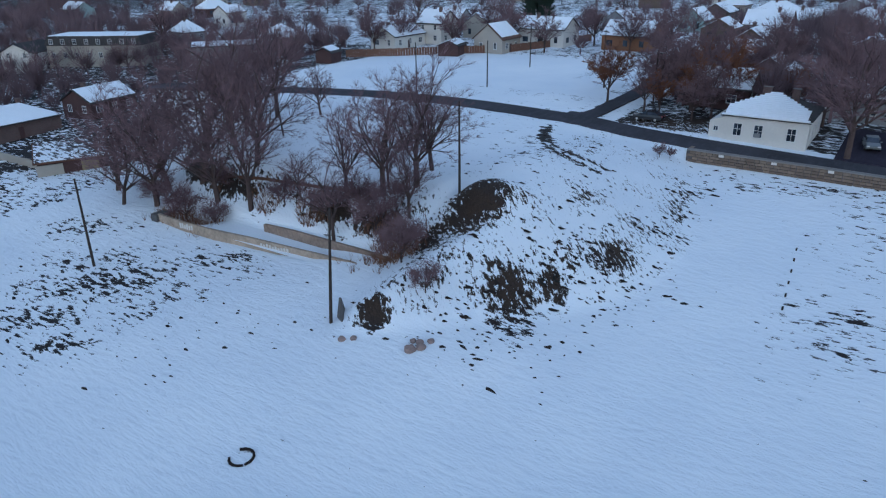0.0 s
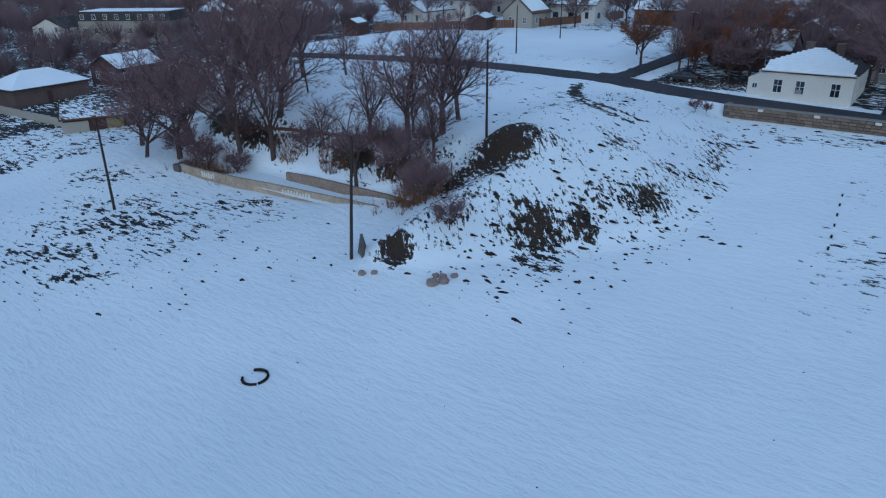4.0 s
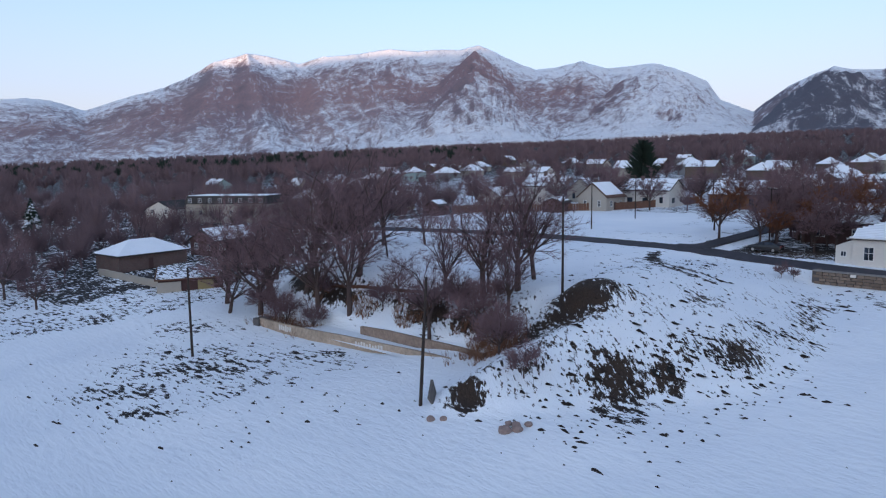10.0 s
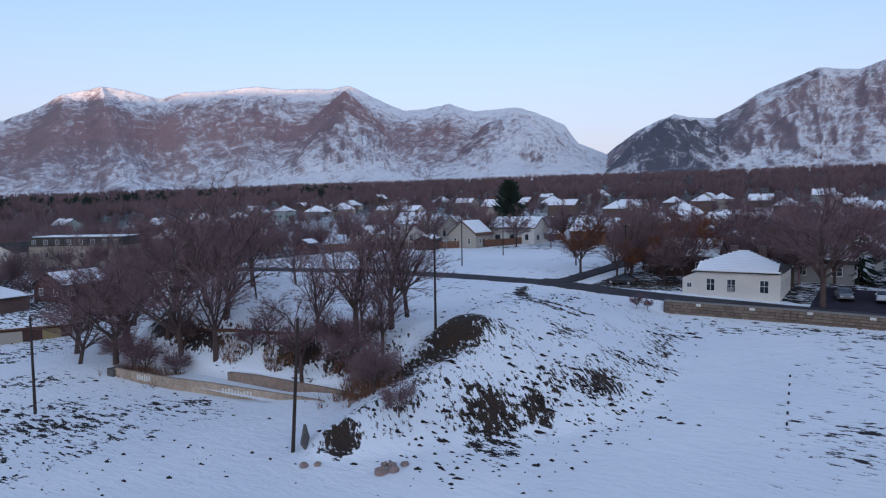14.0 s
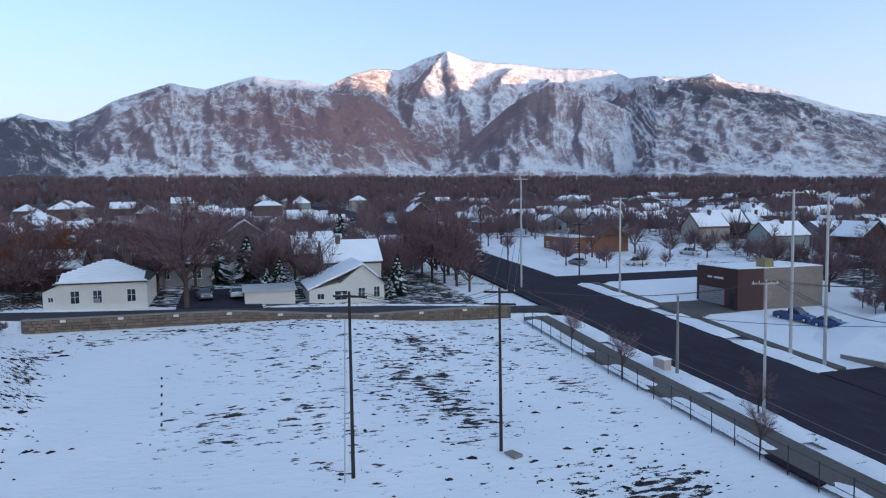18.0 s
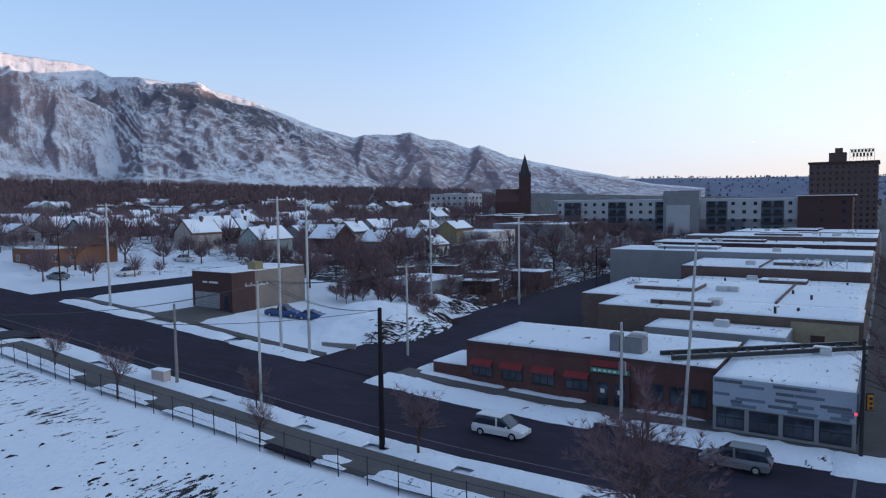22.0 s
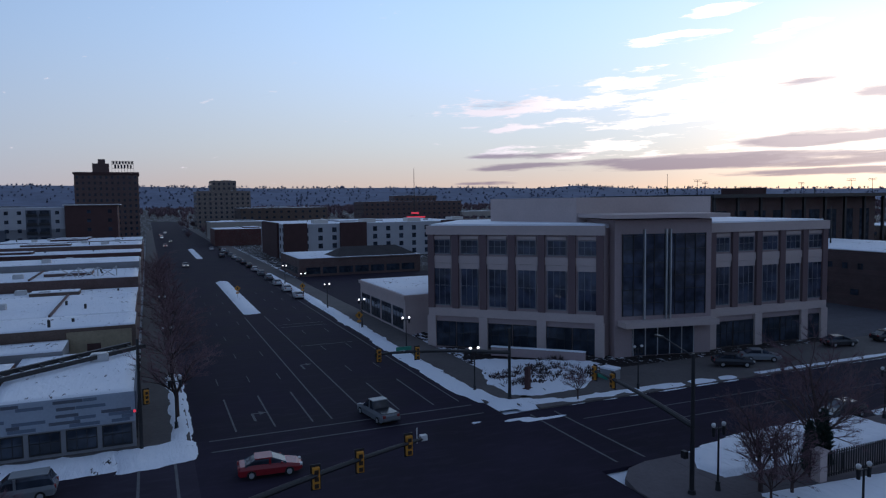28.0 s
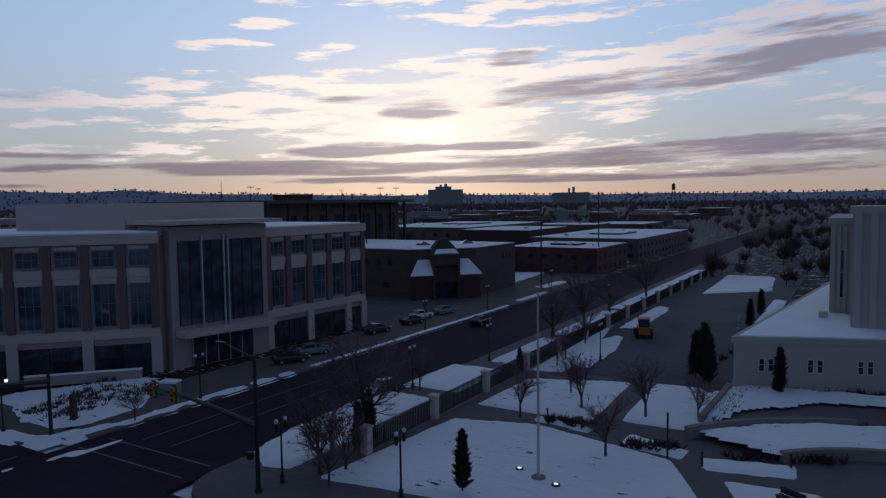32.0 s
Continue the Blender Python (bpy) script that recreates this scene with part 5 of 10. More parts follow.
def hip_roof(w, d, h, rise, over, lift, thick):
    hx, hy = w / 2 + over, d / 2 + over
    rl = max(0.3, w / 2 - d / 2)
    low = h - rise * over / (d / 2) + lift
    pts = [(-hx, -hy, low), (hx, -hy, low), (hx, hy, low), (-hx, hy, low), (-rl, 0, h + rise + lift), (rl, 0, h + rise + lift)]
    up = [(x, y, z + thick) for x, y, z in pts]
    side = [(0, 1, 5, 4), (1, 2, 5), (2, 3, 4, 5), (3, 0, 4)]
    return Geo().add(pts + up, [tuple(reversed(q)) for q in side] + [tuple(i + 6 for i in q) for q in side] + [(0, 6, 7, 1)[::-1], (1, 7, 8, 2)[::-1], (2, 8, 9, 3)[::-1], (3, 9, 6, 0)[::-1]])


def house(x, y, rz, w, d, h, rise, wall, roof, label, snow=0.9, hip=False, name="house", z=None, windows=True, chimney=True, porch=False, seed=0, group="houses of the town"):
    """A small house; its ridge runs along its local x."""
    r = random.Random(seed * 7 + int(x * 3 + y * 5))
    z = ground(x, y) if z is None else z
    t = thing(name, label, "house", (x, y, z), rz, group)
    g = Geo()
    g.box(-w / 2, -d / 2, -1.5, w / 2, d / 2, h)
    if not hip:
        for s in (-1, 1):
            g.add([(s * w / 2, -d / 2, h), (s * w / 2, d / 2, h), (s * w / 2, 0, h + rise), (s * (w / 2 - 0.15), -d / 2, h), (s * (w / 2 - 0.15), d / 2, h), (s * (w / 2 - 0.15), 0, h + rise)],
                  [(0, 1, 2), (5, 4, 3), (0, 2, 5, 3), (1, 4, 5, 2)] if s > 0 else [(2, 1, 0), (3, 4, 5), (3, 5, 2, 0), (2, 5, 4, 1)])
    part("wall", g, wall, t)
    if hip:
        part("roof", hip_roof(w, d, h, rise, 0.5, 0.0, 0.12), roof, t)
        if snow > 0.3:
            part("snow_cover", hip_roof(w - 0.3, d - 0.3, h, rise, 0.45, 0.12, 0.16), SNOW_CLEAN, t, "snow lying on the roof")
    else:
        part("roof", roof_slabs(w, d, h, rise, 0.4, 0.0, 0.12), roof, t)
        if snow > 0.3:
            part("snow_cover", roof_slabs(w, d, h, rise, 0.4, 0.13, 0.15, 0.12 + (1 - snow) * 1.2), SNOW_CLEAN, t, "snow lying on the roof")
    if windows:
        for side, length, off in ((0, w, d / 2), (180, w, d / 2), (90, d, w / 2), (270, d, w / 2)):
            n = max(1, int(length / 3.4))
            out_ = radians(side + rz)
            if x > 125 and math.sin(out_) * -x + math.cos(out_) * y < 0:
                n = 0
            for k in range(n):
                u = (k + 0.5) / n * length - length / 2
                a = radians(side)
                px, py = u * math.cos(a) + off * math.sin(a) * 1.0, u * math.sin(a) - off * math.cos(a)
                ww, hh = r.choice(((0.9, 1.5), (1.1, 1.4), (1.5, 1.3)))
                put = window if x < 165 else plain_window
                put(t, px, py, 0.95, side, ww, hh)
                if h > 4.6:
                    put(t, px, py, 3.7, side, 0.9, 1.3)
    if chimney:
        cx = r.uniform(-w / 4, w / 4)
        part("chimney", Geo().box(cx - 0.35, 0.2, h, cx + 0.35, 0.9, h + rise + 0.9).box(cx - 0.42, 0.13, h + rise + 0.9, cx + 0.42, 0.97, h + rise + 1.0), BRICK_DARK, t)
    if porch:
        part("porch_roof", Geo().box(-w * 0.42, -d / 2 - 1.9, 2.5, w * 0.42, -d / 2 + 0.02, 2.65), roof, t)
        part("snow_cover", Geo().box(-w * 0.42 + 0.05, -d / 2 - 1.85, 2.65, w * 0.42 - 0.05, -d / 2 - 0.02, 2.8), SNOW_CLEAN, t)
        for s in (-1, 1):
            part("porch_post", Geo().box(s * w * 0.4 - 0.07, -d / 2 - 1.8, -0.6, s * w * 0.4 + 0.07, -d / 2 - 1.66, 2.5), TRIM, t)
    part("door", Geo().box(-w * 0.05 - 0.45, -d / 2 - 0.04, 0, -w * 0.05 + 0.45, -d / 2 + 0.05, 2.05), BROWN_WALL, t)
    return t


# the white house over the stone wall: front to the west, low wing at its north end
h1 = thing("white_house", "white rendered cottage with snow-streaked roof behind the stone wall", "house", (102.5, 16.3, 6.7), -90)
part("wall", Geo().box(-5.0, -5.6, -1.2, 5.3, 5.6, 3.5), WHITE_WALL, h1)
part("wing", Geo().box(-6.9, -5.4, -1.2, -5.0, 3.0, 2.5).add([(-5.0, -5.4, 2.5), (-6.9, -5.4, 2.5), (-5.0, -5.4, 3.3), (-5.0, 3, 2.5), (-6.9, 3, 2.5), (-5.0, 3, 3.3)], [(2, 1, 0), (3, 4, 5), (2, 5, 4, 1)]), WHITE_WALL, h1)
for s in (-5.775, 5.775):
    part("eaves_board", Geo().box(-5.6, s - 0.175, 3.4, 5.6, s + 0.175, 3.6), TRIM, h1)
part("roof", hip_roof(10.3, 11.2, 3.55, 2.3, 0.35, 0.0, 0.14), SHINGLE, h1)
for k in range(13):
    yy = -5.6 + 0.42 * k
    zz = 3.72 + (yy + 5.75) * 2.3 / 5.6
    wd = 5.0 - max(0, (k - 4)) * 0.52
    row = Geo().add([(-wd, yy, zz), (wd, yy, zz), (wd, yy + 0.34, zz + 0.14), (-wd, yy + 0.34, zz + 0.14), (-wd, yy, zz + 0.1), (wd, yy, zz + 0.1), (wd, yy + 0.34, zz + 0.24), (-wd, yy + 0.34, zz + 0.24)],
                 [(3, 2, 1, 0), (4, 5, 6, 7), (0, 1, 5, 4), (1, 2, 6, 5), (2, 3, 7, 6), (3, 0, 4, 7)])
    part("snow_strip", row, SNOW_CLEAN, h1, "snow lying along a course of shingles")
part("snow_cover", Geo().box(-5.3, -6.0, 3.62, 5.3, -5.5, 3.78), SNOW_CLEAN, h1)
for u in (3.4, -0.6, -3.2):
    window(h1, u, -5.6, 0.9, 0, 1.15, 1.7)
window(h1, -6.0, -5.4, 1.2, 0, 0.7, 0.7)
for u in (-3, 0, 3):
    window(h1, 5.3, u, 0.9, 90, 1.0, 1.5)
for k, (u, w_) in enumerate(((-1.2, 0.5), (2.4, 0.45))):
    part("chimney", Geo().box(u - w_, -0.5, 4.8, u + w_, 0.4, 6.6).box(u - w_ - 0.08, -0.58, 6.6, u + w_ + 0.08, 0.48, 6.72), BRICK_DARK, h1)
part("air_conditioner", Geo().box(-0.95, -6.0, 1.0, -0.3, -5.6, 1.5), GREY_WALL, h1)

# the white gabled house, its shed and the ochre house behind
h2 = thing("white_house", "white gabled house with an unequal roof above the stone wall", "house", (103.4, -15.5, 5.4), 0)
part("wall", Geo().box(-5, -5.3, -1.2, 5, 1.2, 3.0).add([(-5, -5.3, 3), (-5, 1.2, 3), (-5, -2.2, 5.6), (5, -5.3, 3), (5, 1.2, 3), (5, -2.2, 5.6)], [(0, 2, 1), (3, 4, 5), (0, 3, 5, 2), (1, 2, 5, 4)]), WHITE_WALL, h2)
part("wing", Geo().box(-5, 1.2, -1.2, 5, 5.5, 2.3).add([(-5, 1.2, 2.3), (-5, 5.5, 2.3), (-5, 1.2, 3.2), (5, 1.2, 2.3), (5, 5.5, 2.3), (5, 1.2, 3.2)], [(0, 2, 1), (3, 4, 5), (1, 2, 5, 4)]), WHITE_WALL, h2)
rf = Geo()
for a, b in (((-2.2, 5.7), (5.9, 2.25)), ((-5.7, 2.7), (-2.2, 5.7))):
    rf.add([(-5.4, a[0], a[1]), (5.3, a[0], a[1]), (5.3, b[0], b[1]), (-5.4, b[0], b[1]), (-5.4, a[0], a[1] + 0.12), (5.3, a[0], a[1] + 0.12), (5.3, b[0], b[1] + 0.12), (-5.4, b[0], b[1] + 0.12)],
           [(3, 2, 1, 0), (4, 5, 6, 7), (0, 1, 5, 4), (1, 2, 6, 5), (2, 3, 7, 6), (3, 0, 4, 7)])
part("roof", rf, SHINGLE, h2)
sf = Geo()
for a, b in (((-2.2, 5.84), (5.8, 2.42)), ((-4.4, 3.95), (-2.2, 5.84))):
    sf.add([(-5.5, a[0], a[1] - 0.14), (5.2, a[0], a[1] - 0.14), (5.2, b[0], b[1] - 0.14), (-5.5, b[0], b[1] - 0.14), (-5.5, a[0], a[1] + 0.16), (5.2, a[0], a[1] + 0.16), (5.2, b[0], b[1] + 0.16), (-5.5, b[0], b[1] + 0.16)],
           [(3, 2, 1, 0), (4, 5, 6, 7), (0, 1, 5, 4), (1, 2, 6, 5), (2, 3, 7, 6), (3, 0, 4, 7)])
part("snow_cover", sf, SNOW_CLEAN, h2)
for u, zz, ww, hh in ((3.9, 0.9, 1.1, 0.9), (1.0, 0.7, 1.9, 1.4), (-2.0, 0.9, 1.1, 1.5), (-4.2, 0.9, 1.0, 1.6)):
    window(h2, -5, u, zz, 270, ww, hh)
part("porch_rail", Geo().box(-6.2, -5.2, 0.7, -6.1, 2.0, 0.78).box(-6.2, -5.2, 0.2, -6.1, 2.0, 0.26), TRIM, h2)
part("foundation", Geo().box(-5.06, -5.36, -1.2, 5.06, 5.56, 0.15), CONCRETE, h2)
house(113.6, -18.2, 90, 9.0, 8.4, 4.3, 3.1, WHITE_WALL, SHINGLE, "white house with a broad snow-covered roof behind the gabled one", 0.98, seed=3, z=6.3)
house(132, -15.0, 90, 10, 9, 3.6, 3.2, YELLOW_WALL, SHINGLE, "ochre house with a half snow-covered gable roof", 0.6, seed=4)
shed = thing("garden_shed", "long low white shed with a metal roof beside the drive", "shed", (100.3, -4.6, 5.6), 0)
part("wall", Geo().box(-2.2, -3.4, -1.0, 2.2, 3.4, 2.3), WHITE_WALL, shed)
part("roof", Geo().add([(-2.5, -3.7, 2.3), (2.5, -3.7, 2.75), (2.5, 3.7, 2.75), (-2.5, 3.7, 2.3), (-2.5, -3.7, 2.42), (2.5, -3.7, 2.87), (2.5, 3.7, 2.87), (-2.5, 3.7, 2.42)],
                       [(3, 2, 1, 0), (4, 5, 6, 7), (0, 1, 5, 4), (1, 2, 6, 5), (2, 3, 7, 6), (3, 0, 4, 7)]), STEEL, shed)
part("door", Geo().box(-2.25, -2.9, 0, -2.15, -2.1, 1.9), WHITE_WALL, shed)

# houses beyond the snowy lot
LOT = ((150, 118, 0, 13, 8, 3.2, 2.2, "white"), (161, 113, 90, 8, 8, 5.4, 3.0, "white"), (154, 90, 0, 9, 8, 3.4, 3.2, "cream"), (170, 84, 90, 13, 9, 4.2, 2.6, "white"),
       (172, 62, 90, 12, 10, 3.4, 3.0, "orange"), (178, 108, 0, 10, 9, 3.5, 3.2, "cream"), (186, 125, 90, 10, 8, 3.6, 3.0, "grey"))
WALLS = {"white": (WHITE_WALL, "white"), "cream": (CREAM_WALL, "cream"), "orange": (ORANGE_WALL, "orange brick"), "grey": (GREY_WALL, "grey"), "teal": (TEAL_WALL, "pale green"),
         "brown": (BROWN_WALL, "brown"), "ochre": (YELLOW_WALL, "ochre"), "brick": (BRICK_TAN, "tan brick")}
for k, (x, y, rz, w, d, h, rise, c) in enumerate(LOT):
    house(x, y, rz, w, d, h, rise, WALLS[c][0], SHINGLE_BROWN if k in (2, 4) else SHINGLE, f"{WALLS[c][1]} house with snowy gable roof behind a board fence", 0.95 if k != 2 else 0.5, porch=k in (1, 3), seed=k + 10)
for x, y, w, d in ((120, 115, 5, 4), (144.5, 97, 7, 5)):
    house(x, y, 15, w, d, 2.4, 1.0, BROWN_WALL, SHINGLE, "small garage with a low roof at the lot's edge", 0.5, windows=False, chimney=False, name="garage", seed=2)

# low town west of the grove
house(58.0, 136.5, 5, 14, 9, 3.0, 2.2, BRICK_DARK, SHINGLE, "dark brick bungalow with a snow-covered hipped roof", 0.95, hip=True, windows=False, seed=30)
house(76, 137, 10, 11, 8, 3.0, 2.2, BROWN_WALL, SHINGLE, "brown bungalow with snow on its roof", 0.8, seed=31)
house(96, 203, 30, 12, 9, 5.0, 2.2, WHITE_WALL, SHINGLE, "white two-storey house with a dark roof", 0.0, seed=32)
g1 = thing("garage", "low dark shed with rusty roof and pale block wall", "shed", (53.5, 106.5, 0.2), -27)
part("wall", Geo().box(-5.4, -3, -0.5, 4.4, 6, 2.2), BROWN_WALL, g1)
part("roof", Geo().add([(-5.9, -3.6, 2.2), (4.9, -3.6, 2.2), (4.9, 6.4, 3.2), (-5.9, 6.4, 3.2), (-5.9, -3.6, 2.36), (4.9, -3.6, 2.36), (4.9, 6.4, 3.36), (-5.9, 6.4, 3.36)],
                       [(3, 2, 1, 0), (4, 5, 6, 7), (0, 1, 5, 4), (1, 2, 6, 5), (2, 3, 7, 6), (3, 0, 4, 7)]), RUST, g1)
part("block_wall", Geo().box(-5.6, -3.25, -0.5, -2.0, -3.05, 1.9), CREAM_WALL, g1)
part("door", Geo().box(0.5, -3.08, 0, 2.9, -2.98, 1.95), YELLOW_WALL, g1)
lw = Geo()
for k in range(9):
    a = k / 9
    lw.box(0, -0.12, -0.6, 2.9, 0.12, 1.2, 101, (49.8 - 0.2 * k * 0.5, 107.5 + 2.85 * k, ground(49, 107 + 2.85 * k)))
solid("boundary_wall", lw, CREAM_WALL, "long low pale block wall at the field's edge", "wall")

apt = thing("apartment_house", "two-storey block of flats with black mansard and row of dormers", "building", (110, 190, 4.6), -58)
part("wall", Geo().box(-13, -6, -1, 13, 6, 4.6), CREAM_WALL, apt)
part("mansard", Geo().add([(-13.4, -6.4, 4.6), (13.4, -6.4, 4.6), (13.4, 6.4, 4.6), (-13.4, 6.4, 4.6), (-12.6, -5.6, 7.0), (12.6, -5.6, 7.0), (12.6, 5.6, 7.0), (-12.6, 5.6, 7.0)],
                          [(3, 2, 1, 0), (4, 5, 6, 7), (0, 1, 5, 4), (1, 2, 6, 5), (2, 3, 7, 6), (3, 0, 4, 7)]), SHINGLE, apt)
part("snow_cover", Geo().box(-12.4, -5.4, 7.0, 12.4, 5.4, 7.15), SNOW_CLEAN, apt)
for k in range(8):
    window(apt, -11.4 + 3.25 * k, -6.3, 5.0, 0, 1.1, 1.3)
    window(apt, -11.4 + 3.25 * k, -6.0, 1.4, 0, 1.1, 1.4)
house(128, 158, -40, 22, 10, 4.0, 0.8, GREY_WALL, SHINGLE, "long grey building with a low roof behind the grove", 0.4, seed=35)

# houses up the street and behind the avenue
EAST = ((118, 27, 90, 10, 8, 3.2, 2.4, "brown"), (131, 22, 0, 9, 8, 3.2, 2.6, "brick"), (120, 8, 90, 9, 8, 3.0, 2.4, "grey"), (140, 4, 0, 10, 8, 3.2, 2.6, "white"),
        (150, 30, 90, 9, 8, 3.3, 2.8, "grey"), (160, 10, 0, 9, 9, 3.3, 3.0, "cream"), (155, -18, 90, 10, 8, 3.2, 2.6, "grey"), (172, 34, 0, 9, 8, 3.3, 2.8, "brick"))
UPHILL = ((214, -82, 90, 11, 9, 3.2, 2.0, "brick"), (232, -80, 90, 11, 9, 3.2, 2.2, "grey"), (206, -98, 0, 10, 9, 3.2, 2.4, "grey"), (224, -112, 0, 9, 8, 3.6, 3.6, "grey"),
          (262, -150, 90, 14, 9, 3.2, 2.4, "teal"), (163, -126, 90, 10, 8, 4.4, 3.6, "cream"), (172, -140, 90, 11, 8, 4.2, 4.0, "brown"), (136, -126, 90, 11, 8, 4.6, 3.0, "teal"))
SOUTH = ((131, -146, 0, 9, 9, 4.2, 3.4, "brown"), (119, -152, 0, 8, 8, 3.6, 3.0, "grey"), (140, -166, 90, 9, 8, 4.2, 3.2, "cream"), (126, -176, 0, 10, 8, 3.2, 2.6, "grey"),
         (150, -190, 90, 10, 8, 4.0, 3.0, "cream"), (108, -162, 90, 8, 7, 3.0, 2.4, "white"), (160, -210, 0, 10, 8, 3.2, 2.6, "brick"))
for table, wh in ((EAST, "among bare trees behind the avenue"), (UPHILL, "with snowy roof beside the climbing street"), (SOUTH, "on the slope behind the brown shop")):
    for k, (x, y, rz, w, d, h, rise, c) in enumerate(table):
        house(x, y, rz, w, d, h, rise, WALLS[c][0], (SHINGLE, SHINGLE_BROWN)[k % 2], f"{WALLS[c][1]} house {wh}", (0.95, 0.75, 0.5, 0.98)[k % 4], hip=k % 4 == 0 and table is UPHILL, seed=k + 40)

rng = random.Random(5)
taken = [(h.location.x, h.location.y) for h in bpy.data.objects if h.parent is None and h.type == "EMPTY"]
palette = ("cream", "grey", "brick", "brown", "teal", "grey", "brown", "brick", "cream", "ochre", "white")
count = 0
while count < 150:
    x, y = rng.uniform(140, 430) if count % 3 else rng.uniform(125, 260), rng.uniform(-420, 330) if count % 3 else rng.uniform(-220, 60)
    if -64 < y < -38 or (x < 200 and 38 < y < 84) or any(math.hypot(x - a, y - b) < 14.5 for a, b in taken):
        continue
    if (y < -220 and x < 190) or (x < 200 and -128 < y < -36) or (x < 150 and -36 < y < 40):
        continue
    taken.append((x, y))
    c = rng.choice(palette)
    house(x, y, rng.choice((0, 90)), rng.uniform(8, 13), rng.uniform(7.5, 9), rng.choice((2.8, 3.0, 3.2, 3.2, 4.6)), rng.uniform(2.0, 3.4), WALLS[c][0], rng.choice((SHINGLE, SHINGLE_BROWN)),
          f"{WALLS[c][1]} town house with snow on its roof among bare trees", rng.choice((0.98, 0.98, 0.92, 0.8, 0.5)), hip=rng.random() < 0.3, windows=x < 270, seed=count)
    count += 1

# ---- flat-roofed shops ----
def drift(x0, y0, x1, y1, z, deep, seed=0, step=1.3):
    """A closed sheet of snow with an uneven top over a rectangle."""
    nx, ny = max(3, min(40, int((x1 - x0) / step) + 2)), max(3, min(30, int((y1 - y0) / step) + 2))
    X, Y = np.meshgrid(np.linspace(x0, x1, nx), np.linspace(y0, y1, ny))
    Z = z + deep * (0.95 + 0.22 * fbm(X * 0.6, Y * 0.6, seed % 97, 3) + 0.12 * fbm(X * 2.1, Y * 2.1, seed % 89 + 2, 2))
    Z[0], Z[-1], Z[:, 0], Z[:, -1] = (z + (e - z) * 0.8 for e in (Z[0], Z[-1], Z[:, 0], Z[:, -1]))
    i = np.arange(X.size).reshape(X.shape)
    rim = list(i[0, :]) + list(i[1:, -1]) + list(i[-1, -2::-1]) + list(i[-2:0:-1, 0])
    g = Geo()
    g.v = [tuple(p) for p in np.stack([X, Y, Z], -1).reshape(-1, 3)]
    g.f = [tuple(q) for q in np.stack([i[:-1, :-1], i[:-1, 1:], i[1:, 1:], i[1:, :-1]], -1).reshape(-1, 4)]
    n = len(g.v)
    g.v += [(g.v[k][0], g.v[k][1], z) for k in rim]
    m = len(rim)
    g.f += [(rim[k], n + k, n + (k + 1) % m, rim[(k + 1) % m]) for k in range(m)]
    return g



def shop(x0, y0, x1, y1, h, wall, label, z=None, parapet=0.45, snow=True, units=2, name="shop", seed=0, category="building"):
    z = ground((x0 + x1) / 2, (y0 + y1) / 2) if z is None else z
    cx, cy = (x0 + x1) / 2, (y0 + y1) / 2
    w, d = (x1 - x0) / 2, (y1 - y0) / 2
    t = thing(name, label, category, (cx, cy, z))
    part("wall", Geo().box(-w, -d, -2, w, d, h - parapet), wall, t)
    p = Geo()
    p.box(-w, -d, h - parapet, w, -d + 0.25, h).box(-w, d - 0.25, h - parapet, w, d, h)
    p.box(-w, -d + 0.25, h - parapet, -w + 0.25, d - 0.25, h).box(w - 0.25, -d + 0.25, h - parapet, w, d - 0.25, h)
    part("parapet", p, wall, t)
    if snow:
        part("snow_cover", drift(-w + 0.06, -d + 0.06, w - 0.06, d - 0.06, h - 0.02, 0.13, seed), ROOF_SNOW, t, "uneven snow lying on the flat roof", True)
    r = random.Random(seed + 3)
    for k in range(units):
        u, v = r.uniform(-w * 0.7, w * 0.7), r.uniform(-d * 0.6, d * 0.6)
        part("roof_unit", Geo().box(u - 0.8, v - 0.6, h - 0.5, u + 0.8, v + 0.6, h + 0.75).box(u - 0.7, v - 0.5, h + 0.75, u + 0.7, v + 0.5, h + 0.85), STEEL, t, "grey rooftop air unit")
    if units >= 2:
        for k in range(3):
            u, v = r.uniform(-w * 0.8, w * 0.8), r.uniform(-d * 0.7, d * 0.7)
            part("vent_pipe", Geo().tube((u, v, h - 0.5), (u, v, h + r.uniform(0.3, 0.9)), 0.16, n=8), DARK_STEEL, t)
        u = r.uniform(-w * 0.5, w * 0.5)
        if units >= 3:
            part("party_wall", Geo().box(u - 0.14, -d + 0.26, h - 0.5, u + 0.14, d - 0.26, h + 0.35), wall, t)
        a = r.uniform(-w * 0.5, w * 0.2)
        part("roof_step", Geo().box(a, -d * 0.3, h - 0.5, a + w * 0.5, d * 0.35, h + 0.6), wall, t)
        part("step_snow", drift(a + 0.1, -d * 0.3 + 0.1, a + w * 0.5 - 0.1, d * 0.35 - 0.1, h + 0.6, 0.14, seed + 4), ROOF_SNOW, t)
    return t


def front(t, face, u0, u1, off, z0, h, n, frame_mat=DARK_STEEL, pane=GLASS):
    """A row of n shop windows on the north (0) or west (90) face of a thing."""
    for k in range(n):
        u = u0 + (k + 0.5) * (u1 - u0) / n
        w = (u1 - u0) / n * 0.86
        if face == "n":
            window(t, u, off, z0, 180, w, h, 2, frame_mat, pane)
        elif face == "w":
            window(t, -off, u, z0, 270, w, h, 2, frame_mat, pane)
        else:
            window(t, off, u, z0, 90, w, h, 2, frame_mat, pane)


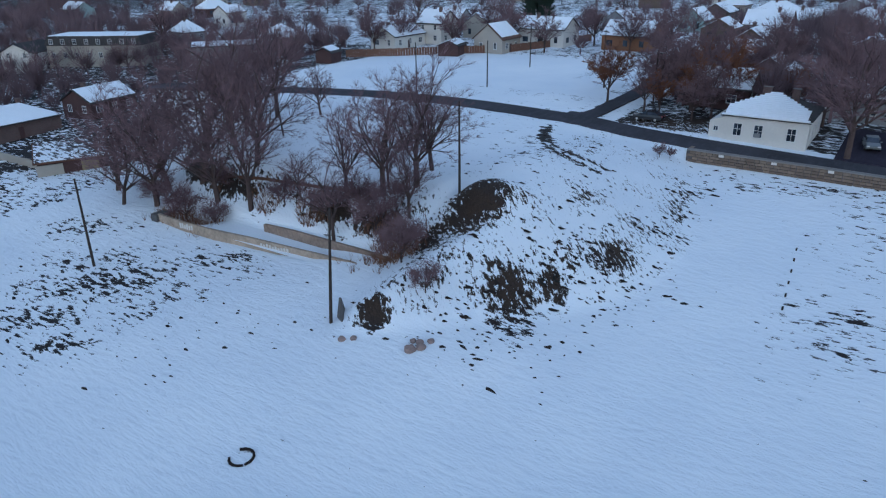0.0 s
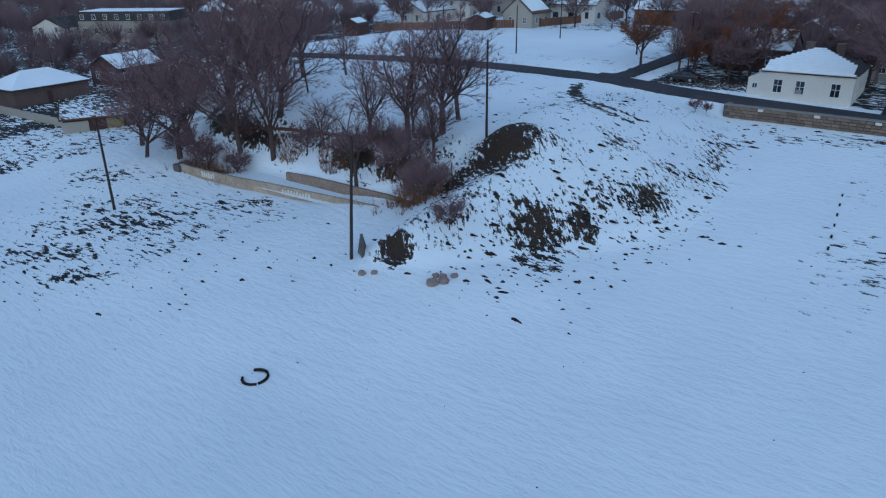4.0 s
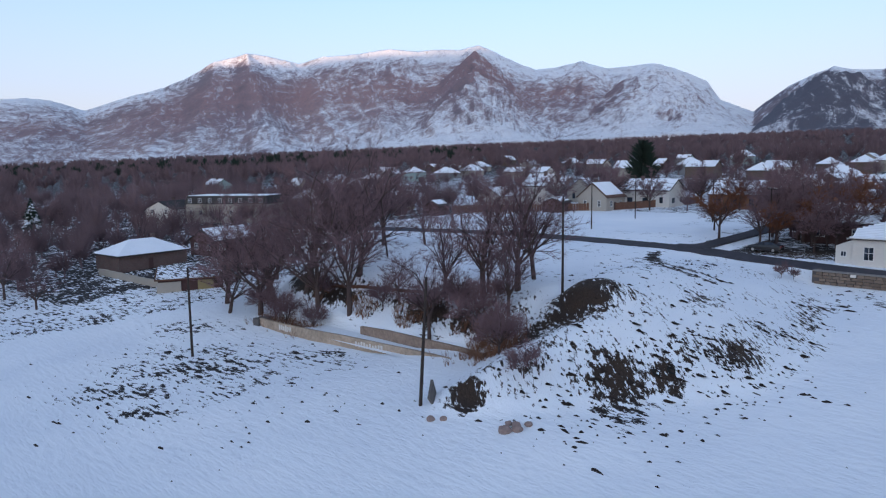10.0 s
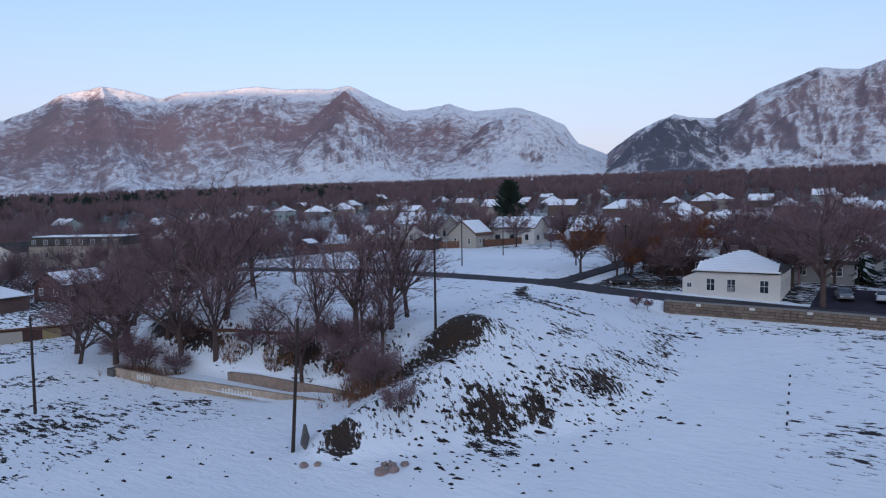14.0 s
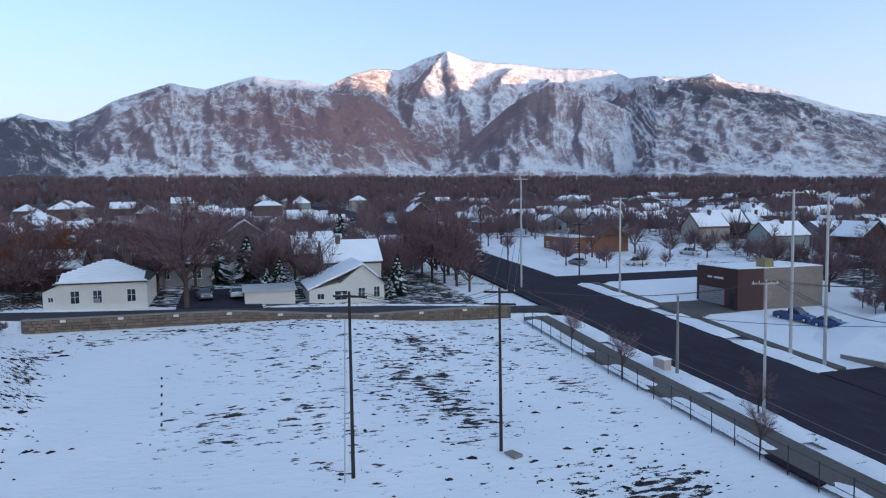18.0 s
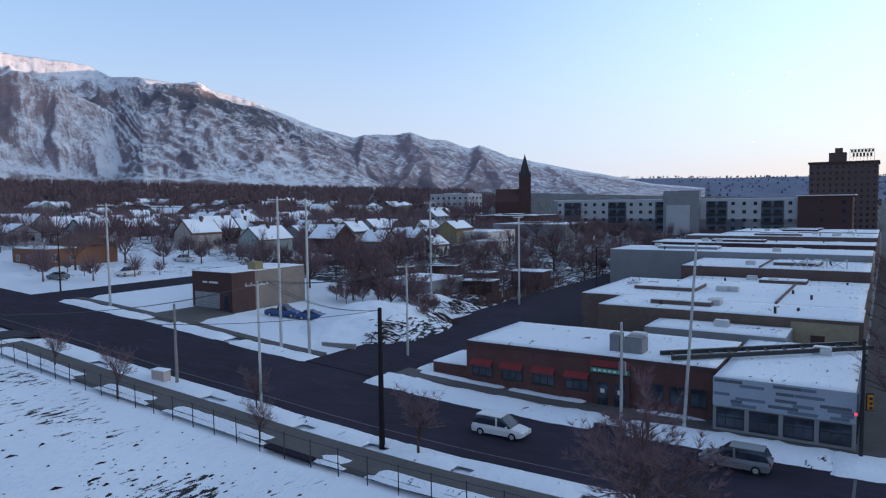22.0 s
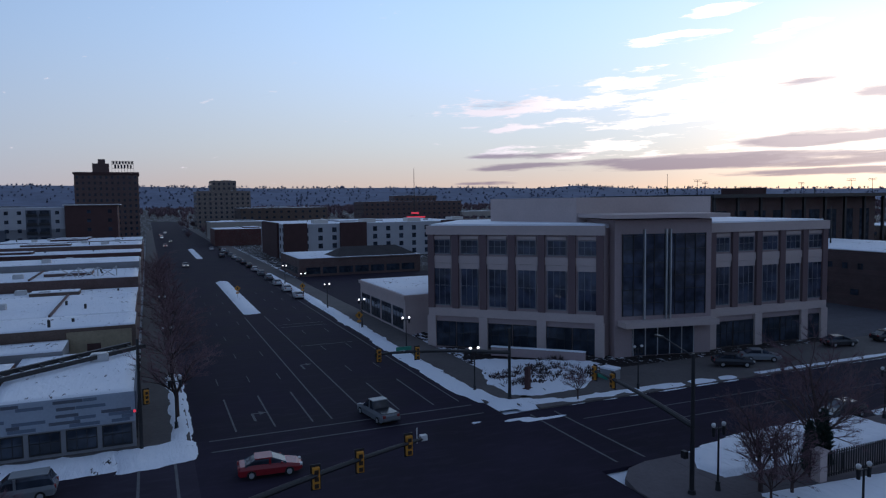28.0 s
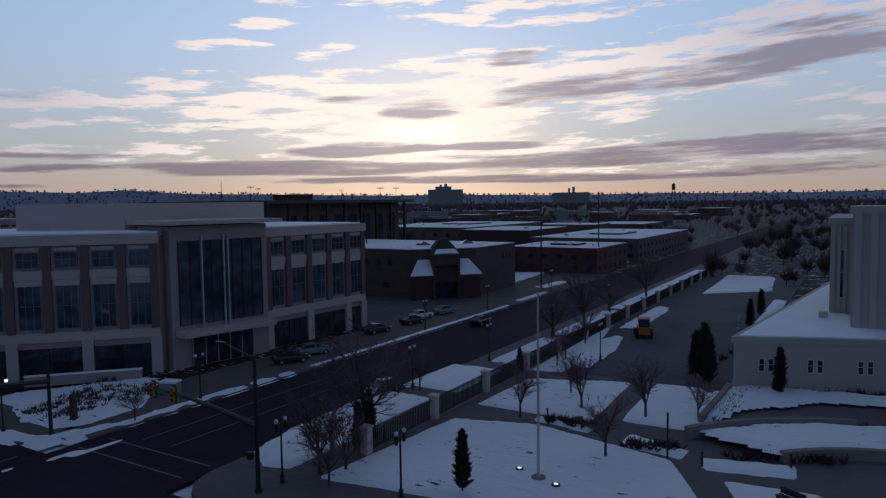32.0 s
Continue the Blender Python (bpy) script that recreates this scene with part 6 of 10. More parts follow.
# patchy snow on the old garage's roof
thin = drift(-5.7, -3.2, 4.7, 6.2, 2.4, 0.09, 5, 0.7)
thin.v = [(x, y, z + (y + 3.2) * 0.1 - 0.02) for x, y, z in thin.v]
part("snow_cover", thin, THIN_SNOW, g1, "thin patchy snow on the roof")

# panel-fronted corner shop, with an old sign frame lying on its roof
s1 = shop(1.6, -80, 12.2, -61.6, 4.6, GREY_WALL, "corner shop faced with pale blue and slate panels", 0.1, 0.5, True, 1, seed=1)
part("sign_band", Geo().box(-5.3, 9.2, 2.2, 5.3, 9.32, 4.65), BLUE_PANEL, s1, "pale blue-grey panel band")
rr = random.Random(9)
for v in (2.3, 2.58, 2.86, 3.14, 3.42, 3.70, 3.98, 4.26):
    u = -5.25 + rr.uniform(0, 0.8)
    while u < 4.6:
        e = min(5.25, u + rr.uniform(0.8, 2.4))
        if rr.random() < 0.30:
            part("slate_strip", Geo().box(u, 9.32, v, e - 0.04, 9.36, v + 0.25), rr.choice((DARK_PANEL, BLUE_DEEP, BLUE_DEEP)), s1)
        u = e
front(s1, "n", -5.2, 5.2, 9.22, 0.35, 1.7, 4)
front(s1, "w", -8.5, 8.5, 5.32, 0.4, 2.2, 5)
part("fascia", Geo().box(-5.42, -9.2, 2.8, -5.3, 9.3, 4.65), DARK_PANEL, s1)
truss = thing("sign_frame", "long rusty lattice sign frame lying across the snowy roof", "sign frame", (9.4, -72.4, 4.6), 42)
for s in (-1.1, 1.1):
    part("chord", Geo().box(-10.5, s - 0.16, 0.45, 10.5, s + 0.16, 0.85), DARK_STEEL, truss)
for k in range(11):
    part("rung", Geo().tube((-10 + 1.95 * k, -1.1, 0.62), (-9.4 + 1.95 * k, 1.1, 0.62), 0.11, n=6), DARK_STEEL, truss)
for k in range(4):
    part("prop", Geo().box(-9 + 5.4 * k, -0.08, -0.25, -8.85 + 5.4 * k, 0.08, 0.5), DARK_STEEL, truss)

# red brick shop with awnings
s2 = shop(12.4, -77, 38.3, -64, 4.7, BRICK, "long red brick shop with red awnings over its windows", 0.15, 0.5, True, 1, seed=4)
part("cornice", Geo().box(-12.95, 6.5, 4.25, 12.95, 6.62, 4.72), BROWN_WALL, s2)
for k in range(4):
    u = 11.0 - 3.6 * k
    window(s2, u, 6.5, 1.0, 180, 2.5, 1.5, 2, DARK_STEEL)
    part("awning", Geo().add([(u - 1.3, 6.52, 2.85), (u + 1.3, 6.52, 2.85), (u + 1.3, 7.1, 2.35), (u - 1.3, 7.1, 2.35), (u - 1.3, 6.52, 2.75), (u + 1.3, 6.52, 2.75), (u + 1.3, 7.1, 2.25), (u - 1.3, 7.1, 2.25)],
                             [(0, 1, 2, 3), (7, 6, 5, 4), (3, 2, 6, 7), (0, 3, 7, 4), (1, 5, 6, 2)]), RED_AWNING, s2, "faded red awning")
part("entrance_bay", Geo().box(-5.2, 6.5, 0, -1.6, 6.9, 3.0), BROWN_WALL, s2)
part("sign_board", Geo().box(-5.2, 6.9, 3.75, -1.4, 7.02, 4.35), RED_AWNING, s2, "red sign board with pale bars")
part("sign_board", Geo().box(-5.2, 6.9, 3.15, -1.4, 7.02, 3.6), GREEN_SIGN, s2, "green sign board with pale bars")
bars = Geo()
for k in range(7):
    bars.box(-5.0 + 0.5 * k, 7.02, 3.28, -4.65 + 0.5 * k, 7.035, 3.48)
part("lettering", bars, TRIM, s2, "row of pale bars")
for u in (-4.3, -2.6):
    part("door", Geo().box(u - 0.5, 6.9, 0, u + 0.5, 6.97, 2.2), GLASS, s2)
    part("notice", Geo().box(u - 0.2, 6.97, 1.2, u + 0.2, 6.99, 1.6), TRIM, s2)
for u in (-7.6, -9.6, -11.4):
    window(s2, u, 6.5, 0.9, 180, 1.5, 1.7, 1, DARK_STEEL)
part("low_wall", Geo().box(12.9, -1.0, -0.4, 18.0, 5.5, 1.6), BRICK, s2)
part("coping_snow", Geo().box(12.95, -1.0, 1.6, 18.0, 5.5, 1.72), SNOW_CLEAN, s2)
part("roof_unit", Geo().box(-3.4, 3.0, 4.4, -2.4, 4.4, 6.5).box(-5.7, 2.6, 4.4, -3.7, 4.6, 6.2).box(-5.5, 2.8, 6.2, -3.9, 4.4, 6.35), UNIT_STEEL, s2, "tall rooftop air units")
part("roof_seam", Geo().box(-7.0, -6.2, 4.58, -6.8, 6.2, 4.72), DARK_STEEL, s2)

s3 = shop(8.6, -86, 23.5, -79.6, 5.2, GREY_WALL, "grey-blue rendered shop with a snowy flat roof", 0, 0.4, True, 1, seed=6)
window(s3, 4, 3.2, 1.5, 180, 1.2, 1.2)
s4 = shop(1.8, -96, 31.5, -86.2, 6.4, BRICK_TAN, "tan brick shop with a faded painted wall sign", 0, 0.5, True, 2, seed=7)
part("wall_sign", Geo().box(-14.4, 4.9, 2.6, -7.8, 5.0, 6.0), BOARD, s4, "faded painted board, dim dark shapes on tan")
part("sign_shape", Geo().prism([(-13.0, 5.02), (-12.0, 5.0), (-12.0, 5.04), (-13.0, 5.04)], 3.0, 3.7).box(-12.3, 5.0, 3.4, -10.6, 5.03, 3.7).box(-11.2, 5.0, 3.7, -9.8, 5.03, 4.6), BROWN_WALL, s4)
for u in (11.0, 7.5, 13.2):
    window(s4, u, 4.9, 1.2, 180, 1.1, 1.3)
shop(2.0, -120, 38, -97, 6.2, BRICK_DARK, "deep dark brick shop with a long snowy roof", 0, 0.5, True, 3, seed=8)
shop(2.0, -131, 30, -120.4, 5.8, BRICK_TAN, "tan brick shop with a snowy roof", 0, 0.4, True, 2, seed=9)
s7 = shop(2.0, -150, 32, -131.5, 7.6, BRICK_DARK, "dark brown brick shop with a tall side wall", 0, 0.5, True, 3, seed=10)
for k in range(3):
    part("roof_frame", Geo().box(-11.6 + 3 * k, 6.0, 7.4, -11.4 + 3 * k, 6.2, 9.4).tube((-11.5 + 3 * k, 6.1, 7.5), (-8.6 + 3 * k, 6.1, 9.3), 0.08, n=6).tube((-8.6 + 3 * k, 6.1, 7.5), (-11.5 + 3 * k, 6.1, 9.3), 0.08, n=6), STEEL, s7)
yy = -150.5
rs = random.Random(17)
mats = (BRICK_TAN, BRICK_DARK, GREY_WALL, BRICK, BRICK_DARK, BROWN_WALL)
while yy > -292:
    d = rs.uniform(10, 19)
    shop(2.0, yy - d, rs.uniform(28, 58), yy, rs.uniform(5.8, 9), rs.choice(mats), "brick shop with a snowy flat roof along the boulevard", 0, 0.45, True, 2, seed=int(-yy))
    yy -= d + 0.4
brown = shop(83.6, -86, 92.6, -70.4, 5.6, BRICK_BUFF, "small flat-roofed shop with a dark brown front", 3.9, 0.5, True, 0, seed=11)
part("front_cladding", Geo().box(-4.55, 7.8, -0.8, 4.55, 8.0, 5.65).box(-4.72, 3.4, -0.8, -4.5, 8.0, 5.65), BROWN_WALL, brown, "dark brown boarded front")
part("roller_door", Geo().box(-1.9, 8.0, 0, 3.9, 8.06, 2.5), GREY_WALL, brown, "pale roller door")
for k in range(7):
    part("door_rib", Geo().box(-1.9, 8.06, 0.3 + 0.32 * k, 3.9, 8.085, 0.34 + 0.32 * k), STEEL, brown)
part("lettering", Geo().box(0.9, 8.0, 3.9, 2.0, 8.04, 4.2).box(-1.6, 8.0, 3.9, 0.5, 8.04, 4.2), TRIM, brown, "pale bars of lettering")
part("door", Geo().box(-3.9, 8.0, 0, -2.9, 8.06, 2.1), GLASS, brown)
part("roof_unit", Geo().box(-4.0, 1.0, 5.1, -2.2, 2.6, 6.9), YELLOW_WALL, brown, "ochre roof cabinet")
ob2 = shop(150, -93.5, 163.5, -77, 3.6, ORANGE_WALL, "low orange rendered building with dark gabled roof part", 7.3, 0.3, True, 0, seed=12)
part("gable_roof", Geo().add([(-6.9, -8.4, 3.6), (6.9, -8.4, 3.6), (6.9, 0.6, 3.6), (-6.9, 0.6, 3.6), (-6.9, -4, 6.2), (6.9, -4, 6.2)], [(0, 1, 5, 4), (2, 3, 4, 5), (1, 2, 5), (3, 0, 4)]), SHINGLE_BROWN, ob2)
window(ob2, -6.75, 6, 0.9, 270, 1.4, 1.5)
window(ob2, -6.75, 2.4, 0.9, 270, 1.0, 1.5)
for u in (-4.4, 0, 4.4):
    window(ob2, u, 8.25, 0.9, 180, 1.6, 1.3)
shop(70, -116, 81, -104, 3.0, GREY_WALL, "low shed with a snowy flat roof behind the snow heap", 2.4, 0.2, True, 0, seed=13)
shop(112, -222, 132, -202, 4.2, WHITE_WALL, "white workshop with a broad snowy roof", 5.5, 0.2, True, 0, seed=14)
shop(96, -190, 106, -180, 3.5, WHITE_WALL, "small pale block building on the slope", 4.5, 0.3, True, 0, seed=15)

# ---- grid-windowed blocks ----
def block(x0, y0, x1, y1, h, wall, label, storeys, bay, faces="nwe", z=0.0, snow=True, name="office_block", ww=1.5, wh=1.5, pane=GLASS, group=""):
    t = shop(x0, y0, x1, y1, h, wall, label, z, 0.6, snow, 2, name, int(x0))
    t["group"] = group or "town blocks"
    w, d = (x1 - x0) / 2, (y1 - y0) / 2
    sh = (h - 1.0) / storeys
    for f in faces:
        length = w * 2 if f in "ns" else d * 2
        n = max(1, int(length / bay))
        for s in range(storeys):
            for k in range(n):
                u = (k + 0.5) * length / n - length / 2
                zz = s * sh + sh * 0.3
                if f == "n":
                    plain_window(t, u, d, zz, 180, ww, wh, pane)
                elif f == "w":
                    plain_window(t, -w, u, zz, 270, ww, wh, pane)
                elif f == "e":
                    plain_window(t, w, u, zz, 90, ww, wh, pane)
    return t


# long apartment house south of the shops
flats = thing("apartment_building", "long five-storey flats in white, grey and brown panels", "building", (80, -338, 0))
part("wall", Geo().box(-62, -8, -2, 65, 8, 19.5), GREY_WALL, flats)
part("upper_cladding", Geo().box(-62.1, 7.9, 10.5, 62, 8.25, 19.6), PALE_PANEL, flats, "white upper cladding")
part("brown_wing", Geo().box(-68, -10, -2, -48, 10.5, 20.4), BROWN_WALL, flats, "brown brick end wing")
part("wing_roof", Geo().box(-69, -11, 20.4, -47.4, 11.5, 20.8), TRIM, flats)
part("stair_tower", Geo().box(-8, 7, -2, 8, 11, 23.6), GREY_WALL, flats, "tall grey stair tower")
part("tower_cladding", Geo().box(-4, 11, -2, 6.5, 11.3, 17.0), PALE_PANEL, flats)
part("snow_cover", Geo().box(-47, -7.6, 19.5, 64.6, 7.6, 19.75), SNOW_CLEAN, flats)
for k in range(24):
    u = -45 + 4.6 * k
    if abs(u) > 9.5 and k % 5 in (1, 2):
        # no recess is built: a flat dark panel paints its shade
        part("balcony_bay", Geo().box(u - 2.28, 8.25, -1, u + 2.28, 8.32, 18.6), DARK_PANEL, flats, "flat dark panel painted as a balcony recess")
for k in (5, 6, 13, 14):
    part("lower_cladding", Geo().box(-45 + 4.6 * k - 4.4, 8.0, -1, -45 + 4.6 * k, 8.24, 10.5), DARK_PANEL, flats)
for s in range(5):
    for k in range(24):
        u = -45 + 4.6 * k
        if abs(u) < 9.5:
            continue
        if k % 5 in (1, 2):
            b_ = part("balcony", Geo().box(u - 1.9, 8.25, s * 3.7 + 1.2, u + 1.9, 9.4, s * 3.7 + 1.4).box(u - 1.9, 9.3, s * 3.7 + 1.4, u + 1.9, 9.4, s * 3.7 + 2.3), DARK_STEEL, flats)
            plain_window(flats, u, 8.32, s * 3.7 + 1.5, 180, 3.2, 2.1)
        else:
            plain_window(flats, u, 8.25, s * 3.7 + 1.9, 180, 1.5, 1.5)
    for k in range(2):
        plain_window(flats, -65 + 8 * k, 10.5, s * 3.8 + 1.8, 180, 1.5, 1.5)

hotel = block(5, -512, 41, -480, 40.5, BRICK_DARK, "tall dark brick hotel tower", 11, 3.2, "nw", 0, False, "hotel_tower", 1.3, 1.7)
part("cornice", Geo().box(-18.6, -16.6, 39.6, 18.6, 16.6, 41.0), BROWN_WALL, hotel)
part("roof_house", Geo().box(-1.0, -4, 41, 8.4, 4, 47).box(1.2, -3, 47, 5.2, 3, 49.8), BRICK_DARK, hotel)
sg = Geo()
for a in (43.6, 46.2, 48.2):
    sg.box(-15.8, 8.9, a, -3.0, 9.1, a + 0.16)
for k in range(8):
    sg.box(-15.8 + 1.81 * k, 8.9, 41, -15.65 + 1.81 * k, 9.1, 48.3)
for k in range(7):
    sg.box(-15.4 + 1.8 * k, 9.1, 46.5, -14.3 + 1.8 * k, 9.3, 48.1)
for k in range(6):
    sg.box(-14.6 + 1.8 * k, 9.1, 43.9, -13.5 + 1.8 * k, 9.3, 45.9)
part("roof_sign", sg, DARK_STEEL, hotel, "steel roof sign of plain dark bars")

ch = thing("church", "dark stone church with a tall pointed spire", "church", (211, -431, 8), 206)
part("nave", Geo().box(-19, -6, -2, -3, 6, 11).add([(-19, -6, 11), (-3, -6, 11), (-3, 6, 11), (-19, 6, 11), (-19, 0, 20), (-3, 0, 20)], [(0, 1, 5, 4), (2, 3, 4, 5), (1, 2, 5), (3, 0, 4)]), BROWN_WALL, ch)
part("tower", Geo().box(-3, -4, -2, 5, 4, 28), BROWN_WALL, ch)
part("spire", Geo().add([(-3, -4, 28), (5, -4, 28), (5, 4, 28), (-3, 4, 28), (1, 0, 44)], [(0, 1, 4), (1, 2, 4), (2, 3, 4), (3, 0, 4)]), SHINGLE, ch)
for a, b in ((-2.7, -3.7), (4.7, -3.7), (4.7, 3.7), (-2.7, 3.7)):
    part("pinnacle", Geo().tube((a, b, 28), (a, b, 33), 0.7, 0.05, 6), SHINGLE, ch)
for s in range(3):
    window(ch, 5.0, 0, 6 + 7 * s, 90, 1.6, 4.0, 1, DARK_STEEL)

block(232, -410, 262, -392, 16, PALE_PANEL, "white hospital-like block beyond the trees", 4, 4, "nw", 9, True)
block(-80, -640, -37, -600, 31, BRICK_BUFF, "buff brick city block with setbacks", 8, 4, "ne", 0, False, "city_block", 1.6, 1.9)
block(-70, -640, -50, -612, 40, BRICK_BUFF, "stepped upper floors of the buff city block", 10, 4, "ne", 0, False, "city_block", 1.6, 1.9)
block(-126, -560, -62, -520, 17, BRICK_TAN, "long tan city block with flat roof", 4, 5, "ne", 0, True, "city_block", 1.8, 1.6)
block(-300, -740, -250, -722, 27, BRICK_DARK, "upper floors of the far brown office block", 5, 6, "ne", 0, True, "city_block", 2.2, 1.8)
block(-330, -760, -215, -720, 21, BRICK_DARK, "large brown brick office block far down the town", 4, 6, "ne", 0, True, "city_block", 2.2, 1.8)
w1 = block(-116, -300, -44, -246, 12.5, PALE_PANEL, "white and brown apartment blocks across the boulevard", 4, 5.0, "ne", 0, True, "apartment_building", 1.6, 1.7)
for a, b in ((-36.4, -24), (6, 16), (28, 36.4)):
    part("brown_bay", Geo().box(a, 27.0, -1, b, 27.8, 12.9), BROWN_WALL, w1, "brown brick bay")
for k in range(4):
    part("roof_dormer", Geo().box(-34 + 18 * k, 20, 12.5, -29 + 18 * k, 26, 14.0), WHITE_WALL, w1)
part("brown_end", Geo().box(36.0, -20, -1, 36.8, 16, 12.9), BROWN_WALL, w1)
dk = shop(-72, -214, -37, -186, 5.0, BRICK_DARK, "dark low restaurant with a pitched dark roof", 0, 0.4, True, 1, seed=21)
part("pitched_roof", Geo().add([(-17.6, 2, 5), (8, 2, 5), (8, 14.2, 4.6), (-17.6, 14.2, 4.6), (-12, 8, 7.6), (4, 8, 7.6)], [(0, 1, 5, 4), (2, 3, 4, 5), (1, 2, 5), (3, 0, 4)]), SHINGLE, dk)
front(dk, "n", -16, 16, 14.0, 0.8, 1.8, 7)
front(dk, "e", -12, 12, 17.5, 0.8, 1.8, 5)
sb = shop(-62, -122, -35.4, -98, 5.8, OFFICE_PALE, "low pale stone wing with dark shop windows", 0, 0.5, True, 0, seed=22)
front(sb, "e", -11.5, 11.5, 13.3, 0.5, 3.2, 4)
part("cornice", Geo().box(-13.5, -12.2, 5.3, 13.6, 12.2, 5.85), OFFICE_PALE, sb)
part("roof_snow", drift(-13.2, -11.9, 13.3, 11.9, 5.85, 0.16, 33), ROOF_SNOW, sb, "snow over the flat roof")

# far blocks to the south and west
rb = random.Random(23)
far_mats = (BRICK_DARK, BRICK_TAN, BROWN_WALL, GREY_WALL, BRICK, CREAM_WALL)
spots = []
for k in range(400):
    if len(spots) >= 54:
        break
    x, y = rb.uniform(-900, -40), rb.uniform(-760, -70)
    if (-150 < x and y > -340) or abs(y + 49) < 30 or (x > -240 and y > -130) or any(math.hypot(x - a, y - b) < 58 for a, b in spots) or (x > -340 and y < -510 and y > -800):
        continue
    spots.append((x, y))
    w, d, h = rb.uniform(24, 60), rb.uniform(18, 34), rb.uniform(4.5, 9)
    b_ = shop(x - w / 2, y - d / 2, x + w / 2, y + d / 2, h, rb.choice(far_mats), "low commercial building with a snowy flat roof", 0, 0.4, rb.random() < 0.75, 1, seed=k)
    b_["group"] = "far commercial buildings"
    for q in range(4):
        plain_window(b_, -w / 2 + (q + 0.5) * w / 4, d / 2, 1.0, 180, w / 4 * 0.7, 1.8)
for k, (x, y) in enumerate(((40, -400), (44, -440), (150, -300), (120, -262), (-45, -360), (-48, -420), (-50, -460))):
    shop(x - 16, y - 13, x + 16, y + 13, (9, 8, 6, 5, 8, 10, 9)[k], far_mats[k % 6], "commercial building along the boulevard", 0 if x < 60 else None, 0.4, True, 2, seed=k)

# brick building west of the office, with its gabled porch
wb = thing("brick_hall", "low brown brick building with a gabled porch across its corner", "building", (-122, -74, 0), -45)


def hall_plan(pts):
    return [((x - y + 48) * 0.70711, (x + y + 196) * 0.70711) for x, y in pts]


HALL = ((-117, -112), (-117, -79), (-127, -69), (-146, -69), (-146, -112))
HALL_IN = ((-117.1, -111.8), (-117.1, -79.1), (-127.1, -69.1), (-145.8, -69.1), (-145.8, -111.8))
part("wall", Geo().prism(hall_plan(HALL), -1, 10.2), BRICK_HALL, wb)
part("snow_cover", Geo().prism(hall_plan(HALL_IN), 10.2, 10.36), ROOF_SNOW, wb, "snow lying on the flat roof")
for x, y in ((-124, -98), (-130, -84), (-139, -78)):
    u, v = hall_plan(((x, y),))[0]
    part("skylight", Geo().add([(u - 1.6, v - 1.6, 10.36), (u + 1.6, v - 1.6, 10.36), (u + 1.6, v + 1.6, 10.36), (u - 1.6, v + 1.6, 10.36), (u, v, 11.2)], [(0, 1, 4), (1, 2, 4), (2, 3, 4), (3, 0, 4)]), GLASS, wb, "low glass roof light")
for a in (-1, 1):
    part("porch_wing", Geo().box(min(a * 7.2, a * 2.8), -0.2, -0.5, max(a * 7.2, a * 2.8), 2.4, 5.0), BROWN_WALL, wb)
    xs = [a * k for k in (7.5, 2.6, 2.6, 5.4)]
    ring = [(xs[0], 2.8, 5.0), (xs[1], 2.8, 5.0), (xs[2], 0.0, 7.9), (xs[3], 0.0, 7.9)]
    ring = ring if a < 0 else ring[::-1]
    part("porch_snow", Geo().add(ring + [(x, y, z + 0.22) for x, y, z in ring], [(3, 2, 1, 0), (4, 5, 6, 7), (0, 1, 5, 4), (1, 2, 6, 5), (2, 3, 7, 6), (3, 0, 4, 7)]), SNOW_CLEAN, wb, "snow on the sloping porch roof")
    part("porch_side", Geo().box(min(a * 2.8, a * 2.4), -0.2, -0.5, max(a * 2.8, a * 2.4), 2.8, 8.6), BRICK_HALL, wb)
part("entrance", Geo().box(-2.4, -0.1, 0.1, 2.4, 0.3, 3.4), GLASS, wb)
part("entrance_lintel", Geo().box(-2.4, -0.1, 3.4, 2.4, 2.2, 6.6), BROWN_WALL, wb)
part("gable_wall", Geo().box(-2.9, -1.5, 7.0, 2.9, 2.6, 8.9), BRICK_HALL, wb)
part("gable", Geo().add([(-3.4, -2.5, 8.9), (3.4, -2.5, 8.9), (3.4, 3.0, 8.9), (-3.4, 3.0, 8.9), (-0.9, -1.5, 12.3), (0.9, -1.5, 12.3), (0.9, 0.2, 12.3), (-0.9, 0.2, 12.3)],
                        [(0, 1, 5, 4), (1, 2, 6, 5), (2, 3, 7, 6), (3, 0, 4, 7), (4, 5, 6, 7)]), SHINGLE, wb, "dark hipped porch roof")
part("gable_snow", Geo().add([(-2.6, 2.72, 9.35), (2.6, 2.72, 9.35), (1.9, 2.0, 10.2), (-1.9, 2.0, 10.2), (-2.6, 2.82, 9.5), (2.6, 2.82, 9.5), (1.9, 2.1, 10.35), (-1.9, 2.1, 10.35)],
                             [(0, 1, 2, 3), (7, 6, 5, 4), (0, 4, 5, 1), (1, 5, 6, 2), (2, 6, 7, 3), (3, 7, 4, 0)]), SNOW_CLEAN, wb)
for y in (-84, -87, -90, -93, -96.5, -100):
    u, v = hall_plan(((-117, y),))[0]
    window(wb, u, v, 6.9, 135, 1.1, 1.1, 1, DARK_STEEL)
for y in (-85, -91):
    u, v = hall_plan(((-117, y),))[0]
    window(wb, u, v, 2.2, 135, 1.6, 1.1, 1, DARK_STEEL)
for x in (-139.6, -141.6, -143.4):
    u, v = hall_plan(((x, -69),))[0]
    window(wb, u, v, 7.1, 225, 0.9, 1.3, 1, DARK_STEEL)
block(-205, -86, -178, -60, 7.0, BRICK, "long brick building beside the street", 2, 4, "ne", 0, True, "office_block", 1.6, 1.2)
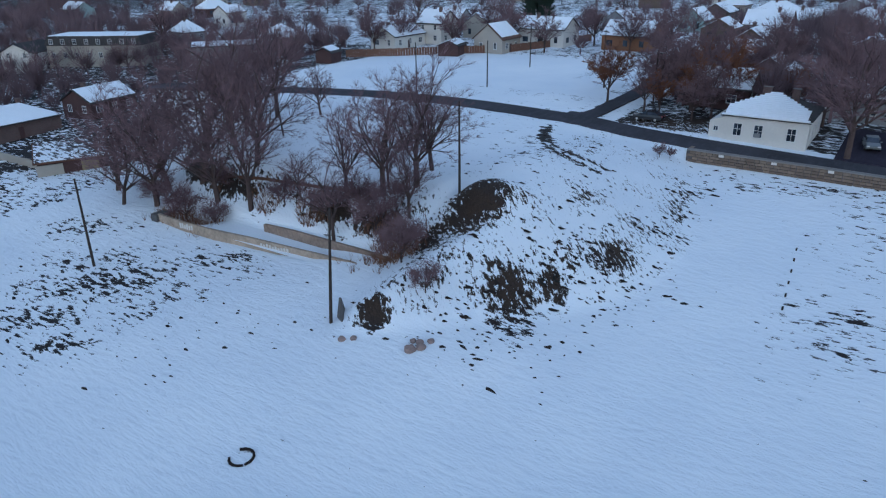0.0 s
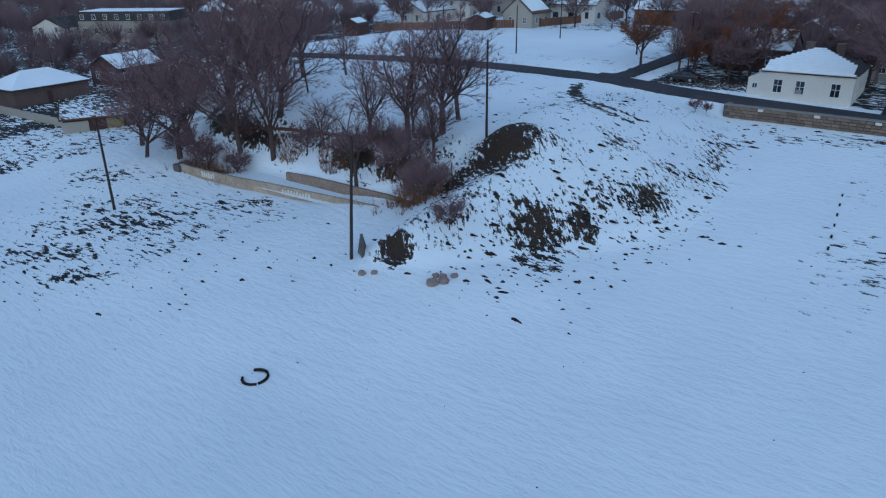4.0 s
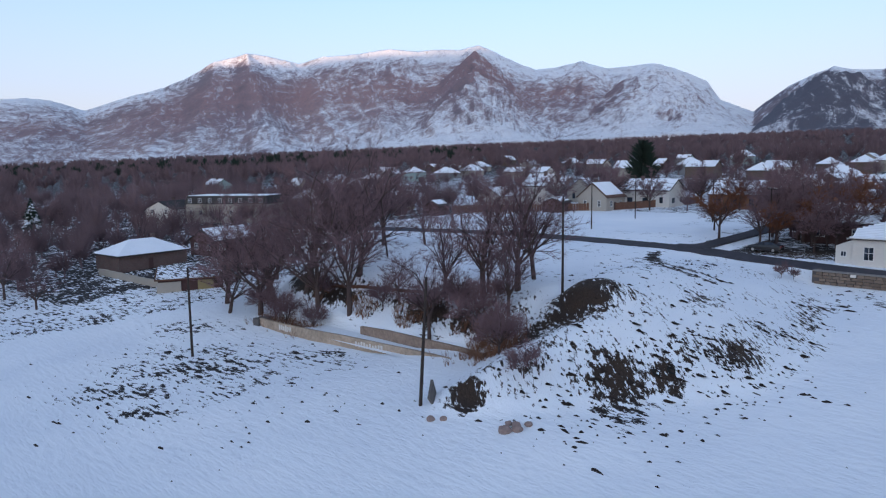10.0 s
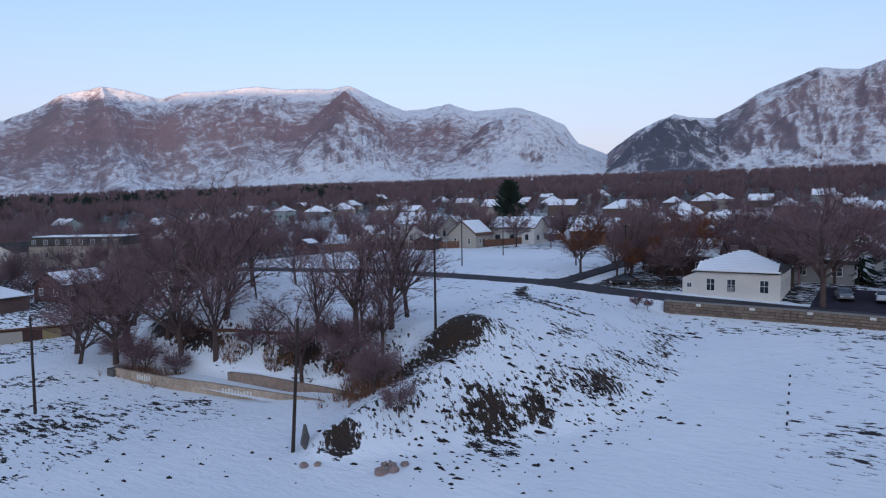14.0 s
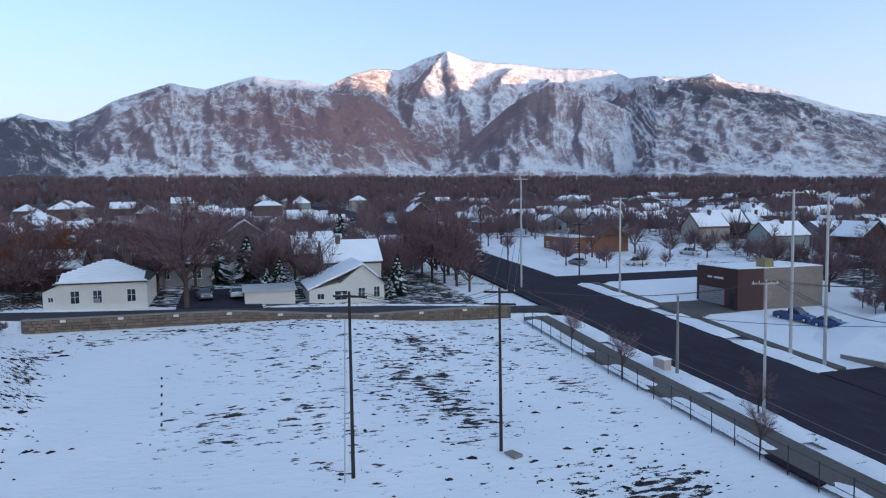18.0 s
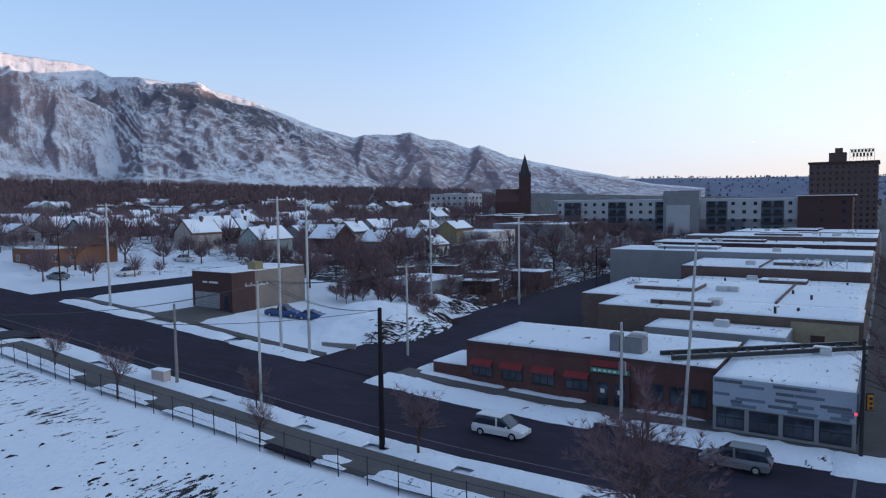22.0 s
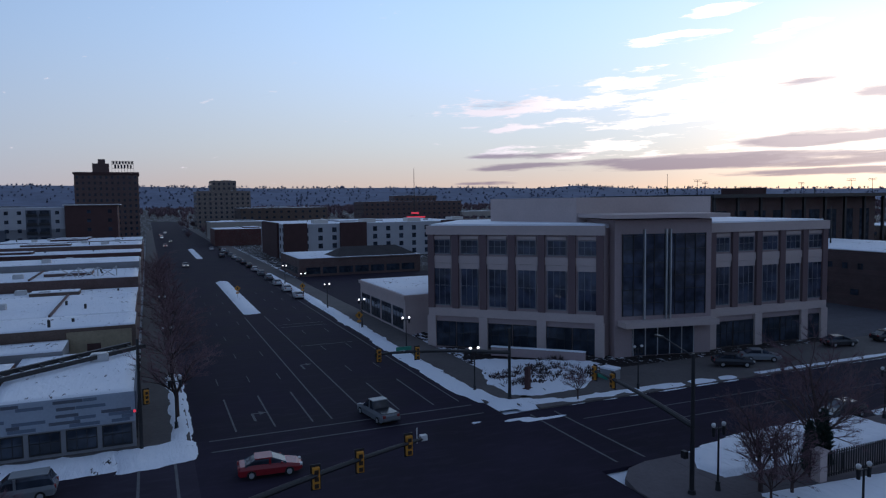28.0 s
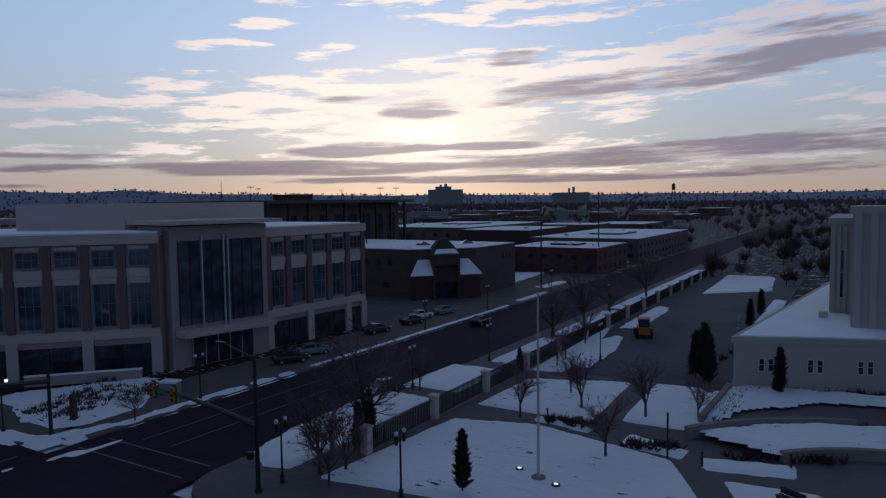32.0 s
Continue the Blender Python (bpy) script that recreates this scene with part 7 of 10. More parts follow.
block(-300, -100, -225, -62, 7.0, BRICK_DARK, "long dark brick building further along the street", 2, 5, "ne", 0, True, "office_block", 1.8, 1.2)
block(-330, -190, -250, -140, 9.0, BRICK_TAN, "broad flat-roofed hall with tan walls", 2, 6, "ne", 0, True, "hall", 2, 1.5)

# ---- the corner office ----
office = thing("office_building", "four-storey stone office with tall glazed corner entrance", "building", (-60, -80, 0))


def to_local(x, y):
    return x + 60, y + 80


def outline(pts):
    return [to_local(x, y) for x, y in pts]


BODY = ((-35.6, -88.6), (-52.6, -71.8), (-55.2, -73.2), (-66.4, -70.6), (-67.6, -69.6), (-88.2, -68.6), (-88.2, -100), (-48, -106))
part("wall", Geo().prism(outline(BODY), -1, 16.4), OFFICE_STONE, office)
part("snow_cover", Geo().prism(outline([(x * 0.985 - 0.8, y * 0.99 - 0.7) for x, y in BODY]), 16.4, 16.9), SNOW_CLEAN, office)
part("penthouse", Geo().prism(outline(((-48.5, -95), (-54, -80), (-76, -78), (-80, -100))), 16.4, 20.3), OFFICE_PALE, office, "plain pale penthouse with louvre")
part("penthouse_louvre", Geo().box(4.4, -6.0, 17.2, 7.6, -5.2, 19.8), GREY_WALL, office)


def facade(ax, ay, bx, by, bays, ground_h=4.3, narrow_end=False):
    """Pilasters, spandrels and windows of one straight front, from a to b (seen from outside, a at the left)."""
    dx, dy = bx - ax, by - ay
    length = math.hypot(dx, dy)
    ang = math.degrees(math.atan2(dy, dx))
    ux, uy = dx / length, dy / length
    nx, ny = uy, -ux
    lx, ly = to_local(ax, ay)

    def at(u, off):
        return lx + ux * u + nx * off, ly + uy * u + ny * off

    def slab(name, u0, u1, z0, z1, depth, mat):
        x, y = at(u0, 0)
        part(name, Geo().box(0, -depth, z0, u1 - u0, 0.05, z1, ang, (x, y, 0)), mat, office)

    slab("plinth_band", 0, length, ground_h, ground_h + 1.1, 0.32, OFFICE_PALE)
    slab("spandrel_band", 0, length, 11.6, 12.6, 0.22, OFFICE_PALE)
    slab("cornice", -0.2, length + 0.2, 15.5, 16.7, 0.5, OFFICE_PALE)
    step = length / bays
    for k in range(bays + 1):
        u = min(max(k * step, 0.45), length - 0.45)
        slab("pilaster", u - 0.45, u + 0.45, ground_h + 1.1, 15.5, 0.42, OFFICE_DARK)
        if k % 2 == 0 or k == bays:
            slab("pier", u - 0.6, u + 0.6, 0, ground_h, 0.45, OFFICE_PALE)
    for k in range(bays):
        u = (k + 0.5) * step
        w = step - 1.5
        x, y = at(u, 0.10)
        window(office, x, y, 12.9, ang, w, 1.9, 2, GREY_WALL, GLASS_BLUE)
        window(office, x, y, ground_h + 1.5, ang, w, 5.2, 2, GREY_WALL, GLASS_BLUE)
        x, y = at(u, 0.09)
        window(office, x, y, 0.15, ang, step - 0.1, ground_h - 0.9, 3, DARK_STEEL, GLASS)
        slab("lintel", u - w / 2, u + w / 2, 14.9, 15.3, 0.2, OFFICE_PALE)
        slab("sill_panel", u - w / 2 - 0.2, u + w / 2 + 0.2, 10.85, 11.58, 0.18, OFFICE_PALE)


facade(-35.6, -88.6, -52.6, -71.8, 6)
facade(-67.6, -69.6, -88.2, -68.6, 5)
# entrance bay
ent = ((-53.6, -70.9), (-66.8, -68.3), (-68.6, -77), (-55.4, -79.6))
part("entrance_bay", Geo().prism(outline(ent), -1, 17.4), OFFICE_STONE, office)
part("entrance_roof", Geo().prism(outline(((-52.2, -69.4), (-68.0, -66.4), (-70, -78), (-54.4, -81))), 17.6, 18.1), OFFICE_PALE, office, "thin overhanging roof plate")
ex, ey = to_local(-54.0, -70.82)
eang = math.degrees(math.atan2(-68.3 + 70.9, -66.8 + 53.6))
part("curtain_wall", Geo().box(0.6, -0.12, 5.2, 12.2, 0.1, 15.6, eang, (ex, ey, 0)), GLASS_BLUE, office, "tall blue glass curtain wall")
for k in range(9):
    part("mullion", Geo().box(0.6 + 1.44 * k - 0.05, -0.22, 5.2, 0.6 + 1.44 * k + 0.05, 0, 15.6, eang, (ex, ey, 0)), DARK_STEEL, office)
for k in range(6):
    part("transom", Geo().box(0.6, -0.2, 6.8 + 1.7 * k, 12.2, 0, 6.88 + 1.7 * k, eang, (ex, ey, 0)), DARK_STEEL, office)
for u in (3.4, 6.4, 7.0):
    part("fin", Geo().box(u, -0.5, 4.4, u + 0.16, -0.1, 16.2, eang, (ex, ey, 0)), STEEL, office, "pale vertical fin")
part("canopy", Geo().box(0.0, -2.2, 4.0, 12.9, 0.2, 4.7, eang, (ex, ey, 0)), OFFICE_PALE, office)
part("entrance_glass", Geo().box(2.0, -0.1, 0.1, 10.6, 0.1, 3.9, eang, (ex, ey, 0)), GLASS, office)
for k in range(6):
    part("door_mullion", Geo().box(2.0 + 1.7 * k, -0.2, 0.1, 2.1 + 1.7 * k, 0, 3.9, eang, (ex, ey, 0)), STEEL, office)

# dark steel-framed hall behind the office
hall = thing("steel_hall", "tall open hall with a flat dark roof on steel columns", "building", (-140, -140, 0))
part("roof", Geo().box(-34, -22, 20.0, 26, 24, 20.8), DARK_STEEL, hall)
part("wall", Geo().box(-32, -20, -1, 24, 20, 20.0), BRICK_DARK, hall)
for k in range(9):
    part("column", Geo().box(-32 + 7 * k, 22, -1, -31.4 + 7 * k, 22.6, 20), DARK_STEEL, hall)
    window(hall, -28 + 6 * k, 20, 8, 180, 3.6, 9, 2, DARK_STEEL)
part("plant_room", Geo().box(-14, -6, 20.8, -6, 2, 22.6), BROWN_WALL, hall)

# ---- the temple and its annex ----
annex = thing("temple_annex", "low pale stone annex with flat snowy roof and paired windows", "building", (-76.4, -11.1, 0.1))
AX = [(0, 0), (-5.2, 14.2), (-14, 38), (-76, 38), (-64, 7.6)]
grow = lambda k: [(x + k * (0.9 if x > -30 else -0.9), y + k * (0.9 if y > 20 else -0.9)) for x, y in AX]
part("wall", Geo().prism(AX, -1, 4.9), TEMPLE_STONE, annex)
part("cornice", Geo().prism(grow(0.25), 4.9, 5.5), TEMPLE_STONE, annex)
part("base_course", Geo().prism(grow(0.12), -1, 0.9), TEMPLE_STONE, annex)
part("snow_cover", Geo().prism(grow(-0.5), 5.5, 5.62), SNOW_CLEAN, annex)
for v in (3.0, 7.4, 11.8, 16.5, 21):
    for o in (-0.42, 0.42):
        f = (v + o) / 14.2
        window(annex, -5.2 * f, 14.2 * f, 1.9, 110, 0.6, 1.4, 0, TRIM)
for u in (-8, -18, -28):
    window(annex, u, -u * -0.119, 1.9, -7, 0.7, 1.4, 0, TRIM)
for u, v in ((-30, 9), (-33, 11), (-17, 7)):
    part("roof_vent", Geo().box(u, v, 5.5, u + 1.2, v + 0.9, 6.4), STEEL, annex)
temple = thing("temple", "tall pale stone temple with fluted walls and slit windows", "building", (-95, 14, 0.1))
part("wall", Geo().box(-25, -17.2, -1, -2, 26, 17.0), TEMPLE_STONE, temple)
part("tower_block", Geo().box(-2.0, -14.8, -1, 8.0, 22, 18.4), TEMPLE_STONE, temple)
part("cornice", Geo().box(-25.3, -17.5, 16.6, -1.8, 26, 17.3).box(-2.3, -15.1, 18.0, 8.3, 22, 18.8), TEMPLE_STONE, temple)
for k in range(24):
    part("flute", Geo().box(8.0, -14.6 + 1.5 * k, 5, 8.25, -13.9 + 1.5 * k, 18.0), TEMPLE_STONE, temple)
for k in range(4):
    part("flute", Geo().box(-2.0, -17.0 + 0.62 * k, 5, -1.8, -16.7 + 0.62 * k, 16.4), TEMPLE_STONE, temple)
window(temple, -2.0, -15.8, 7.5, 90, 0.9, 6.0, 0, TRIM)
for k in range(5):
    window(temple, -5 - 4 * k, -17.2, 7.5, 0, 1.0, 6.0, 0, TRIM)

# ---- trees ----
def bare_tree(seed, height=10.0, spread=0.55, limbs=7, twigs=9, lean=0.0, fine=1.0):
    """Trunk with limbs, and the twigs of the crown, as two meshes' geometry."""
    r = random.Random(seed)
    wood, crown = Geo(), Geo()

    def bend(v, a):
        return (v + Vector((r.uniform(-a, a), r.uniform(-a, a), r.uniform(-a, a) * 0.6))).normalized()

    def twig_fan(p, d, size, n):
        for _ in range(n):
            e = bend(d, 0.85)
            e.z = e.z * 0.8 + 0.25
            crown.spike(p, p + e.normalized() * size * r.uniform(0.6, 1.25), 0.0072 * fine * (0.6 + size))

    def grow(p, d, length, rad, level):
        steps = 3 if level < 2 else 2
        for s in range(steps):
            d = bend(d, 0.16 + 0.06 * level)
            q = p + d * length / steps
            r1 = rad * (1 - 0.30 * (s + 1) / steps)
            (wood if level < 3 else crown).tube(p, q, rad, r1, 5 if level == 0 else (4 if level == 1 else 3), False)
            rad, p = r1, q
            if level >= 1:
                kids = 2 if level == 1 else 2
                for _ in range(kids):
                    if level < 3:
                        grow(p, bend(d, 0.75 + 0.1 * level), length * r.uniform(0.45, 0.62), rad * 0.62, level + 1)
                    else:
                        twig_fan(p, d, length * 0.75, 3)
        twig_fan(p, d, max(0.7, length * 0.55), twigs if level > 1 else 4)

    p, d = Vector((0, 0, -0.4)), Vector((lean, 0, 1)).normalized()
    rad = height * 0.021
    trunk = height * r.uniform(0.24, 0.34)
    q = p + d * (trunk + 0.4)
    wood.tube(p, q, rad * 1.35, rad, 7, False)
    for k in range(limbs):
        a = 2 * math.pi * k / limbs + r.uniform(-0.4, 0.4)
        out = spread * r.uniform(0.5, 1.25)
        e = Vector((math.cos(a) * out + lean, math.sin(a) * out, 1.0)).normalized()
        s = q - d * r.uniform(0, trunk * 0.35)
        grow(s, e, height * r.uniform(0.36, 0.5), rad * r.uniform(0.42, 0.62), 1)
    grow(q, bend(d, 0.15), height * 0.55, rad * 0.7, 1)
    return wood, crown


def tree_thing(name, wood, crown, bark, leaf, label):
    t = thing(name, label, "tree")
    part("trunk", wood, bark, t)
    part("crown", crown, leaf, t)
    return t


KINDS = []
for k, (h, sp, lm, tw) in enumerate(((11, 0.85, 7, 8), (10, 0.7, 7, 8), (9, 1.0, 7, 7), (12, 0.6, 7, 8), (8, 0.8, 6, 7))):
    KINDS.append(tree_thing("bare_tree", *bare_tree(100 + k, h, sp, lm, tw), BARK, TWIG, "leafless tree with a dense grey-brown crown of fine twigs"))
DENSE = tree_thing("dense_bare_tree", *bare_tree(171, 10, 0.8, 10, 14, fine=1.5), BARK, TWIG, "broad leafless tree with a thick reddish-brown crown")
RUSSET = tree_thing("russet_tree", *bare_tree(130, 8, 0.6, 6, 9, fine=2.6), BARK, TWIG_RED, "tree still holding rust-brown withered leaves")
SAPLING = tree_thing("young_tree", *bare_tree(140, 4.6, 0.5, 5, 4), BARK, TWIG, "slender leafless young tree")
SHRUB = tree_thing("bare_shrub", *bare_tree(150, 2.6, 1.2, 8, 6, fine=1.0), BARK, TWIG, "low leafless reddish-brown shrub")
for o, sp in zip(KINDS + [DENSE, RUSSET, SAPLING, SHRUB], ((140.2, 5.9), (56.3, 47.2), (106.5, -12.0), (51, 63.4), (50.0, 49.2), (96.4, 6.2), (108.5, 42.4), (30.5, -43.4), (44.0, 32.6))):
    o.matrix_basis = pose(sp[0], sp[1], ground(*sp), 0, 0, 20)
KINDS[1].scale = (1.25, 1.25, 1.2)
DENSE.scale = (1.4, 1.4, 1.4)


def plant(kind, x, y, size=1.0, rz=0.0, tilt=0.0, group="bare trees", label="", z=None):
    t = copy_thing(kind, Matrix.Identity(4))
    t.matrix_basis = pose(x, y, ground(x, y) if z is None else z, tilt, tilt * 0.6, rz) @ Matrix.Diagonal((size, size, size, 1))
    t["group"] = group
    if label:
        t["label"] = label
    return t


rt = random.Random(77)
GROVE = ((48.9, 79.5, 1.0, 0), (64.3, 99, 1.0, 1), (59.0, 44.5, 0.98, 0), (53.6, 57.5, 0.55, 4), (52.6, 47.4, 0.55, 4), (54, 84, 1.05, 0), (52.5, 74, 1.0, 3),
         (56.5, 68, 1.05, 0), (60, 76, 1.1, 1), (66, 84, 1.1, 0), (58, 92, 1.0, 2), (72, 92, 1.1, 1), (64, 46, 0.7, 3), (55, 51.5, 0.6, 3), (78, 77.4, 0.6, 1), (47, 84, 0.9, 2), (50, 90, 1.0, 0))
for x, y, s, k in GROVE:
    plant(KINDS[k], x, y, s * 1.2, rt.uniform(0, 360), rt.uniform(-13, 13), "trees of the grove on the bank", "leafless tree rooted in the snowy bank of the grove")
for k in range(14):
    y = rt.uniform(68, 108)
    x = 50.5 + max(0, y - 76) * 0.55 + rt.uniform(0, 24)
    if math.hypot(x - 66, y - 73) < 2 or x > 76:
        continue
    kind, size, turn, tilt = rt.choice(KINDS), rt.uniform(0.85, 1.3), rt.uniform(0, 360), rt.uniform(-5, 5)
    if k % 2:
        continue
    plant(kind, x, y, size, turn, tilt, "trees of the grove on the bank", "leafless tree rooted in the snowy bank of the grove")
for _ in range(7):
    plant(rt.choice((KINDS[3], KINDS[4])), rt.uniform(52, 64), rt.uniform(41.5, 56), rt.uniform(0.35, 0.6), rt.uniform(0, 360), rt.uniform(-8, 8), "trees of the grove on the bank", "thin leafless young tree on the bank") if _ % 2 else None
for x, y, s in ((47.8, 38.2, 1.5), (48.6, 75.5, 1.5), (47.6, 71.5, 1.3), (48, 66.5, 1.2), (51.6, 44.5, 1.6), (53, 47.5, 1.5), (52.2, 52, 1.3), (52.4, 59, 1.2), (49.6, 80, 1.4), (50.8, 40.2, 1.3), (85.6, 26.0, 0.6), (86.8, 25.0, 0.5), (52.0, 70.0, 1.3), (54.5, 44.0, 1.3)):
    plant(SHRUB, x, y, s, rt.uniform(0, 360), 0, "shrubs of the bank")
for x, y, s in ((57.6, -84, 0.7), (58.5, -88, 0.8), (60.5, -90.5, 0.7), (75, -91, 1.1), (78, -92.5, 1.2), (77, -89, 1.0), (72, -92.5, 0.9), (80.5, -90.5, 1.0), (74, -97, 1.0), (66, -103, 1.0)):
    plant(SHRUB, x, y, s, rt.uniform(0, 360), 0, "brush on the snow heap", "", ground(x, y) + (1.2 if x < 62 else 0.2))
for x, y, s in ((116, 25, 1.1), (119, 16, 0.8), (110, 29.5, 0.9), (123, 31.5, 1.0), (106, 33, 0.7)):
    plant(RUSSET, x, y, s, rt.uniform(0, 360), 0, "russet trees")

houses = [(h.location.x, h.location.y) for h in bpy.data.objects if h.parent is None and h.type == "EMPTY" and h.get("category") in ("house", "building", "shed")]
free = lambda x, y, d: not any(abs(x - a) < d and abs(y - b) < d for a, b in houses)
placed = 0
while placed < 125:
    x, y = rt.uniform(97, 400), rt.uniform(-330, 290)
    if -62 < y < -37 or (x < 152 and 44 < y < 112) or (38 < y < 46 and x < 175) or (x < 112 and -105 < y < -40) or (y < -120 and x < 92 + (y + 330) * 0.0) or not free(x, y, 6.0):
        continue
    if 108 < x < 122 and -200 < y < -50:
        continue
    if x < 97 + 4 and -30 < y < 24:
        continue
    plant(rt.choice(KINDS), x, y, rt.uniform(0.6, 1.05), rt.uniform(0, 360), 0, "trees of the town", "leafless tree standing among the houses")
    placed += 1
for _ in range(56):
    x, y = rt.uniform(20, 150), rt.uniform(112, 300)
    if free(x, y, 7):
        plant(rt.choice(KINDS), x, y, rt.uniform(0.6, 1.0), rt.uniform(0, 360), 0, "trees of the town", "leafless tree in the low town beyond the field")
for x, y, s in ((60, -98, 0.5), (64, -112, 0.6), (82, -98, 0.7), (78, -92, 0.55), (74, -128, 0.8), (88, -118, 0.8), (66, -140, 0.8), (96, -108, 0.8), (104, -120, 0.9), (58, -150, 0.9), (70, -160, 0.9), (84, -150, 0.9), (60, -180, 0.9), (75, -200, 1), (90, -175, 1), (66, -230, 1), (88, -240, 1),
                (100, -260, 1), (112, -240, 1), (30, -104, 0.55), (34, -110, 0.5), (24, -112, 0.5), (128, -42, 0.8), (118, -36, 0.8), (110, -38, 0.7)):
    plant(rt.choice(KINDS), x, y, s, rt.uniform(0, 360), 0, "trees of the town", "leafless tree on rough ground behind the shops")
for x, y, s in ((122, -39.5, 1.05), (128.5, -40, 1.1), (115.5, -37.5, 0.9), (135, -39.5, 1.05), (143, -38, 1.0), (119, -34, 0.95), (126, -34, 1.0), (112, -5, 0.75), (127, 8, 0.9), (121, 30, 0.9), (113, 31.5, 0.8), (128, 36, 0.9), (104, 27.5, 0.6), (131, 22, 1.0), (139, 34, 0.9), (107, 25.5, 0.75), (112, 35, 0.8), (118, 37.5, 0.85), (125, 26, 0.9), (134, 30, 0.9), (110.5, 11, 0.8), (116, 6, 0.85), (144, 24, 0.9), (136, 12, 0.9), (121.5, -10, 0.8), (127, -22, 0.8), (118, -28, 0.7),
                (60.5, -88.5, 0.45), (64.5, -90, 0.5), (69, -91, 0.55), (74, -94, 0.6), (68.5, -97, 0.6), (80, -101, 0.7), (92, -96, 0.7), (100, -92, 0.8)):
    plant(DENSE, x, y, s, rt.uniform(0, 360), 0, "trees of the town", "broad leafless tree crowding against the houses")
# street trees along the boulevard and before the shops
for k in range(9):
    plant(KINDS[4], -1.8, -68 - 15 * k, 0.95, 50 * k, 0, "street trees", "snow-dusted street tree in the shop-front pavement", 0.1)
plant(DENSE, 11.4, -38.2, 0.8, 30, 0, "street trees", "spreading leafless tree with snow on its limbs beside the field fence")
for x, y, s in ((48.5, -43.2, 0.75), (62, -38.0, 0.9), (42.5, -38.1, 0.7), (75, -39, 0.8)):
    plant(SAPLING, x, y, s, 40, 0, "saplings")
for x, y, s, k in ((-45.5, -35.6, 1.0, 2), (-40.0, -34.6, 0.6, 4), (-37.5, -33.6, 0.6, 1), (-38.8, -32.2, 0.5, 2), (-36.2, -31.6, 0.45, 4), (-92, -37.5, 0.7, 0), (-104, -37.2, 0.85, 1), (-118, -37.5, 0.7, 2), (-140, -37, 0.8, 0), (-38.6, -56.9, 0.4, 4)):
    plant(KINDS[k], x, y, s, 60 * k, 0, "street trees", "leafless tree on the garden verge", 0.1)
for x, y, s in ((-61.4, -22.2, 1.05), (-61.8, -16.3, 1.05), (-50.7, -16.4, 0.95), (-57, -26.5, 0.9), (-66, -25, 0.8), (-64, -12.2, 0.7), (-80, -31, 0.9), (-90, -32, 0.9), (-60, -39.5, 0.8), (-76, -30.5, 0.7)):
    plant(SAPLING, x, y, s, rt.uniform(0, 360), 0, "garden saplings", "slender leafless sapling in a snowy lawn", 0.1)


def conifer(seed, height, width, tall=False):
    r = random.Random(seed)
    wood, crown = Geo(), Geo()
    wood.tube((0, 0, -0.3), (0, 0, height * 0.9), height * 0.018, 0.01, 6)
    n = int(260 if not tall else 240)
    for k in range(n):
        t = r.random() ** 0.8
        z = height * (0.06 + 0.92 * t)
        rad = width * ((1 - t) ** (0.75 if not tall else 0.45)) * r.uniform(0.7, 1.1) + 0.05
        a = r.uniform(0, 2 * math.pi)
        p = Vector((0, 0, z))
        e = p + Vector((math.cos(a) * rad, math.sin(a) * rad, -rad * 0.25 if not tall else rad * 0.9))
        for _ in range(3):
            j = Vector((r.uniform(-0.3, 0.3), r.uniform(-0.3, 0.3), r.uniform(-0.3, 0.2))) * (0.5 + rad)
            crown.spike(p + (e - p) * 0.25, e + j * 0.6, 0.10 + rad * 0.10)
    return wood, crown


SPRUCE = tree_thing("conifer", *conifer(1, 9, 2.8), BARK, NEEDLES, "dark green conifer dusted with snow")
flakes = Geo()
rk = random.Random(4)
for k in range(150):
    t = rk.random() ** 0.8
    z, a = 9 * (0.08 + 0.85 * t), rk.uniform(0, 6.28)
    rad = 2.8 * (1 - t) ** 0.75
    c, s = math.cos(a), math.sin(a)
    p = Vector((c * rad * 0.45, s * rad * 0.45, z + 0.12 - rad * 0.06))
    flakes.spike(p, Vector((c * rad * rk.uniform(0.85, 1.05), s * rad * rk.uniform(0.85, 1.05), z + 0.1 - rad * 0.2)), 0.16 + rad * 0.07)
part("snow_load", flakes, SNOW_CLEAN, SPRUCE, "snow lying on the boughs")
SPRUCE.matrix_basis = pose(103.5, -24.0, ground(103.5, -24), 0, 0, 0) @ Matrix.Diagonal((0.75, 0.75, 0.75, 1))
CYPRESS = tree_thing("columnar_conifer", *conifer(2, 6, 0.95, True), BARK, NEEDLES, "slim dark columnar conifer beside the temple")
CYPRESS.matrix_basis = pose(-39.7, -22.8, 0.2, 0, 0, 0) @ Matrix.Diagonal((0.75, 0.75, 0.75, 1))
for x, y, s in ((106.5, -4.5, 0.5), (108.8, -6.6, 0.62), (104.6, -6.2, 0.4), (102.5, -22.6, 0.4), (108, -25.5, 0.55), (118, 3, 1.0), (120.5, -2.0, 0.9), (148, -22, 1.2), (140, -50, 0.7), (180, -30, 1.0), (240, -130, 1.0), (300, -250, 1.2), (60, 210, 1.3)):
    plant(SPRUCE, x, y, s, 30 * x, 0, "conifers")
PINE = tree_thing("pine", *conifer(5, 18, 6.2, True), BARK, NEEDLES, "large dark round-crowned pine above the roofs")
PINE.matrix_basis = pose(205, 105, ground(205, 105), 0, 0, 0)
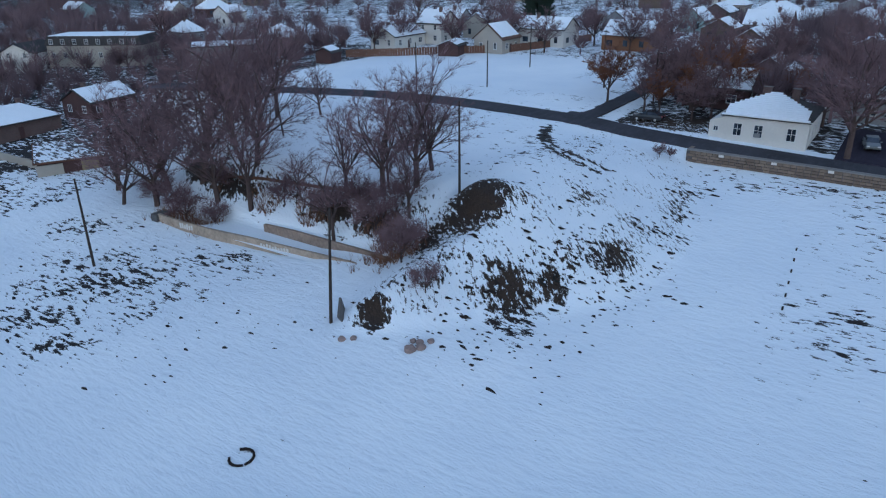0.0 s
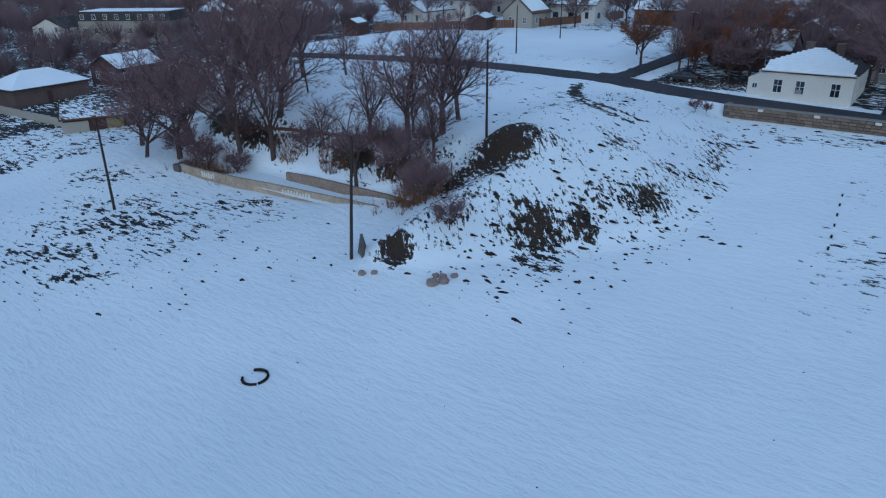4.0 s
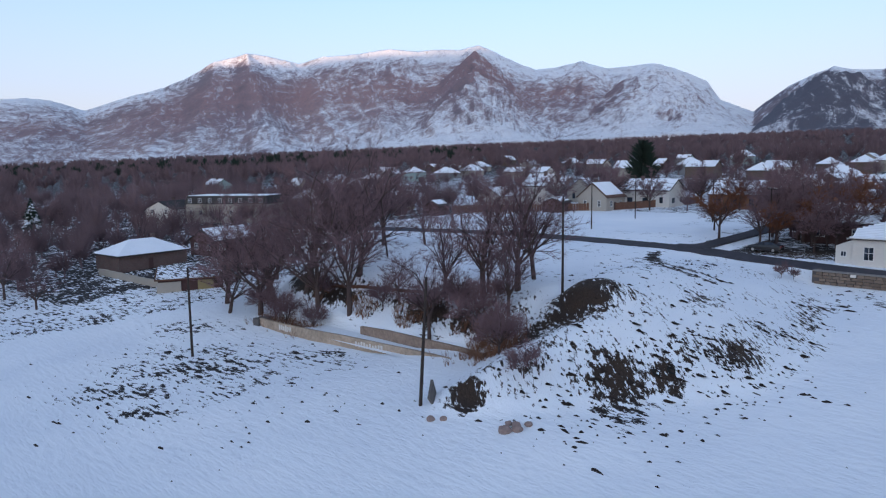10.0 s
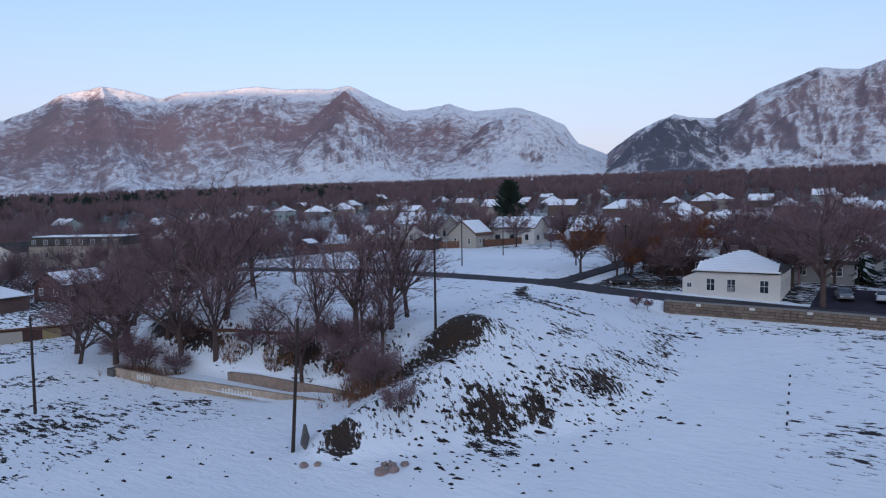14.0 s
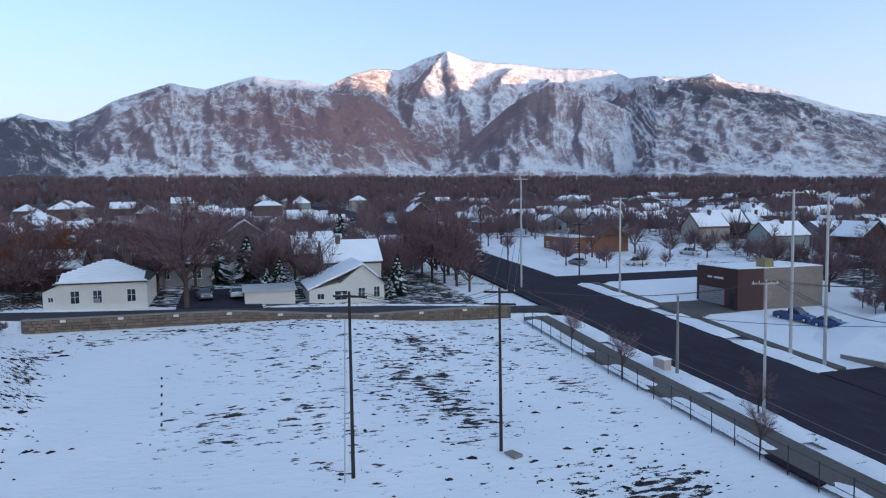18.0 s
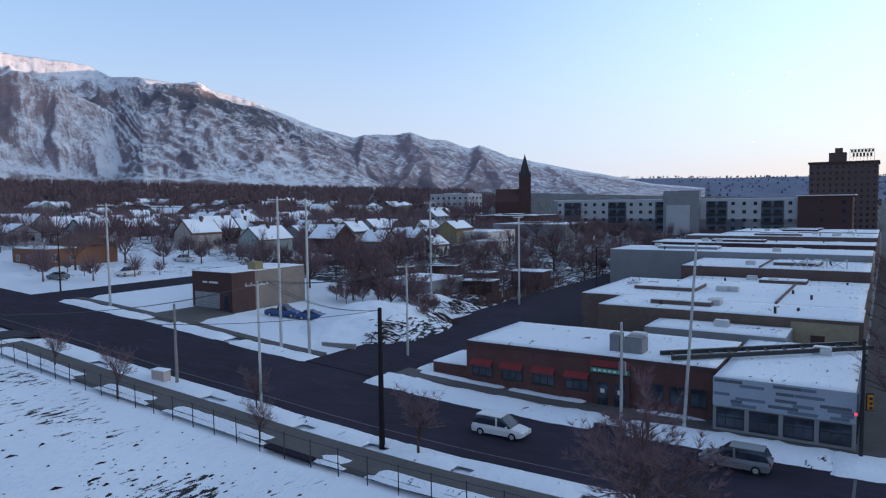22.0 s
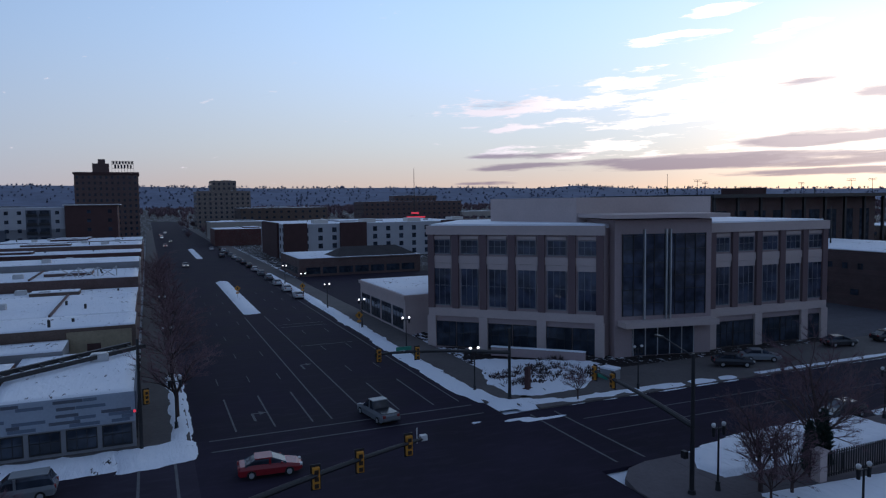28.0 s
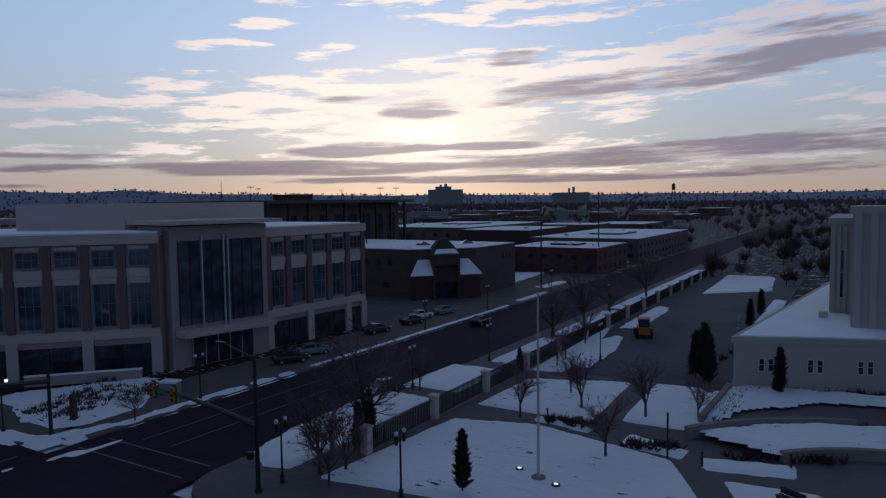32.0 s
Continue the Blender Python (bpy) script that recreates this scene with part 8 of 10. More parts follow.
for x, y, s in ((150, 47.5, 0.8), (158, 50, 0.9), (165, 60, 0.85), (156, 78, 0.8), (162, 90, 0.9), (155, 104, 0.9), (150, 116, 0.9), (140, 118, 0.8), (172, 72, 0.9), (176, 54, 1.0), (170, 100, 1.0), (120, 47.8, 0.6), (116, 33, 0.9), (123, 20, 0.8)):
    plant(DENSE, x, y, s, rt.uniform(0, 360), 0, "trees of the town", "broad leafless tree beside the snowy lot")
for x, y, s in ((-76.0, -13.4, 0.95), (-77.6, -14.2, 1.1), (-79.2, -15.4, 0.9), (-75.3, -6.6, 0.85), (-42.5, -33.9, 0.7), (-44, -34.0, 0.8), (-72, -33.5, 0.5), (-125, -14, 0.8), (-112, -14, 0.8)):
    plant(CYPRESS, x, y, s, 30 * x, 0, "columnar conifers", z=0.1)

# low hedge shrubs of the gardens
hedge = Geo()
rh = random.Random(8)
for k in range(240):
    seg = rh.choice((((-62, -10.6), (-74, -10.0)), ((-55, -9), (-58, -1)), ((-60, -6), (-68, 1)), ((-74.8, -9.5), (-80, 3)), ((-56.9, -24), (-57.2, -20)), ((-54, -15.5), (-55.5, -12)), ((-100, -12.6), (-80, -15.8))))
    t = rh.random()
    x, y = seg[0][0] + (seg[1][0] - seg[0][0]) * t + rh.uniform(-0.7, 0.7), seg[0][1] + (seg[1][1] - seg[0][1]) * t + rh.uniform(-0.7, 0.7)
    for _ in range(9):
        a, s = rh.uniform(0, 6.28), rh.uniform(0.25, 0.7)
        hedge.spike((x, y, 0.15), (x + math.cos(a) * s, y + math.sin(a) * s, 0.3 + rh.uniform(0.1, 0.7)), 0.10)
solid("garden_shrubs", hedge, HEDGE, "low winter-brown garden shrubs poking through snow", "shrub", kind="stuff")

# ---- woods that run to the mountains ----
def thicket(seed, spikes, thick):
    r = random.Random(seed)
    g = Geo()
    g.spike((0, 0, -0.5), (0, 0, 5), 0.35)
    for _ in range(spikes):
        a, t = r.uniform(0, 6.28), r.uniform(0.2, 1.0)
        rad = 4.2 * math.sin(math.pi * min(1, t * 0.85 + 0.08)) ** 0.7
        z0 = 1.5 + 5.0 * t * 0.6
        g.spike((rad * 0.2 * math.cos(a), rad * 0.2 * math.sin(a), z0), (rad * math.cos(a + r.uniform(-0.6, 0.6)), rad * math.sin(a), 2.5 + 7.5 * t + r.uniform(-1, 1)), thick * r.uniform(0.7, 1.3))
    return np.array(g.v), np.array(g.f)


def scatter_woods(name, count, spread_fn, seed, label, material=FARWOOD, spikes=46, thick=0.30, size=(0.7, 1.25), clear=0.0, height=None):
    r = np.random.RandomState(seed)
    forms = [thicket(seed + k, spikes, thick) for k in range(4)]
    vs, fs, off = [], [], 0
    xs, ys = spread_fn(r, count)
    if clear:
        ok = np.array([free(x, y, clear) and not (-63 < y < -37) and not (37 < y < 47 and x < 180) and not (x < 153 and 46 < y < 113) and not (x < 112 and -100 < y < 130) and not (x < 58 and y < 0) and not (x < 108 and -108 < y < -37) for x, y in zip(xs, ys)])
        xs, ys = xs[ok], ys[ok]
    zs = land(xs, ys) if height is None else height(xs, ys)
    for k, (x, y, z) in enumerate(zip(xs, ys, zs)):
        v, f = forms[k % 4]
        a, s = r.uniform(0, 6.28), r.uniform(*size)
        c, d = math.cos(a) * s, math.sin(a) * s
        w = np.stack([v[:, 0] * c - v[:, 1] * d + x, v[:, 0] * d + v[:, 1] * c + y, v[:, 2] * s + z], -1)
        vs.append(w)
        fs.append(f + off)
        off += len(v)
    return tagged(new(name, array_mesh(name, np.concatenate(vs), np.concatenate(fs), material)), label, "trees", kind="stuff")


def sector(a0, a1, r0, r1):
    def f(r, n):
        a = np.radians(r.uniform(a1, a0, n))
        d = r0 + (r1 - r0) * r.uniform(0, 1, n) ** 0.8
        return -d * np.sin(a), d * np.cos(a)
    return f


scatter_woods("far_woods", 3600, sector(20, -152, 400, 1100), 1, "brown leafless woods between far houses below the mountains")
scatter_woods("far_woods", 4200, sector(25, -150, 1000, 2400), 2, "brown leafless woods at the mountains' foot", spikes=22, thick=0.8, size=(1.0, 1.8))
scatter_woods("far_woods", 760, sector(25, -145, 115, 430), 7, "leafless trees crowding between the houses", spikes=130, thick=0.08, size=(0.4, 0.85), clear=6.5)
def backlots(r, n):
    return r.uniform(58, 150, n), r.uniform(-335, -104, n)


scatter_woods("far_woods", 420, backlots, 12, "brown thickets on the rough lots behind the shops", spikes=120, thick=0.06, size=(0.3, 0.75), clear=5.0)
scatter_woods("far_woods", 900, sector(-100, -146, 200, 420), 3, "leafless thickets behind the shops", spikes=60, thick=0.16, size=(0.6, 0.9))
scatter_woods("far_woods", 420, sector(30, -30, 230, 420), 4, "leafless trees of the low town", spikes=60, thick=0.16, size=(0.7, 1.0))
scatter_woods("far_woods", 2700, sector(185, 75, 1000, 3000), 5, "dark trees along the western horizon", spikes=20, thick=1.0, size=(1.0, 1.7))


def hill_z(x, y):
    a = np.degrees(np.arctan2(-x, y))
    return hill_top(np.where(a > 0, a - 360, a)) * ease((np.hypot(x, y) - 3300) / 1174) - 7.0


# haze put into the twig colour, lighter and bluer toward the hills behind
scatter_woods("far_woods", 2600, sector(205, 75, 3200, 4500), 17, "dark woods tinted for haze over the far low hills", surface("haze_tinted_twigs", (0.125, 0.135, 0.185), 0.95, 0.3, 0.01, 0.05, 0.0), 14, 1.3, (1.0, 1.9), height=hill_z)
scatter_woods("evergreen_woods", 320, sector(12, -50, 700, 1500), 6, "dark evergreen trees along the foot of the mountains", NEEDLES, 40, 1.1, (0.8, 1.5))

def low_town(r, n):
    return r.uniform(30, 175, n), r.uniform(118, 330, n)


def cottage_backs(r, n):
    return r.uniform(113, 230, n), r.uniform(-34, 36, n)


scatter_woods("far_woods", 330, low_town, 21, "leafless trees crowding the low town", spikes=150, thick=0.075, size=(0.55, 0.95), clear=6.0)
scatter_woods("far_woods", 240, cottage_backs, 22, "leafless trees crowding behind the cottages", spikes=170, thick=0.06, size=(0.6, 1.0), clear=5.5)


def west_lots(r, n):
    return r.uniform(-420, -165, n), np.where(r.rand(n) < 0.5, r.uniform(-34, 60, n), r.uniform(-420, -62, n))


scatter_woods("far_woods", 330, west_lots, 15, "leafless trees between the low western buildings", BARK, spikes=110, thick=0.11, size=(0.4, 0.85))
scatter_woods("far_woods", 900, sector(178, 78, 400, 1050), 16, "dark leafless trees through the western town", spikes=70, thick=0.2, size=(0.5, 0.95))

# ---- stone wall along the avenue, stone by stone ----
wall = thing("stone_wall", "low rough brown stone retaining wall with pale coping", "wall", (88.4, 0, 0), kind="structure")
wall_top = lambda y: float(np.interp(y, (-37, -30, -16, 0, 8, 23.4), (5.5, 5.6, 5.5, 6.9, 7.05, 7.15)))
wall_low = lambda y: float(np.interp(y, (-37, -16, 0, 8, 23.4), (3.2, 3.4, 4.6, 4.8, 4.4)))
core, cope = Geo(), Geo()
for k in range(30):
    a, b = -36.5 + 2.0 * k, -34.5 + 2.0 * k
    b = min(b, 23.4)
    core.add([(-0.16, a, wall_low(a)), (0.5, a, wall_low(a)), (0.5, b, wall_low(b)), (-0.16, b, wall_low(b)), (-0.16, a, wall_top(a) - 0.12), (0.5, a, wall_top(a) - 0.12), (0.5, b, wall_top(b) - 0.12), (-0.16, b, wall_top(b) - 0.12)],
             [(3, 2, 1, 0), (4, 5, 6, 7), (0, 1, 5, 4), (1, 2, 6, 5), (2, 3, 7, 6), (3, 0, 4, 7)])
    cope.add([(-0.34, a, wall_top(a) - 0.12), (0.6, a, wall_top(a) - 0.12), (0.6, b - 0.03, wall_top(b) - 0.12), (-0.34, b - 0.03, wall_top(b) - 0.12), (-0.34, a, wall_top(a)), (0.6, a, wall_top(a)), (0.6, b - 0.03, wall_top(b)), (-0.34, b - 0.03, wall_top(b))],
             [(3, 2, 1, 0), (4, 5, 6, 7), (0, 1, 5, 4), (1, 2, 6, 5), (2, 3, 7, 6), (3, 0, 4, 7)])
part("mortar_core", core, CONCRETE_DARK, wall)
part("coping", cope, CONCRETE, wall, "worn pale coping with snow")
part("return_wall", Geo().box(0.5, 23.0, 4.6, 2.2, 23.5, 7.0), STONE, wall)
rw = random.Random(4)
stones = []
for k in range(6):
    w, h = (0.75, 0.95, 0.6, 1.1, 0.8, 0.68)[k], 0.34
    g = Geo()
    j = lambda: rw.uniform(-0.04, 0.04)
    g.add([(-0.30 + j(), 0.03, 0.02), (-0.30 + j(), w - 0.03, 0.02 + j() * 0.5), (-0.30 + j(), w - 0.04, h - 0.03), (-0.30 + j(), 0.04, h - 0.03), (-0.10, 0, 0), (-0.10, w, 0), (-0.10, w, h), (-0.10, 0, h)],
          [(0, 3, 2, 1), (0, 1, 5, 4), (1, 2, 6, 5), (2, 3, 7, 6), (3, 0, 4, 7)])
    stones.append((w, g.mesh("stone", STONE)))
n = 0
for row in range(4):
    y = -36.2 + rw.uniform(0, 0.5)
    while y < 22.6 and n < 300:
        w, m = rw.choice(stones)
        z = wall_top(y + w / 2) - 0.12 - 0.37 * (row + 1)
        if z > ground(87.5, y) - 0.5:
            o = new("stone", m)
            o.parent = wall
            o.location = (0, y, z)
            n += 1
        y += w + 0.03
for k in range(9):
    y = -30 + 6.1 * k
    part("wall_patch", Geo().box(-0.36, y, wall_top(y) - 0.45, -0.28, y + 0.6, wall_top(y) - 0.15), WHITE_WALL, wall, "pale square patch on the stones")

# ---- old concrete foundation walls under the bank ----
fw = thing("foundation_wall", "long broken concrete wall with faded painted scrawls", "wall", (0, 0, 0), kind="structure")


def slab_run(parent, name, pts, top, thick, mat, low=-0.4, label=""):
    for (ax, ay), (bx, by), t0, t1 in zip(pts[:-1], pts[1:], top[:-1], top[1:]):
        L = math.hypot(bx - ax, by - ay)
        nx, ny = -(by - ay) / L * thick / 2, (bx - ax) / L * thick / 2
        base = [(ax + nx, ay + ny), (ax - nx, ay - ny), (bx - nx, by - ny), (bx + nx, by + ny)]
        g = Geo().add([(x, y, low) for x, y in base] + [(base[0][0], base[0][1], t0), (base[1][0], base[1][1], t0), (base[2][0], base[2][1], t1), (base[3][0], base[3][1], t1)],
                      [(3, 2, 1, 0), (4, 5, 6, 7), (0, 1, 5, 4), (1, 2, 6, 5), (2, 3, 7, 6), (3, 0, 4, 7)])
        part(name, g, mat, parent, label)


PALE_CONC = surface("pale_concrete", (0.36, 0.28, 0.215), 0.9, 0.45, 0.45, 3, 0.3)
STAINED_CONC = surface("stained_concrete", (0.26, 0.19, 0.15), 0.9, 0.5, 0.4, 3, 0.3)
slab_run(fw, "wall_length", ((45.9, 74.6), (45.5, 69.2), (45.6, 64), (46.2, 58.6), (46.6, 53.4), (47.0, 48.6), (47.6, 44.6), (48.0, 41.8)), (1.3, 1.45, 1.55, 1.6, 1.6, 1.6, 1.45, 1.4), 0.35, PALE_CONC)
slab_run(fw, "wall_length", ((49.5, 59.5), (49.5, 55), (49.5, 50.5), (49.6, 44.5), (49.7, 40.4)), (1.9, 2.1, 2.1, 2.05, 1.8), 0.35, STAINED_CONC)
part("wall_end", Geo().box(45.4, 74.4, -0.3, 47.4, 75.6, 1.2), CONCRETE_DARK, fw)
scr = Geo()
rz_ = random.Random(3)
for base_y, cnt in ((69.6, 6), (56.5, 10)):
    for k in range(cnt):
        y = base_y - 0.42 * k
        x = float(np.interp(y, (48.6, 53.4, 58.6, 64, 69.2), (47.0, 46.6, 46.2, 45.6, 45.5))) - 0.2
        scr.box(x - 0.02, y - 0.16, 0.65 + rz_.uniform(0, 0.1), x + 0.03, y + 0.1, 1.3 + rz_.uniform(-0.1, 0.1))
part("scrawl", scr, WHITE_WALL, fw, "faded white painted bars")
trench = Geo().add([(46.0, 41.5, 0.95), (49.6, 41.0, 1.0), (49.5, 66, 1.0), (45.7, 68, 0.95)], [(0, 1, 2, 3)])
solid("trench_floor", trench, SNOW_CLEAN, "snow floor between the two concrete walls", "ground", kind="structure")
brush = Geo()
rbr = random.Random(31)
for k in range(1500):
    if k < 420:
        x, y = rbr.gauss(47.6, 1.1), rbr.uniform(66, 77)
    elif k < 1000:
        y = rbr.uniform(43, 72)
        x = 51.2 + abs(rbr.gauss(0, 1.6)) + 0.6 * math.sin(y * 0.9)
        if math.sin(y * 0.7 + 1.3) + 0.6 * math.sin(y * 1.7) < -0.15:
            continue
    else:
        x, y = rbr.gauss(50.6, 1.5), rbr.gauss(41.3, 1.5)
    z = ground(x, y)
    tall = rbr.uniform(0.5, 1.7)
    for _ in range(4):
        a, o = rbr.uniform(0, 6.28), rbr.uniform(0.1, 0.6) * tall
        brush.spike((x, y, z - 0.1), (x + math.cos(a) * o, y + math.sin(a) * o, z + tall * rbr.uniform(0.6, 1.0)), 0.022)
solid("bank_brush", brush, surface("dry_brush", (0.20, 0.105, 0.068), 0.95, 0.35, 0.5, 3, 0.0), "dry rust-brown brush on the bank above the broken walls", "brush", kind="stuff")
curb = thing("buried_pipe", "dark old pipe lying along the terrace edge", "pipe", (0, 0, 0))
pp = ((53.4, 73.5), (54.6, 65), (55.2, 57), (55.8, 50.0))
for k, (a, b) in enumerate(zip(pp[:-1], pp[1:])):
    part("pipe_length", Geo().tube((a[0], a[1], ground(*a) + 0.15), (b[0], b[1], ground(*b) + 0.15), 0.2, n=8), RUST, curb)
plank = thing("concrete_slab", "tilted broken concrete slab by the pole", "slab", (39.2, 38.0, ground(39.2, 38.0)), 35)
part("slab", Geo().add([(-0.9, -0.1, -0.4), (0.9, -0.1, -0.4), (0.9, 0.1, -0.4), (-0.9, 0.1, -0.4), (-0.9, 0.3, 0.2), (0.9, 0.3, 1.2), (0.9, 0.5, 1.2), (-0.9, 0.5, 0.2)],
                       [(3, 2, 1, 0), (4, 5, 6, 7), (0, 1, 5, 4), (1, 2, 6, 5), (2, 3, 7, 6), (3, 0, 4, 7)]), CONCRETE_DARK, plank)
# boulders, old tyres, and clods of soil
BOULDER = surface("pinkish_rock", (0.26, 0.19, 0.17), 0.9, 0.3, 1.5, 8, 0.5)


def boulder(x, y, s, seed):
    bm = bmesh.new()
    bmesh.ops.create_icosphere(bm, subdivisions=2, radius=s)
    for v in bm.verts:
        k = 1 + 0.28 * noise.noise(v.co * (1.6 / s) + Vector((seed, 0, 0)))
        v.co = Vector((v.co.x * k, v.co.y * k, v.co.z * k * 0.75))
    me = bpy.data.meshes.new("boulder")
    bm.to_mesh(me)
    bm.free()
    me.materials.append(BOULDER)
    o = new("boulder", me)
    o.location = (x, y, ground(x, y) + s * 0.3)
    return tagged(o, "rounded pinkish boulder half sunk in snow", "rock", "boulders at the foot of the bank")


for k, (x, y, s) in enumerate(((38.2, 30.0, 0.5), (38.9, 29.4, 0.42), (39.4, 29.9, 0.35), (39.3, 30.5, 0.3), (40.0, 29.2, 0.3), (36.6, 36.0, 0.35), (37.2, 35.2, 0.3))):
    boulder(x, y, s, k * 7)


def ring_of(name, x, y, r, t, label, tilt=0):
    g = Geo()
    n_, m_ = 20, 6
    g.v = [((r + t * math.cos(w)) * math.cos(u), (r + t * math.cos(w)) * math.sin(u), t * math.sin(w)) for u in (2 * math.pi * i / n_ for i in range(n_)) for w in (2 * math.pi * j / m_ for j in range(m_))]
    g.f = [(i * m_ + j, (i + 1) % n_ * m_ + j, (i + 1) % n_ * m_ + (j + 1) % m_, i * m_ + (j + 1) % m_) for i in range(n_) for j in range(m_)]
    o = solid(name, g, TYRE, label, "tyre")
    o.matrix_basis = pose(x, y, ground(x, y) + 0.05, tilt, 0, 0)
    return o


for x, y in ((50.6, 24.4), (51.6, 23.6)):
    ring_of("tyre", x, y, 0.32, 0.09, "old tyre lying on the bank", 35)
clod = Geo()
rc = random.Random(12)


def clump(x, y, s):
    """A low ragged lump, longest along the furrows."""
    z = ground(x, y)
    n_ = 7
    rim = []
    lx, ly, t = s * rc.uniform(0.5, 1.0), s * rc.uniform(0.9, 3.2), rc.uniform(-0.35, 0.35)
    for i in range(n_):
        a = 2 * math.pi * i / n_
        u, w = lx * math.cos(a) * rc.uniform(0.6, 1.3), ly * math.sin(a) * rc.uniform(0.6, 1.3)
        rim.append((x + u * math.cos(t) - w * math.sin(t), y + u * math.sin(t) + w * math.cos(t), z - 0.06))
    clod.add(rim + [(x, y, z + 0.05 + s * rc.uniform(0.25, 0.5))], [(i, (i + 1) % n_, n_) for i in range(n_)])


for cx, cy, rx, ry, n_ in ((46, 27, 7, 7, 260), (55, 21, 6, 5, 200), (33, 66, 9, 13, 130), (25, 60, 8, 14, 80), (62, -17, 22, 9, 230), (40, -27, 9, 8, 170), (76, -20, 9, 10, 150), (74, 19, 14, 3, 110), (78, 36, 12, 7, 120), (86, 0, 2.5, 26, 90), (35, 50, 8, 10, 40), (62, 30, 10, 8, 90), (49, 100, 10, 14, 80)):
    for _ in range(n_):
        x, y = cx + rx * rc.gauss(0, 0.6), cy + ry * rc.gauss(0, 0.6)
        if x < 87.5 and y > -36:
            clump(x, y, rc.choice((0.06, 0.09, 0.12, 0.12, 0.16, 0.26)))
for _ in range(46):
    clump(rc.uniform(18, 60), rc.uniform(-25, 34), rc.choice((0.05, 0.07, 0.1)))
for k in range(17):
    a = radians(20 * k)
    if 2 < k < 7 or k == 12:
        continue
    x, y = 22.6 + 0.8 * math.cos(a), 32.3 + 0.8 * math.sin(a)
    clod.box(-0.24, -0.08, -0.1, 0.24, 0.08, 0.07, math.degrees(a) + 90, (x, y, ground(x, y) + 0.05))
for k in range(6):
    clod.box(-0.3, -0.08, -0.1, 0.3, 0.08, 0.08, 5, (58.5 + 2.3 * k, 6.0 + 0.2 * k, ground(58.5 + 2.3 * k, 6.1)))
solid("soil_clods", clod, EARTH, "dark clods of soil poking through the snow", "soil", kind="stuff")

# ---- poles and wires ----
ENDS = {}


def wood_pole(key, x, y, h, label, lean=(0, 0), arms=1, turn=0.0, z=None, r=0.16, mat=None, box=False):
    z = ground(x, y) if z is None else z
    t = thing("utility_pole", label, "utility pole", (x, y, z), turn, "utility poles")
    mat = mat or WOOD_POLE
    top = (lean[0], lean[1], h)
    part("post", Geo().tube((0, 0, -1), top, r, r * 0.62, 10), mat, t)
    ends = []
    for k in range(arms):
        zz = h - 0.35 - 0.9 * k
        f = zz / h
        part("crossarm", Geo().box(-1.2, -0.07, -0.07, 1.2, 0.07, 0.07, 0, (lean[0] * f, lean[1] * f - 0.14, zz)), WOOD_POLE if mat is WOOD_POLE else STEEL, t)
        for u in (-1.1, -0.55, 0.55, 1.1):
            part("insulator", Geo().tube((lean[0] * f + u, lean[1] * f - 0.14, zz + 0.07), (lean[0] * f + u, lean[1] * f - 0.14, zz + 0.26), 0.05, 0.035, 6), TRIM, t)
            ends.append((u, zz + 0.26))
    if box:
        part("transformer", Geo().tube((0.32, 0, h - 2.6), (0.32, 0, h - 1.6), 0.27, n=10), GREY_WALL, t, "grey transformer can")
    c, s = math.cos(radians(turn)), math.sin(radians(turn))
    ENDS[key] = [(x + (lean[0] + u) * c - lean[1] * s, y + (lean[0] + u) * s + lean[1] * c, z + zz) for u, zz in ends] or [(x + lean[0], y + lean[1], z + h - 0.2)]
    return t


wood_pole("c", 38.1, 38.7, 10.6, "bare dark wooden pole at the foot of the bank", (0.4, -0.6), 0)
wood_pole("l", 34.5, 70.1, 9.7, "dark leaning wooden pole in the snowy field", (0.25, 0.5), 0)
wood_pole("b", 58.2, 38.3, 9.6, "wooden pole on the terrace beside the spoil heap", (0, 0), 0, 0, None, 0.14)
wood_pole("t2", 66.5, 73.5, 8.2, "leaning wooden pole on the terrace", (-0.2, 1.0), 0, 0, None, 0.14)
for k, (x, y, h) in enumerate(((98.8, 74, 8.6), (110.2, 66.4, 8.2), (135.5, 71, 8.8), (135.3, 54.3, 8.4), (112, 36, 8.5))):
    wood_pole(f"p{k}", x, y, h, "wooden pole beside the snowy lot", (0, 0), 1 if k > 2 else 0, 45, None, 0.13)
wood_pole("f1", 45.8, -7.3, 12.8, "tall twin wooden pole in the field", (0, 0.05), 1, 60, None, 0.14)
wood_pole("f2", 47.5, -18.8, 12.4, "tall wooden pole with crossarm in the field", (0.05, 0), 2, 60, None, 0.14)
guy = thing("guy_post", "thin steel guy post leaning beside the field pole", "post", (45.2, -6.6, ground(45.2, -6.6)))
part("rod", Geo().tube((0, 0, -0.5), (0.2, -0.3, 11), 0.05, 0.04, 6), STEEL, guy)
pad = solid("concrete_pad", Geo().box(-0.6, -0.4, -0.3, 0.6, 0.4, 0.18), CONCRETE, "small concrete pad at the pole's foot", "pad", (46.6, -19.4, ground(46.6, -19.4)), 20)
wood_pole("d", 34.3, -43.7, 11.3, "thick black wooden pole at the kerb", (0, 0), 0, 60, street_z(34.3), 0.26, BLACK_POLE)
wood_pole("s", 49.4, -68.4, 11.4, "wooden pole with transformer by the alley", (0, 0), 1, 60, street_z(49.4), 0.16, STEEL, True)
wood_pole("m", 48.3, -43.6, 12.0, "pale steel pole with a crossarm at the kerb", (0, 0), 1, 80, street_z(48.3), 0.15, STEEL)
wood_pole("k", 60.7, -43.7, 8.3, "grey concrete post with a small cap", (0, 0), 0, 0, street_z(60.7), 0.18, CONCRETE)
